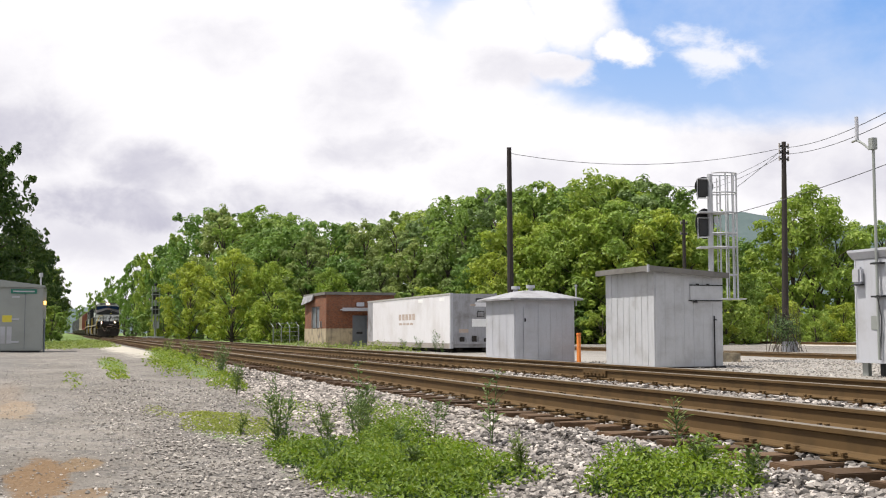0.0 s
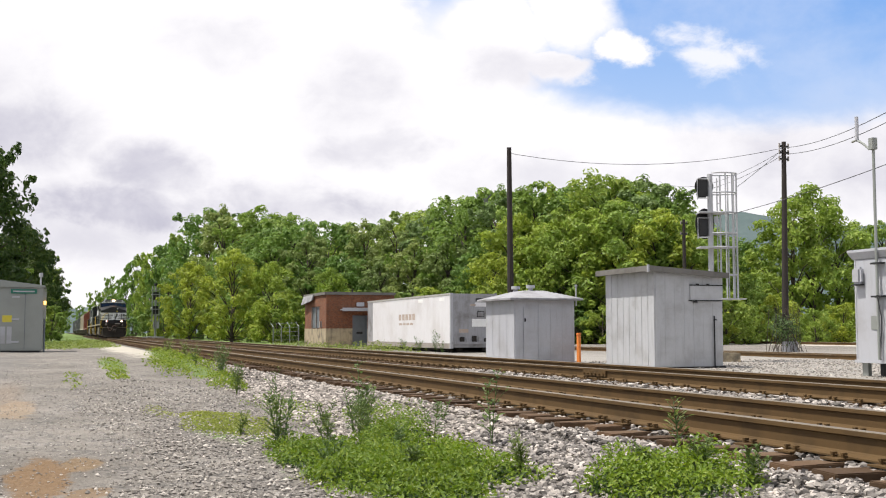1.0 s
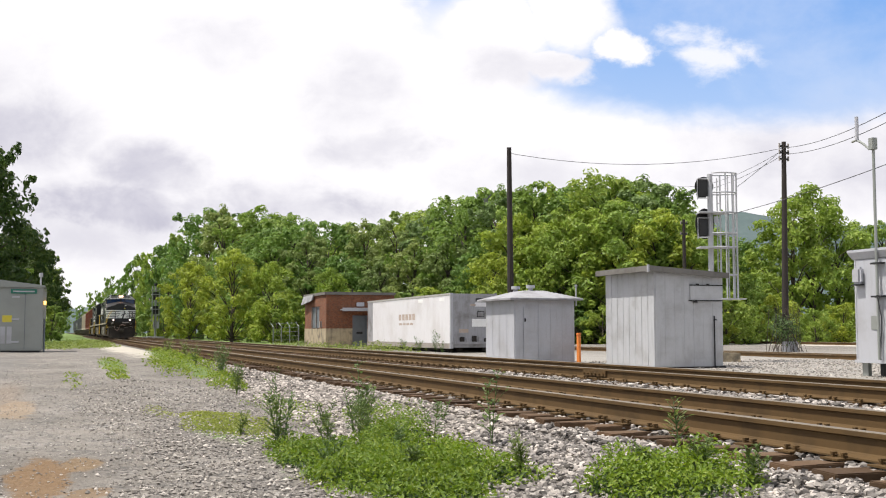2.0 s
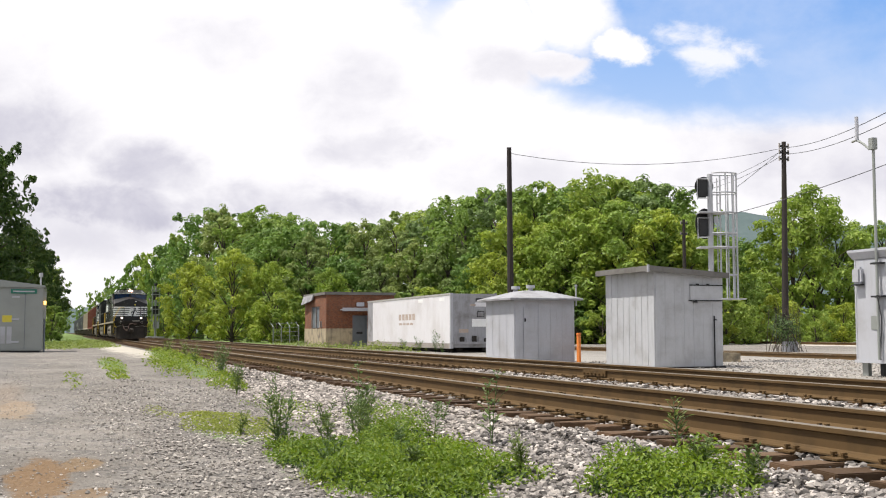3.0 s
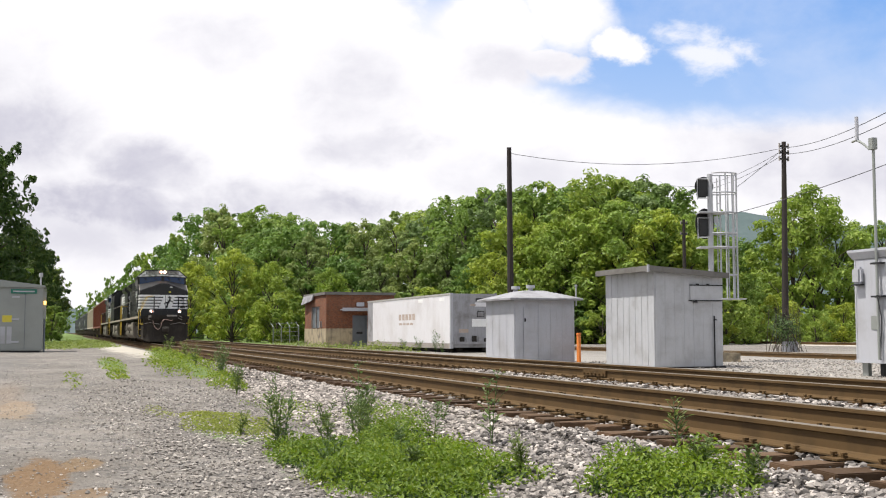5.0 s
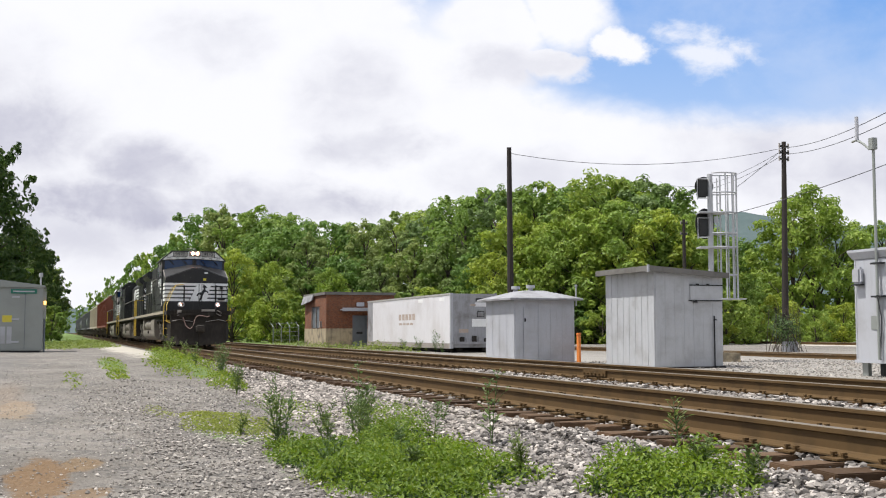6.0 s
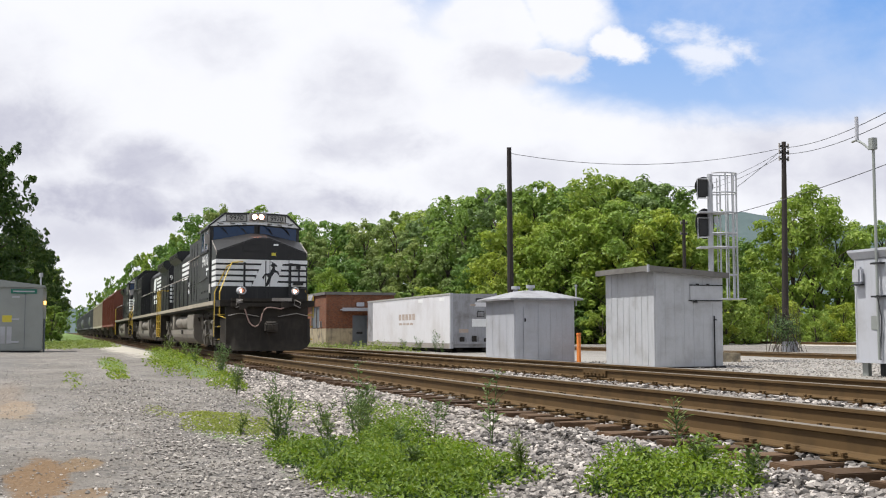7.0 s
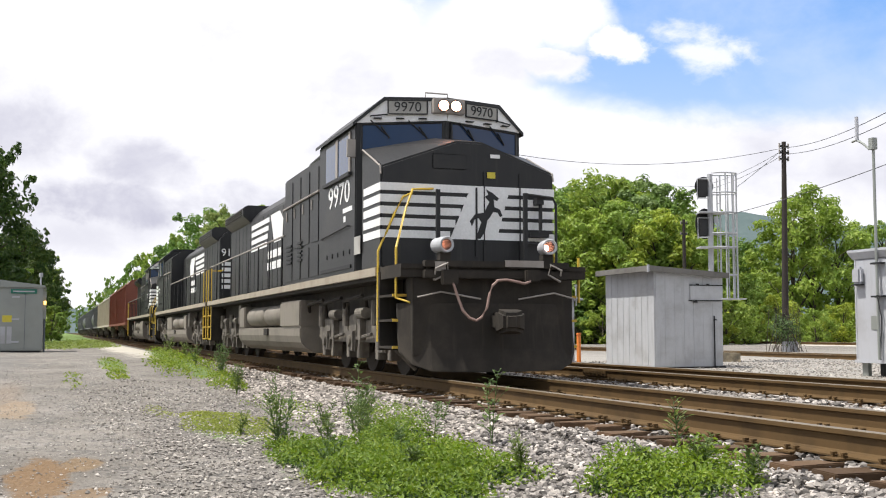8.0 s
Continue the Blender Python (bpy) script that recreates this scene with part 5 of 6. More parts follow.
ground_cover("ground_cover", "tufts of weeds along the far shoulder",
             [(3.35, 33.0, 0.75, 10.0, 5500, 0.26), (1.3, 30.0, 0.35, 4.5, 700, 0.12), (3.0, 21.5, 0.35, 1.6, 1500, 0.25), (0.3, 24.0, 0.25, 2.5, 250, 0.1), (2.6, 28.0, 0.5, 6.0, 2500, 0.16), (1.2, 25.0, 0.25, 2.0, 500, 0.12)], 2, 0.03, M_GRASS)
ground_cover("ground_cover", "long grass beside the far end of the lot",
             [(0.0, 56.0, 2.6, 8.0, 9000, 0.22), (1.6, 75.0, 1.6, 10.0, 3000, 0.2), (-2.5, 66.0, 1.5, 9.0, 3000, 0.5), (15.5, 70.0, 1.4, 18.0, 2500, 0.4), (16.9, 60.0, 1.4, 7.0, 1500, 0.45)], 3, 0.06, M_MOSS)


def make_weed(x, y, h, spread, seed, bushy):
    rng = random.Random(seed)
    ob = thing("weed", pose(x, y, land(x, y)), "tall leafy green weed growing in the ballast", "weed", "tall weeds by the track")
    bm = bmesh.new()
    verts, faces = [], []
    for k in range(bushy):
        lean = Vector((rng.uniform(-1, 1), rng.uniform(-1, 1), 0)) * spread
        hh = h * rng.uniform(0.65, 1.0) if k else h
        pts = [Vector((0, 0, -0.03)), lean * 0.3 + Vector((0, 0, hh * 0.4)), lean * 0.7 + Vector((0, 0, hh * 0.75)), lean + Vector((0, 0, hh))]
        tube(bm, pts, 0.006, 5, 0.002)
        for i in range(38):
            t = 0.12 + 0.88 * rng.random()
            j = min(2, int(t * 3))
            p = pts[j].lerp(pts[j + 1], t * 3 - j)
            a = rng.uniform(0, 6.28)
            d = Vector((math.cos(a), math.sin(a), rng.uniform(0.3, 1.5))).normalized()
            if rng.random() < 0.4:
                q = p + d * h * 0.20 * (0.35 + 0.65 * math.sin(math.pi * t))
                tube(bm, [p, q], 0.004, 4, 0.002)
            p = p + d * rng.random() * h * 0.21 * (0.35 + 0.65 * math.sin(math.pi * t))
            ln = rng.uniform(0.035, 0.10) * (1.2 - 0.6 * t) * (0.5 + 0.5 * h / 0.7)
            side = d.cross(Vector((0, 0, 1))).normalized() * ln * 0.25
            n = len(verts)
            verts += [p, p + d * ln * 0.5 + side, p + d * ln - Vector((0, 0, ln * 0.25)), p + d * ln * 0.5 - side]
            faces.append((n, n + 1, n + 2, n + 3))
    part("stem", bm, M_WEED, ob)
    lv = new("leaves", leaf_mesh(verts, faces, M_WEED))
    lv.parent = ob


for i, (x, y, h, s, b) in enumerate(((2.06, 11.0, 0.78, 0.12, 4), (3.05, 11.6, 0.80, 0.12, 4), (3.9, 9.9, 0.70, 0.10, 2), (4.50, 7.5, 0.52, 0.05, 2), (2.9, 19.3, 0.55, 0.15, 5), (3.35, 24.5, 0.75, 0.2, 5),
                                     (4.2, 6.75, 0.34, 0.12, 4), (2.4, 10.2, 0.4, 0.15, 4), (3.45, 10.3, 0.45, 0.15, 3), (3.0, 13.0, 0.35, 0.15, 4), (2.15, 9.0, 0.32, 0.14, 4), (3.5, 8.2, 0.34, 0.12, 4),
                                     (2.0, 13.0, 0.28, 0.1, 3), (3.3, 29.0, 0.6, 0.25, 5), (4.2, 12.2, 0.25, 0.08, 2), (2.2, 11.4, 0.55, 0.14, 3), (2.95, 11.0, 0.6, 0.12, 3), (3.15, 12.2, 0.5, 0.12, 3), (4.3, 6.3, 0.3, 0.1, 4), (3.95, 7.0, 0.3, 0.12, 4), (2.7, 8.4, 0.3, 0.14, 4), (2.9, 9.6, 0.34, 0.14, 4), (3.6, 26.5, 0.6, 0.25, 5), (3.2, 36.0, 0.7, 0.3, 5), (3.5, 33.0, 0.6, 0.3, 5), (18.2, 54.0, 1.2, 0.3, 5), (18.1, 56.5, 0.8, 0.3, 5), (18.2, 59.5, 0.7, 0.3, 5), (18.3, 53.2, 0.6, 0.3, 5))):
    make_weed(x, y, h, s, 40 + i, b)


# ---- train ----
def wheelset_bm():
    bm = bmesh.new()
    tube(bm, [(-1.0, 0, 0), (1.0, 0, 0)], 0.085, 10)
    for sx in (-1, 1):
        tube(bm, [(sx * 0.69, 0, 0), (sx * 0.715, 0, 0)], 0.56, 28)
        tube(bm, [(sx * 0.715, 0, 0), (sx * 0.82, 0, 0)], 0.53, 28)
        tube(bm, [(sx * 0.82, 0, 0), (sx * 0.85, 0, 0)], 0.2, 14)
        for k in range(4):
            a = k * math.pi / 2
            tube(bm, [(sx * 0.82, 0.34 * math.cos(a), 0.34 * math.sin(a)), (sx * 0.83, 0.34 * math.cos(a), 0.34 * math.sin(a))], 0.07, 8)
    return bm


def add_wheels(ob, ys, radius=0.53):
    for y in ys:
        w = part("wheelset", wheelset_bm(), M_DARK, ob)
        w.location = (0, y, radius)


def truck_side(ob, sx, yc, pitch, axles):
    """One cast side frame with journal boxes, springs and brake gear."""
    bm = bmesh.new()
    h = pitch * (axles - 1) / 2
    if axles == 3:
        # deep frame with a leg on each side of every axle box
        outline = [(yc - h - 0.78, 0.60), (yc - h - 0.62, 0.98), (yc - h * 0.5, 0.90), (yc, 1.02), (yc + h * 0.5, 0.90), (yc + h + 0.62, 0.98), (yc + h + 0.78, 0.60)]
        for k in (2, 1, 0):
            y = yc - h + k * pitch
            outline += [(y + 0.48, 0.52), (y + 0.46, 0.24), (y + 0.26, 0.24), (y + 0.26, 0.70), (y - 0.26, 0.70), (y - 0.26, 0.24), (y - 0.46, 0.24), (y - 0.48, 0.52)]
    else:
        outline = [(yc - h - 0.55, 0.72), (yc - h - 0.35, 0.95), (yc - h * 0.5, 0.80), (yc, 0.92), (yc + h * 0.5, 0.80), (yc + h + 0.35, 0.95), (yc + h + 0.55, 0.72),
                   (yc + h + 0.55, 0.45), (yc + h, 0.30), (yc + h * 0.55, 0.34), (yc, 0.28), (yc - h * 0.55, 0.34), (yc - h, 0.30), (yc - h - 0.55, 0.45)]
    prism(bm, outline, "x", sx * 1.0, sx * 1.18)
    for k in range(axles):
        y = yc - h + k * pitch
        box(bm, min(sx * 1.02, sx * 1.24), max(sx * 1.02, sx * 1.24), y - 0.17, y + 0.17, 0.36, 0.72)
        tube(bm, [(sx * 1.22, y, 0.54), (sx * 1.28, y, 0.54)], 0.11, 12)
        tube(bm, [(sx * 1.22, y + 0.36, 0.80), (sx * 1.22, y + 0.36, 1.22)], 0.07, 8)
        tube(bm, [(sx * 1.24, y - 0.40, 0.36), (sx * 1.24, y - 0.62, 0.95)], 0.035, 6)
    for k in range(axles - 1):
        y = yc - h + (k + 0.5) * pitch
        tube(bm, [(sx * 1.26, y - 0.24, 1.02), (sx * 1.26, y + 0.24, 1.02)], 0.10, 10)
        tube(bm, [(sx * 1.24, y - 0.5, 0.66), (sx * 1.24, y + 0.5, 0.58)], 0.035, 6)
        box(bm, min(sx * 1.1, sx * 1.28), max(sx * 1.1, sx * 1.25), y + 0.10, y + 0.30, 0.55, 0.98)
    part("truck_frame", bm, M_TRUCK, ob, "dusty cast truck side frame", 0.012)


def louvre(ob, x, y0, y1, z0, z1, n, mat):
    for i in range(n):
        z = z0 + (z1 - z0) * i / n
        part("louvre", boxes((x - 0.02, x + 0.005, y0, y1, z, z + (z1 - z0) / n * 0.5)), mat, ob)


HOOD = [(-0.93, 1.70), (0.93, 1.70), (0.93, 3.92), (0.70, 4.20), (-0.70, 4.20), (-0.93, 3.92)]


HOSE = ((-0.78, 1.49), (-0.74, 1.37), (-0.68, 1.17), (-0.62, 1.0), (-0.53, 0.9), (-0.43, 0.86), (-0.35, 0.91), (-0.27, 1.05), (-0.23, 1.25),
        (-0.18, 1.37), (-0.09, 1.45), (0.07, 1.46), (0.24, 1.43), (0.36, 1.41), (0.45, 1.44), (0.49, 1.53))


def ditch_bowl():
    """A round lamp housing, open in front, with a deep dark-walled bowl inside."""
    n = 20
    bm = bmesh.new()
    rings = [[bm.verts.new((rr * math.cos(2 * math.pi * j / n), y, rr * math.sin(2 * math.pi * j / n))) for j in range(n)]
             for y, rr in ((0.31, 0.05), (0.30, 0.115), (0.0, 0.122), (-0.012, 0.110), (0.0, 0.082), (0.24, 0.074), (0.29, 0.04))]
    for a, b in zip(rings, rings[1:]):
        for j in range(n):
            bm.faces.new((a[j], a[(j + 1) % n], b[(j + 1) % n], b[j]))
    bm.faces.new(rings[0])
    bm.faces.new(rings[-1])
    me = finish(bm)
    me.materials.append(M_SILVER)
    me.materials.append(M_DARK)
    # dark inner walls stand in for the bowl's unlit look off axis
    for p in me.polygons:
        if 0.02 < p.center.y and math.hypot(p.center.x, p.center.z) < 0.085:
            p.material_index = 1
    return me


def make_loco():
    ob = thing("locomotive", pose(TRACK, 15.67, 0), "black diesel freight locomotive with white nose stripes and lit headlights", "locomotive", "coupled diesel locomotives")
    # frame, deck and pilot
    bm = boxes((-1.48, 1.48, -0.22, 21.75, 1.50, 1.62), (-1.05, 1.05, 0.95, 20.8, 0.95, 1.50))
    part("underframe", bm, M_DARK, ob)
    for sx in (-1, 1):
        part("side_sill", boxes((min(sx * 1.49, sx * 1.54), max(sx * 1.49, sx * 1.54), 0.95, 21.75, 1.56, 1.70)), M_SILL, ob, "dusty tan side sill", 0.008)
    part("deck", boxes((-1.48, 1.48, -0.24, 21.75, 1.62, 1.69)), M_DARK, ob)
    part("anticlimber", boxes((-1.15, 1.15, -0.36, -0.2, 1.48, 1.60), (-1.15, 1.15, -0.36, -0.2, 1.64, 1.74), (-1.1, 1.1, -0.28, -0.2, 1.58, 1.66)), M_DARK, ob, "", 0.012)
    bm = boxes((-1.28, 1.28, -0.18, 0.18, 0.35, 1.5), (-1.1, 1.1, 0.18, 0.9, 0.5, 1.5))
    part("pilot_plate", bm, M_DARK, ob, "black pilot plate under the deck", 0.015)
    bm = bmesh.new()
    prof = [(-0.28, 1.12), (-0.30, 0.85), (-0.34, 0.45), (-0.40, 0.12), (-0.34, 0.12), (-0.28, 0.45), (-0.24, 0.85), (-0.22, 1.12)]
    cols = ((-1.42, 0.32, 0.40), (-1.28, 0.20, 0.22), (-1.02, 0.10, 0.12), (-0.5, 0.0, 0.11), (0.0, -0.06, 0.11), (0.5, 0.0, 0.11), (1.02, 0.10, 0.12), (1.28, 0.20, 0.22), (1.42, 0.32, 0.40))
    loft(bm, [[(x, y + b + 0.4 * (foot - 0.11), 1.12 - (1.12 - z) * (1.12 - foot) / 1.0) for y, z in prof] for x, b, foot in cols])
    part("snow_plow", bm, M_DARK, ob, "curved black steel snow plow", 0.01)
    # coupler
    bm = boxes((-0.13, 0.13, -0.75, -0.15, 0.72, 0.98))
    loft(bm, [[(-0.17, -0.62, 0.66), (0.20, -0.62, 0.66), (0.20, -0.62, 1.03), (-0.17, -0.62, 1.03)], [(-0.2, -0.85, 0.68), (0.22, -0.85, 0.68), (0.22, -0.85, 1.0), (-0.2, -0.85, 1.0)],
              [(-0.16, -0.98, 0.72), (0.05, -0.98, 0.72), (0.05, -0.98, 0.96), (-0.16, -0.98, 0.96)]])
    part("coupler", bm, M_DARK, ob, "greasy knuckle coupler", 0.045)
    part("coupler", boxes((-0.13, 0.13, 20.8, 22.0, 0.72, 0.98), (-0.2, 0.2, 21.7, 21.98, 0.68, 1.02)), M_TRUCK, ob, "rusty knuckle coupler", 0.02)
    pts = [(HX, -0.42 - 0.14 * math.sin(math.pi * i / 15), HZ) for i, (HX, HZ) in enumerate(HOSE)]
    part("air_hose", tubes((pts, 0.021)), M_HOSE, ob, "pale pinkish brake hose hanging in a loop")
    for sx in (-1, 1):
        part("cut_lever", tubes(([(sx * 1.25, -0.3, 1.2), (sx * 0.9, -0.34, 1.28), (sx * 0.3, -0.38, 1.18)], 0.014), seg=6), M_LOCO_GREY, ob)
        part("hose_rack", tubes(([(sx * 1.0, -0.3, 1.45), (sx * 1.0, -0.4, 1.62), (sx * 0.82, -0.4, 1.70), (sx * 0.8, -0.36, 1.55), (sx * 1.0, -0.36, 1.45)], 0.016), seg=6), M_LOCO_GREY, ob)
    part("label_plate", boxes((0.10, 0.72, -0.372, -0.362, 1.66, 1.76)), M_LOCO_GREY, ob, "dirty white plate")
    part("label_plate", boxes((-1.0, -0.84, -0.372, -0.362, 1.58, 1.72)), M_LOCO_GREY, ob, "dirty white plate")
    part("mu_box", boxes((-0.92, -0.66, -0.46, -0.36, 1.38, 1.60)), M_DARK, ob, "", 0.015)
    part("mu_box", boxes((0.40, 0.64, -0.46, -0.36, 1.44, 1.62)), M_DARK, ob, "", 0.015)
    # corner steps
    for sx in (-1, 1):
        a, b = sorted((sx * 1.12, sx * 1.5))
        for i, z in enumerate((0.45, 0.85, 1.22)):
            st = part("step", boxes((a, b, 0.15, 0.85, z, z + 0.035)), M_DARK, ob, "dark boarding step")
            part("step_edge", boxes((a, b, 0.125, 0.15, z, z + 0.04)), M_YELLOW, st, "yellow step edge")
        part("step_side", boxes((a, b, 0.84, 0.93, 0.42, 1.62)), M_DARK, ob)
        for y in (20.95,):
            for z in (0.45, 0.85, 1.22):
                part("step", boxes((a, b, y, y + 0.7, z, z + 0.035)), M_YELLOW, ob, "yellow-edged boarding step")
            part("step_side", boxes((a, b, y - 0.1, y, 0.42, 1.62)), M_DARK, ob)
            part("grab_rail", tubes(([(sx * 1.5, y, 0.5), (sx * 1.5, y, 2.75)], 0.02), seg=6), M_YELLOW, ob, "yellow grab rail")
            part("grab_rail", tubes(([(sx * 1.5, y + 0.75, 0.5), (sx * 1.5, y + 0.75, 2.75), (sx * 1.0, y + 0.8, 2.75)], 0.02), seg=6), M_YELLOW, ob, "yellow grab rail")
        if sx > 0:
            part("grab_rail", tubes(([(1.5, 0.93, 0.55), (1.5, 0.93, 1.9), (1.42, 0.9, 2.05)], 0.020), seg=6), M_YELLOW, ob, "yellow grab rail")
            part("grab_rail", tubes(([(1.5, 0.05, 1.15), (1.5, 0.05, 1.85)], 0.020), seg=6), M_YELLOW, ob, "yellow grab rail")
            continue
        part("grab_rail", tubes(([(sx * 1.5, 0.93, 0.55), (sx * 1.5, 0.93, 1.95), (sx * 1.25, 0.86, 2.55), (sx * 1.12, 0.86, 2.80), (sx * 1.0, 0.88, 2.86)], 0.020), seg=6), M_YELLOW, ob, "yellow grab rail")
        part("grab_rail", tubes(([(sx * 1.25, -0.05, 1.12), (sx * 1.45, 0.12, 1.2), (sx * 1.45, 0.12, 1.95), (sx * 1.15, 0.60, 2.6), (sx * 0.98, 0.80, 2.92), (sx * 0.62, 0.86, 2.95)], 0.020), seg=6), M_YELLOW, ob, "yellow grab rail")
    for x in (-0.60, 0.88):
        part("stanchion", boxes((x - 0.03, x + 0.03, 0.66, 0.72, 1.69, 2.92)), M_BLACK, ob)
    part("front_rail", tubes(([(0.88, 0.69, 2.9), (1.36, 0.69, 2.86), (1.42, 0.69, 2.75), (1.42, 0.69, 1.7)], 0.022), ([(0.88, 0.69, 2.1), (1.42, 0.69, 2.1)], 0.018)), M_BLACK, ob)
    part("brake_stand", boxes((1.10, 1.22, 0.72, 0.88, 2.75, 2.86), (1.0, 1.32, 0.74, 0.88, 2.22, 2.30), (1.16, 1.2, 0.74, 0.8, 2.3, 2.8)), M_BLACK, ob)
    # nose: wide, with a peaked and sloping top
    def nose_ring(y, edge, peak, w):
        return [(-w, y, 1.69), (w, y, 1.69), (w, y, edge), (0.22, y, peak), (-0.22, y, peak), (-w, y, edge)]
    bm = bmesh.new()
    loft(bm, [nose_ring(0.90, 3.28, 3.74, 1.47), nose_ring(2.05, 3.72, 3.98, 1.47)])
    nose = part("nose", bm, M_LOCO, ob, "glossy black wide nose", 0.03)
    for x in (0.24, 0.86):
        part("door_edge", boxes((x, x + 0.02, 0.878, 0.90, 1.80, 3.26)), M_BLACK, nose)
    part("nose_hatch", boxes((-0.62, -0.05, 0.885, 0.90, 3.28, 3.52)), M_LOCO, nose, "", 0.01)
    part("sticker", boxes((0.30, 0.44, 0.880, 0.886, 3.16, 3.26)), M_STICKER, nose, "small yellow sticker")
    part("sticker", boxes((0.36, 0.52, 0.880, 0.886, 3.49, 3.55)), M_WHITE, nose, "small white label")
    for sx in (-1, 1):
        part("worn_edge", tubes(([(sx * 1.47, 2.0, 3.70), (sx * 1.47, 0.93, 3.285), (sx * 1.47, 0.905, 3.16)], 0.016), seg=6), M_LOCO_GREY, nose, "bare worn paint edge")
    # striped band round the nose with its emblem patch
    for i in range(5):
        z0 = 2.165 + i * 0.185
        z1 = z0 + 0.122
        if i == 4:
            runs = [(-1.474, 1.474)]
        else:
            runs = [(-1.474, -0.33 + 0.09 * i), (0.46 + 0.055 * i, 1.474)]
        for a, b in runs:
            part("stripe", boxes((a, b, 0.888, 0.899, z0, z1)), M_WHITE, nose, "white painted stripe")
        for sx in (-1, 1):
            a, b = sorted((sx * 1.471, sx * 1.480))
            part("stripe", boxes((a, b, 0.89, 1.90, z0, z1)), M_WHITE, nose, "white painted stripe")
    bm = bmesh.new()
    prism(bm, [(-0.33, 2.165), (0.46, 2.165), (0.70, 3.02), (0.06, 3.02), (-0.04, 2.86), (-0.14, 2.60)], "y", 0.884, 0.899)
    part("emblem_patch", bm, M_WHITE, nose, "white emblem patch")
    bm = bmesh.new()
    prism(bm, [(0.10, 2.18), (0.20, 2.45), (0.14, 2.52), (0.08, 2.48), (0.04, 2.38), (0.0, 2.46), (0.10, 2.58), (0.24, 2.60), (0.34, 2.78), (0.26, 2.86), (0.32, 2.90), (0.28, 2.98), (0.40, 2.92), (0.50, 2.84), (0.47, 2.80), (0.41, 2.82),
               (0.42, 2.70), (0.52, 2.66), (0.56, 2.56), (0.52, 2.54), (0.48, 2.61), (0.40, 2.62), (0.34, 2.52), (0.30, 2.48), (0.26, 2.30), (0.18, 2.18)], "y", 0.876, 0.884)
    part("emblem", bm, M_BLACK, nose, "black rearing animal silhouette")
    part("door_edge", boxes((0.10, 0.13, 0.872, 0.9, 1.9, 3.0)), M_BLACK, nose)
    # cab: its front is folded about the middle, each half swept back
    FRONT, SWEEP = 1.97, 0.27

    def cab_ring(pts, y=None):
        return [(x, FRONT + SWEEP * abs(x) if y is None else y, z) for x, z in pts]
    CAB = [(-1.50, 1.69), (0, 1.69), (1.50, 1.69), (1.50, 4.20), (1.02, 4.60), (0, 4.60), (-1.02, 4.60), (-1.50, 4.20)]
    bm = bmesh.new()
    front, back = [bm.verts.new(p) for p in cab_ring(CAB)], [bm.verts.new(p) for p in cab_ring(CAB, 5.1)]
    for i in range(8):
        bm.faces.new((front[i], front[(i + 1) % 8], back[(i + 1) % 8], back[i]))
    bm.faces.new(back)
    bm.faces.new((front[0], front[1], front[5], front[6], front[7]))
    bm.faces.new((front[1], front[2], front[3], front[4], front[5]))
    cab = part("cab", bm, M_LOCO, ob, "black cab with grey window band", 0.02)
    bm = bmesh.new()
    eave = [(-1.56, 4.16), (-1.56, 4.22), (-1.05, 4.66), (0, 4.66), (1.05, 4.66), (1.56, 4.22), (1.56, 4.16), (1.02, 4.61), (0, 4.61), (-1.02, 4.61)]
    front, back = [bm.verts.new((x, y - 0.06, z)) for x, y, z in cab_ring(eave)], [bm.verts.new(p) for p in cab_ring(eave, 5.2)]
    for i in range(10):
        bm.faces.new((front[i], front[(i + 1) % 10], back[(i + 1) % 10], back[i]))
    for ring in (front, back):
        for q in ((0, 1, 2, 9), (2, 3, 8, 9), (3, 4, 7, 8), (4, 5, 6, 7)):
            bm.faces.new([ring[k] for k in q])
    part("cab_roof", bm, M_LOCO, cab)
    k = 1.0 / math.cos(math.atan(SWEEP))
    for sx in (-1, 1):
        fold = pose(0, FRONT, 0, 0, 0, sx * math.degrees(math.atan(SWEEP)))

        def half(name, bm, mat, parent, label="", bevel=0.0):
            o = part(name, bm, mat, parent, label, bevel)
            if parent is cab:
                o.matrix_basis = fold
            return o
        x0, x1 = sx * 0.07 * k, sx * 1.40 * k
        pane = [(x0, 3.92), (x1, 3.70), (x1, 4.19), (x0, 4.24)]
        bm = bmesh.new()
        prism(bm, pane, "y", -0.022, -0.004)
        half("windscreen", bm, M_GLASS, cab, "dark windscreen with a sky reflection put into its blue")
        bm = bmesh.new()
        for p, q in zip(pane, pane[1:] + pane[:1]):
            tube(bm, [(p[0], -0.02, p[1]), (q[0], -0.02, q[1])], 0.022, 6)
        half("windscreen_frame", bm, M_BLACK, cab)
        xm = (x0 + x1) / 2
        for o in (-0.42, 0.22):
            half("wiper", tubes(([(xm + o - 0.12, -0.05, 4.26), (xm + o + 0.14, -0.04, 4.02)], 0.011), ([(xm + o + 0.06, -0.045, 4.16), (xm + o + 0.20, -0.04, 3.96)], 0.014), seg=5), M_BLACK, cab)
        # white band with the number board
        bm = bmesh.new()
        prism(bm, [(0, 4.27), (sx * 1.50 * k, 4.215), (sx * 1.02 * k, 4.60), (0, 4.60)], "y", -0.03, -0.002)
        half("front_band", bm, M_WHITE, cab, "dusty white band over the windscreen")
        b0, b1 = sorted((sx * 0.33 * k, sx * 0.97 * k))
        nb = half("number_board", boxes((b0, b1, -0.075, -0.032, 4.37, 4.60)), M_ROOF_GREY, cab, "grey number board", 0.012)
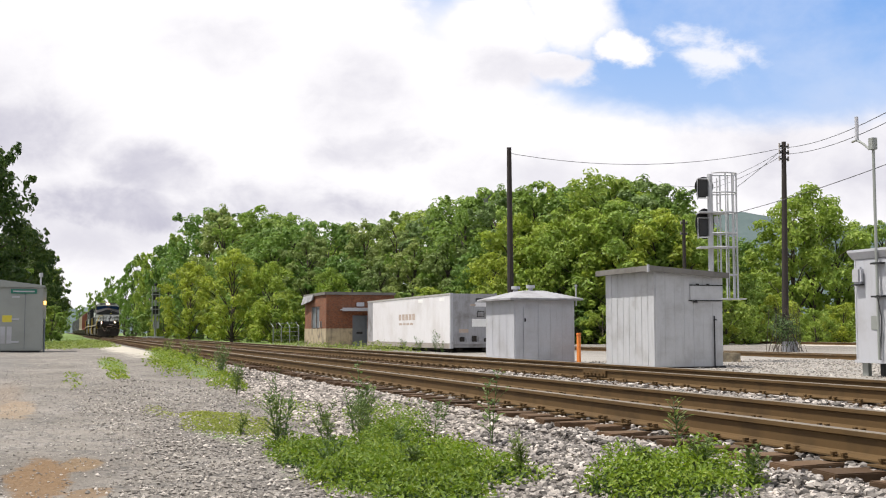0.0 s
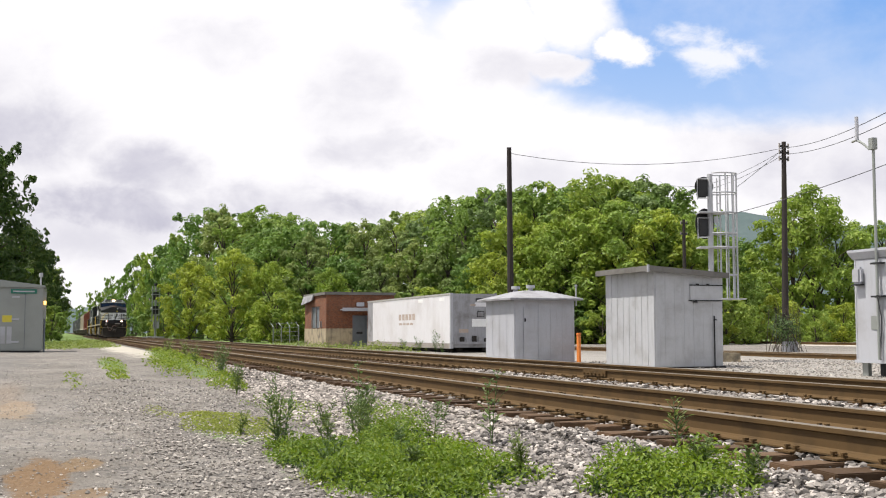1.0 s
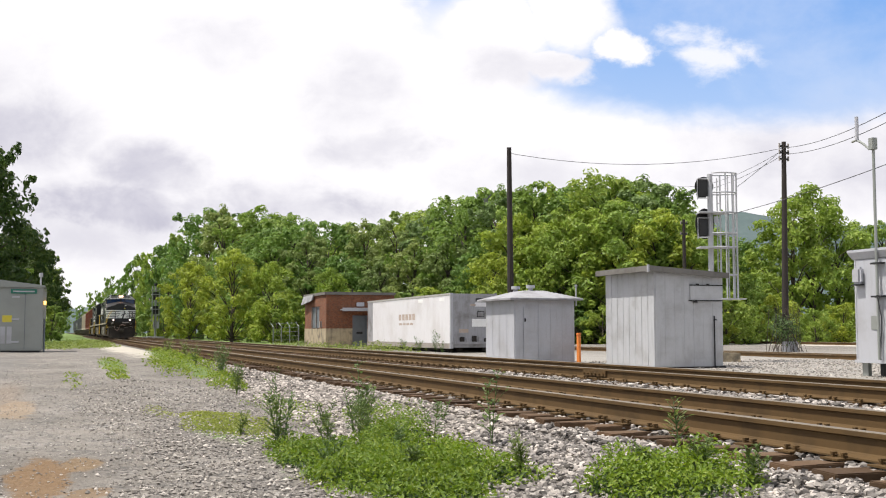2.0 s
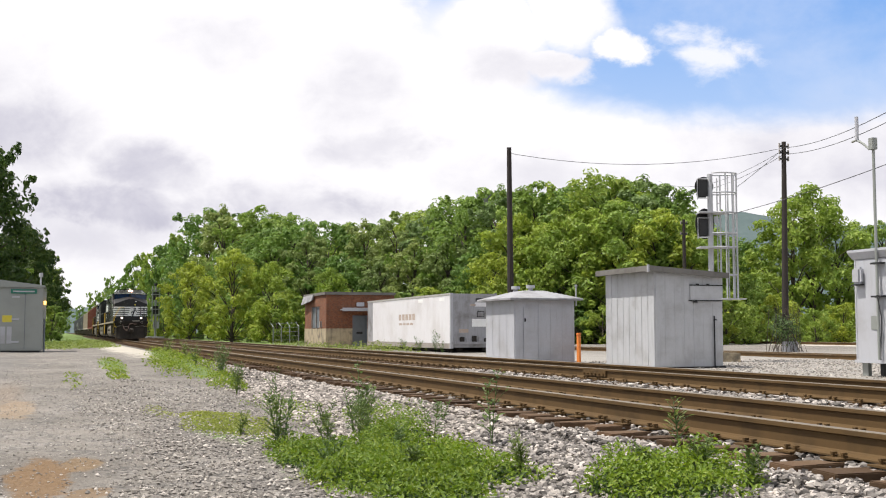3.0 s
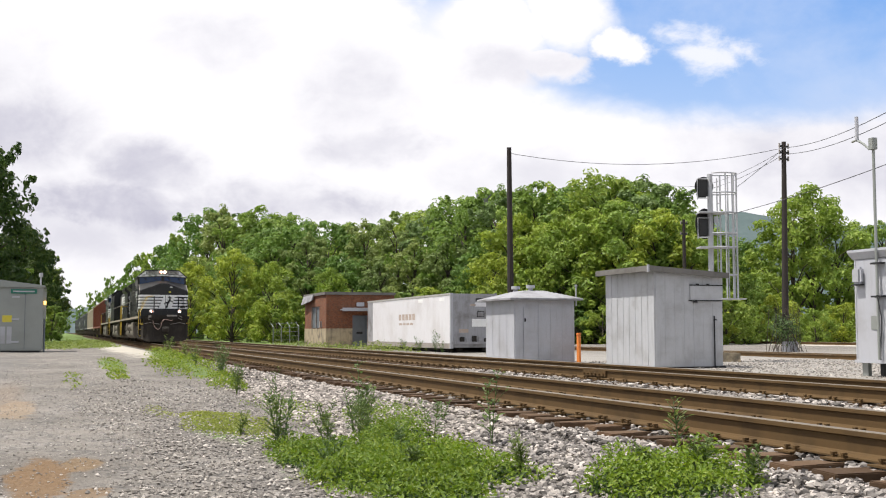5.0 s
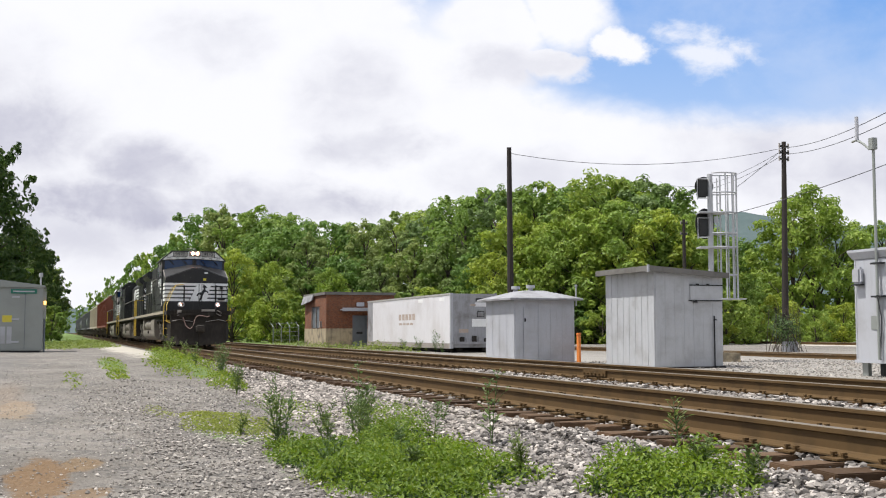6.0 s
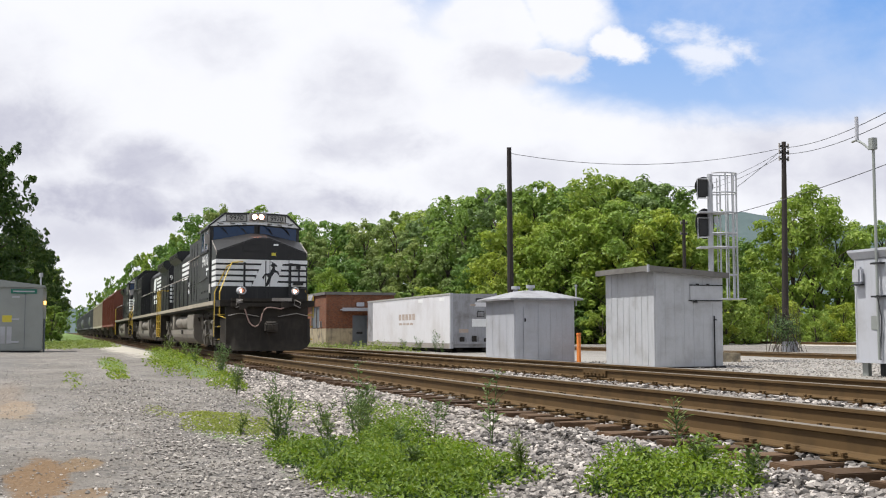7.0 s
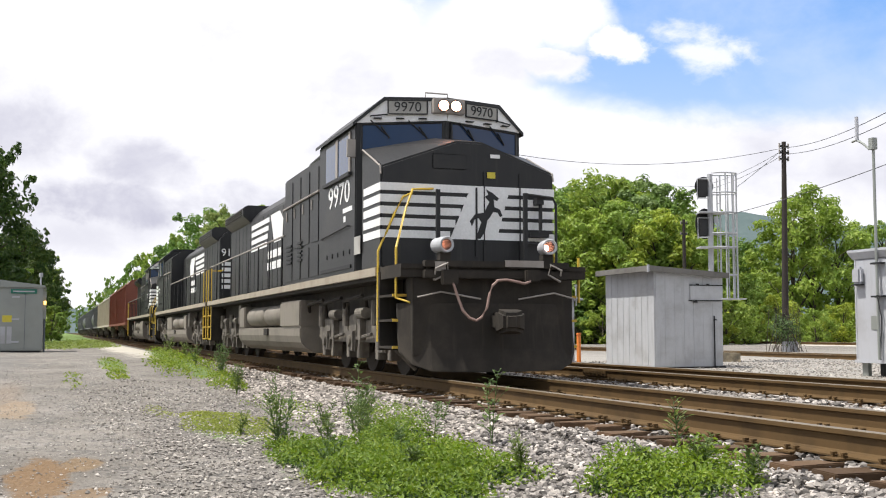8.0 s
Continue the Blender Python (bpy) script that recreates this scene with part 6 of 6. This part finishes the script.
        lettering("number", "9970", 0.235, 0.004, M_BLACK, nb, pose((b0 + b1) / 2, -0.080, 4.482, 90, 0, 0))
        bm = bmesh.new()
        for p, q in (((b0, 4.37), (b1, 4.37)), ((b1, 4.37), (b1, 4.60)), ((b1, 4.60), (b0, 4.60)), ((b0, 4.60), (b0, 4.37))):
            tube(bm, [(p[0], -0.075, p[1]), (q[0], -0.075, q[1])], 0.013, 5)
        part("board_frame", bm, M_BLACK, nb)
        for x in (0.42, 0.80, 1.18):
            half("sunshade", boxes((sx * x - 0.07, sx * x + 0.07, -0.10, -0.03, 4.285, 4.30)), M_BLACK, cab)
        half("grab_iron", tubes(([(sx * 1.02, -0.03, 4.36), (sx * 1.02, -0.07, 4.36), (sx * 1.30, -0.07, 4.33), (sx * 1.30, -0.03, 4.33)], 0.012), seg=5), M_BLACK, cab)
    hb = part("headlight_box", boxes((-0.27, 0.29, 1.87, 2.06, 4.38, 4.64)), M_LOCO_GREY, cab, "", 0.015)
    for x in (-0.10, 0.12):
        part("headlight_rim", tubes(([(x, 1.85, 4.51), (x, 1.88, 4.51)], 0.105), seg=20), M_BLACK, hb)
        lens = part("headlight", tubes(([(x, 1.842, 4.51), (x, 1.86, 4.51)], 0.088), seg=20), M_LAMP, hb, "lit headlight lens")
        part("bulb", tubes(([(x, 1.832, 4.51), (x, 1.845, 4.51)], 0.040), seg=12), M_DITCH, lens, "glaring lamp core")
    part("roof_rail", tubes(([(-0.35, 2.1, 4.66), (-0.35, 2.1, 4.76), (0.05, 2.1, 4.76), (0.05, 2.1, 4.66)], 0.014), seg=6), M_LOCO_GREY, cab)
    # ditch lights: a lamp deep in a dark-walled bowl, aimed across the track
    for x, aim in ((-0.80, 9), (0.85, -9)):
        dl = new("ditch_light", ditch_bowl())
        dl.parent, dl.matrix_basis = ob, pose(x, -0.30, 1.98, 0, 0, aim)
        tagged(dl, "round ditch light on the deck edge")
        part("lamp", tubes(([(0, 0.25, 0), (0, 0.27, 0)], 0.052), seg=16), M_DITCH, dl, "lit lamp in the bowl")
        part("light_bracket", boxes((x - 0.08, x + 0.08, -0.24, -0.10, 1.69, 1.87)), M_DARK, ob)
    # cab sides
    for sx in (-1, 1):
        def side(y0, y1, z0, z1, lo, hi):
            a, b = sorted((sx * lo, sx * hi))
            return boxes((a, b, y0, y1, z0, z1))
        part("side_window", side(2.75, 3.55, 3.45, 4.08, 1.495, 1.512), M_GLASS, cab, "sliding cab side window")
        part("side_window", side(3.7, 4.5, 3.45, 4.08, 1.495, 1.512), M_GLASS, cab, "sliding cab side window")
        part("window_frame", side(3.55, 3.7, 3.40, 4.12, 1.495, 1.525), M_LOCO_GREY, cab, "pale window post")
        part("window_frame", side(2.66, 2.75, 3.40, 4.12, 1.495, 1.525), M_LOCO_GREY, cab, "pale window post")
        part("arm_rest", side(2.6, 4.6, 3.36, 3.42, 1.495, 1.56), M_BLACK, cab)
        if sx < 0:
            part("mirror", side(2.28, 2.34, 3.62, 3.92, 1.52, 1.66), M_LOCO_GREY, cab, "grey rear-view mirror")
        lettering("side_number", "9970", 0.60, 0.004, M_WHITE, cab, pose(sx * 1.506, 3.5, 3.10, 90, 0, -90 if sx < 0 else 90) @ Matrix.Diagonal((1.35, 0.92, 1, 1)), "white road number")
        part("label_bar", side(2.55, 3.2, 2.76, 2.84, 1.5, 1.507), M_WHITE, cab, "small white lettering bar")
        part("label_bar", side(3.0, 3.15, 2.60, 2.70, 1.5, 1.507), M_WHITE, cab, "small white lettering bar")
        part("data_plate", side(2.0, 2.4, 1.98, 2.28, 1.5, 1.507), M_ROOF_GREY, cab, "pale grey data panel")
        part("grab_iron", tubes(([(sx * 1.5, 2.7, 2.50), (sx * 1.55, 2.7, 2.50), (sx * 1.55, 4.7, 2.42), (sx * 1.5, 4.7, 2.42)], 0.016), seg=6), M_BLACK, cab)
        for k in range(5):
            y = 2.7 + 0.42 * k
            part("latch", side(y, y + 0.06, 2.02, 2.10, 1.5, 1.515), M_BLACK, cab)
        part("lower_door", side(2.6, 4.9, 1.78, 1.84, 1.5, 1.525), M_BLACK, cab)
    # equipment cabin behind the cab, then the long hood and radiators
    bm = bmesh.new()
    prism(bm, [(-1.46, 1.69), (1.46, 1.69), (1.46, 4.02), (1.0, 4.36), (-1.0, 4.36), (-1.46, 4.02)], "y", 5.1, 8.75)
    aux = part("equipment_cabin", bm, M_LOCO, ob, "", 0.025)
    for sx in (-1, 1):
        for y in (5.3, 6.15, 7.0, 7.85):
            a, b = sorted((sx * 1.455, sx * 1.475))
            part("cabin_door", boxes((a, b, y, y + 0.68, 2.45, 3.9)), M_LOCO, aux, "", 0.006)
            part("cabin_door", boxes((a, b, y, y + 0.68, 1.78, 2.38)), M_LOCO, aux, "", 0.006)
            part("handle", boxes((min(a * 1.015, b * 1.015), max(a * 1.015, b * 1.015), y + 0.52, y + 0.58, 3.1, 3.3)), M_LOCO_GREY, aux)
        louvre(aux, sx * 1.48, 6.75, 7.2, 2.15, 2.6, 5, M_BLACK)
        louvre(aux, sx * 1.48, 7.85, 8.35, 2.15, 2.6, 5, M_BLACK)
    part("roof_pipe", tubes(([(-1.1, 5.2, 4.34), (-1.12, 6.4, 4.30), (-1.12, 7.6, 4.25)], 0.05)), M_LOCO, aux)
    part("exhaust_hood", boxes((-0.45, 0.45, 8.6, 10.4, 4.24, 4.48)), M_LOCO, ob, "", 0.06)
    part("horn", tubes(([(-0.5, 5.6, 4.40), (-0.5, 5.6, 4.62)], 0.03), ([(-0.5, 5.35, 4.62), (-0.5, 5.8, 4.62)], 0.06)), M_LOCO_GREY, ob)
    bm = bmesh.new()
    prism(bm, HOOD, "y", 8.75, 20.6)
    hood = part("long_hood", bm, M_LOCO, ob, "black long hood with access doors", 0.03)
    for sx in (-1, 1):
        a, b = sorted((sx * 0.925, sx * 0.945))
        for k in range(16):
            y = 8.85 + k * 0.71
            part("hood_door", boxes((a, b, y, y + 0.66, 1.85, 3.85)), M_LOCO, hood, "", 0.006)
        lo, hi = sorted((sx * 0.948, sx * 0.956))
        # emblem in plain shapes: bars and a slanted block
        for i in range(4):
            z = 2.98 + 0.21 * i
            part("emblem_bar", boxes((lo, hi, 13.9 - 0.12 * i, 16.4, z, z + 0.13)), M_WHITE, hood, "white emblem bar")
        bm = bmesh.new()
        prism(bm, [(11.7, 3.0), (12.8, 3.0), (13.35, 3.76), (12.05, 3.76), (11.6, 3.5)], "x", lo, hi)
        part("emblem_block", bm, M_WHITE, hood, "white emblem shape")
        for k, z in enumerate((2.62, 2.32)):
            for j in range(3):
                part("lettering_bar", boxes((lo, hi, 11.7 + j * 0.72 + 0.1 * k, 12.25 + j * 0.72 + 0.1 * k, z, z + 0.2)), M_WHITE, hood, "white lettering bar")
    bm = bmesh.new()
    prism(bm, [(-0.96, 3.88), (0.96, 3.88), (1.18, 4.06), (1.18, 4.30), (1.05, 4.38), (-1.05, 4.38), (-1.18, 4.30), (-1.18, 4.06)], "y", 16.6, 20.3)
    rad = part("radiator", bm, M_LOCO, ob, "overhanging radiator section", 0.02)
    louvre(rad, -1.185, 16.8, 20.1, 4.08, 4.28, 3, M_DARK)
    louvre(rad, 1.185, 16.8, 20.1, 4.08, 4.28, 3, M_DARK)
    # hood end: stripes broken by black bars
    hood_end = part("hood_end", boxes((-0.93, 0.93, 20.6, 20.72, 1.7, 3.9)), M_LOCO, ob, "", 0.02)
    for i in range(5):
        for j in range(3):
            x = -0.88 + j * 0.61
            part("stripe", boxes((x, x + 0.52, 20.722, 20.732, 2.2 + i * 0.20, 2.33 + i * 0.20)), M_WHITE, hood_end, "white painted stripe")
    lettering("end_number", "9970", 0.3, 0.004, M_WHITE, hood_end, pose(0, 20.735, 3.5, 90, 0, 180))
    # side handrails
    for sx in (-1, 1):
        part("handrail", tubes(([(sx * 1.48, 8.7, 2.82), (sx * 1.48, 14.0, 2.82), (sx * 1.48, 21.5, 2.82)], 0.022), seg=6), M_LOCO_GREY, ob, "grey walkway handrail")
        part("handrail", tubes(([(sx * 1.5, 5.1, 3.4), (sx * 1.5, 8.7, 3.38)], 0.022), seg=6), M_LOCO_GREY, ob, "grey walkway handrail")
        for k in range(9):
            y = 8.95 + k * 1.55
            part("handrail_post", tubes(([(sx * 1.49, y, 1.69), (sx * 1.48, y, 2.82)], 0.02), seg=6), M_BLACK, ob)
    # fuel tank and air reservoirs
    bm = bmesh.new()
    prism(bm, [(-1.46, 0.62), (-1.42, 0.48), (-1.32, 0.36), (-1.12, 0.26), (1.12, 0.26), (1.32, 0.36), (1.42, 0.48), (1.46, 0.62), (1.46, 0.80), (-1.46, 0.80)], "y", 7.0, 15.3)
    tank = part("fuel_tank", bm, M_TANK, ob, "dusty grey fuel tank", 0.03)
    part("tank_end", boxes((-1.46, 1.46, 7.05, 9.2, 0.80, 1.36)), M_TANK, tank, "", 0.03)
    part("tank_end", boxes((-1.46, 1.46, 14.3, 15.1, 0.80, 1.36)), M_TANK, tank, "", 0.03)
    part("tank_core", boxes((-0.9, 0.9, 9.2, 14.3, 0.8, 1.5)), M_DARK, tank)
    for sx in (-1, 1):
        for y0, y1 in ((9.3, 11.6), (11.85, 14.2)):
            bm = bmesh.new()
            n = 16
            rr = [[(sx * 1.18 + r * math.cos(2 * math.pi * j / n), y, 1.08 + r * math.sin(2 * math.pi * j / n)) for j in range(n)]
                  for y, r in ((y0, 0.08), (y0 + 0.05, 0.19), (y0 + 0.15, 0.255), (y1 - 0.15, 0.255), (y1 - 0.05, 0.19), (y1, 0.08))]
            loft(bm, rr)
            part("air_reservoir", bm, M_TANK, ob, "dusty air reservoir", smooth=True)
        part("filler", boxes((min(sx * 1.46, sx * 1.5), max(sx * 1.46, sx * 1.5), 10.6, 11.1, 0.62, 0.78)), M_DARK, tank)
        for k in range(4):
            # dark steel on these pipes stands in for the shade under the sill
            part("pipe", tubes(([(sx * 1.25, 1.3 + k * 1.5, 1.32), (sx * 1.3, 2.4 + k * 1.5, 1.25), (sx * 1.2, 2.7 + k * 1.5, 1.0)], 0.035), seg=6), M_DARK, ob)
        part("side_box", boxes((min(sx * 1.1, sx * 1.4), max(sx * 1.1, sx * 1.4), 15.35, 15.75, 0.9, 1.45)), M_TRUCK, ob, "", 0.02)
        for yc in (3.7, 17.9):
            truck_side(ob, sx, yc, 1.95, 3)
        part("sand_box", boxes((min(sx * 1.12, sx * 1.42), max(sx * 1.12, sx * 1.42), 0.95, 1.35, 0.75, 1.4)), M_TRUCK, ob, "", 0.03)
        part("sand_pipe", tubes(([(sx * 1.3, 1.2, 0.8), (sx * 1.1, 1.25, 0.4), (sx * 0.8, 1.2, 0.1)], 0.03), seg=6), M_TRUCK, ob)
    for yc in (3.7, 17.9):
        part("truck_bolster", boxes((-0.95, 0.95, yc - 2.3, yc + 2.3, 0.55, 1.0)), M_DARK, ob)
    add_wheels(ob, [yc + k * 1.95 for yc in (3.7, 17.9) for k in (-1, 0, 1)])
    return ob


def make_hopper(name, length, height, mat, label, ribs):
    """A covered hopper: ribbed sides, sloping end sheets, discharge chutes."""
    ob = thing(name, pose(TRACK, 90, 0), label, "freight car", "freight cars of the train")
    L = length
    bm = bmesh.new()
    prism(bm, [(-1.50, 1.35), (-1.55, 1.5), (-1.55, height - 0.45), (-1.2, height - 0.08), (-0.6, height), (0.6, height), (1.2, height - 0.08), (1.55, height - 0.45), (1.55, 1.5), (1.50, 1.35)], "y", 0.9, L - 0.9)
    body = part("body", bm, mat, ob, "", 0.02)
    for sx in (-1, 1):
        a, b = sorted((sx * 1.545, sx * 1.62))
        for k in range(ribs):
            y = 0.95 + (L - 1.9) * k / (ribs - 1)
            part("side_rib", boxes((a, b, y - 0.05, y + 0.05, 1.4, height - 0.42)), mat, body)
        part("top_chord", boxes((a, b, 0.9, L - 0.9, height - 0.52, height - 0.40)), mat, body)
        part("side_sill", boxes((a, b, 0.4, L - 0.4, 1.22, 1.40)), mat, ob)
        part("ladder", tubes(*[([(sx * 1.62, 0.6, z), (sx * 1.62, 1.0, z)], 0.016) for z in (1.5, 1.9, 2.3, 2.7, 3.1, 3.5)], *[([(sx * 1.62, y, 1.42), (sx * 1.62, y, 3.58)], 0.018) for y in (0.6, 1.0)], seg=5), mat, ob)
    for k in range(3):
        y = L * (0.27 + 0.23 * k)
        bm = bmesh.new()
        loft(bm, [[(-1.4, y - 1.5, 1.36), (1.4, y - 1.5, 1.36), (1.4, y + 1.5, 1.36), (-1.4, y + 1.5, 1.36)], [(-0.5, y - 0.4, 0.42), (0.5, y - 0.4, 0.42), (0.5, y + 0.4, 0.42), (-0.5, y + 0.4, 0.42)]])
        part("chute", bm, mat, ob)
    part("running_board", boxes((-0.35, 0.35, 0.5, L - 0.5, height + 0.08, height + 0.12)), M_LOCO_GREY, ob)
    part("end_platform", boxes((-1.5, 1.5, 0.1, 0.9, 1.2, 1.36)), mat, ob)
    part("end_platform", boxes((-1.5, 1.5, L - 0.9, L - 0.1, 1.2, 1.36)), mat, ob)
    part("coupler", boxes((-0.12, 0.12, -0.1, 0.2, 0.72, 0.98)), M_TRUCK, ob)
    part("coupler", boxes((-0.12, 0.12, L - 0.2, L + 0.1, 0.72, 0.98)), M_TRUCK, ob)
    for yc in (2.0, L - 2.0):
        for sx in (-1, 1):
            truck_side(ob, sx, yc, 1.75, 2)
        add_wheels(ob, [yc - 0.875, yc + 0.875])
    return ob


def make_tank_car():
    L = 17.0
    ob = thing("tank_car", pose(TRACK, 150, 0), "black cylindrical tank car with a top platform", "freight car", "freight cars of the train")
    n = 20
    bm = bmesh.new()
    loft(bm, [[(r * math.cos(2 * math.pi * j / n), y, 2.55 + r * math.sin(2 * math.pi * j / n)) for j in range(n)]
              for y, r in ((0.7, 0.4), (0.85, 1.0), (1.2, 1.4), (1.6, 1.5), (L - 1.6, 1.5), (L - 1.2, 1.4), (L - 0.85, 1.0), (L - 0.7, 0.4))])
    part("tank", bm, M_TANK_CAR, ob, smooth=True)
    part("dome", tubes(([(0, L / 2, 3.9), (0, L / 2, 4.4)], 0.5), seg=16), M_TANK_CAR, ob)
    part("platform", boxes((-1.0, 1.0, L / 2 - 1.2, L / 2 + 1.2, 4.02, 4.08)), M_LOCO_GREY, ob)
    part("underframe", boxes((-1.4, 1.4, 0.1, 3.4, 1.02, 1.2), (-1.4, 1.4, L - 3.4, L - 0.1, 1.02, 1.2), (-0.3, 0.3, 0.1, L - 0.1, 0.85, 1.1)), M_DARK, ob)
    for yc in (2.0, L - 2.0):
        for sx in (-1, 1):
            truck_side(ob, sx, yc, 1.75, 2)
        add_wheels(ob, [yc - 0.875, yc + 0.875])
    return ob


# the train, front to back: thing and distance behind the leading engine's reference point
consist = []
loco = make_loco()
consist.append((loco, 0.0, False))
second = copy_thing(loco, pose(TRACK, 60, 0, 0, 0, 180))
tagged(second, "black diesel locomotive running long hood first behind the leader")
consist.append((second, 44.0, True))
third = copy_thing(loco, pose(TRACK, 70, 0))
tagged(third, "third black diesel locomotive with dusty running gear")
consist.append((third, 45.9, False))
for ob in (second, third):
    for o in list(ob.children_recursive):
        if o.name.split(".")[0] in ("side_number", "number", "end_number"):
            bpy.data.objects.remove(o)
lettering("end_number", "916", 0.36, 0.004, M_WHITE, second, pose(0.62, 20.735, 3.45, 90, 0, 180), "white road number")
at = 68.0
brown = make_hopper("hopper_car", 14.6, 4.6, M_BROWN_CAR, "oxide-red ribbed hopper car coupled behind the engines", 12)
cream = make_hopper("hopper_car", 17.6, 4.55, M_CREAM_CAR, "dusty cream covered hopper car", 10)
grey = make_hopper("hopper_car", 17.6, 4.55, M_GREY_CAR, "grey covered hopper car", 10)
tanker = make_tank_car()
used = set()
for src, length in ((brown, 14.6), (brown, 14.6), (cream, 17.6), (cream, 17.6), (grey, 17.6), (tanker, 17.0), (grey, 17.6), (grey, 17.6), (tanker, 17.0), (tanker, 17.0), (grey, 17.6), (tanker, 17.0), (grey, 17.6), (tanker, 17.0)):
    car = copy_thing(src, pose(TRACK, at, 0)) if src in used else src
    used.add(src)
    consist.append((car, at, False))
    at += length + 0.3


# ---- what moves ----
def motions():
    # distance of the train's front along the track
    S = [(0.0, 156.0), (1.5, 130.6), (3.0, 105.1), (4.5, 79.5), (5.8, 56.6), (6.5, 44.1), (7.0, 34.85), (7.5, 25.2), (8.0, 15.62)]
    ts, ds = [t for t, _ in S], [s for _, s in S]
    for ob, back, turned in consist:
        walk(ob, [(t, pose(TRACK, s + back, 0, 0, 0, 180 if turned else 0)) for t, s in S])
    for ob, back, turned in consist:
        for w in ob.children:
            if w.name.startswith("wheelset"):
                rows = []
                for k in range(241):
                    t = k / 30
                    a = (ds[0] - float(np.interp(t, ts, ds))) / 0.53 * (-1 if turned else 1)
                    rows.append((t, pose(0, w.location.y if k == 0 else rows[0][1].translation.y, 0.53, math.degrees(a) % 360.0, 0, 0)))
                walk(w, rows)
    a = pose(*EYE, 0, 0, -math.degrees(TURN))
    walk(sky_backdrop, [(0.0, a), (8.0, a @ pose(0, 0, 0, 0.2, 0, 0.29))])


motions()
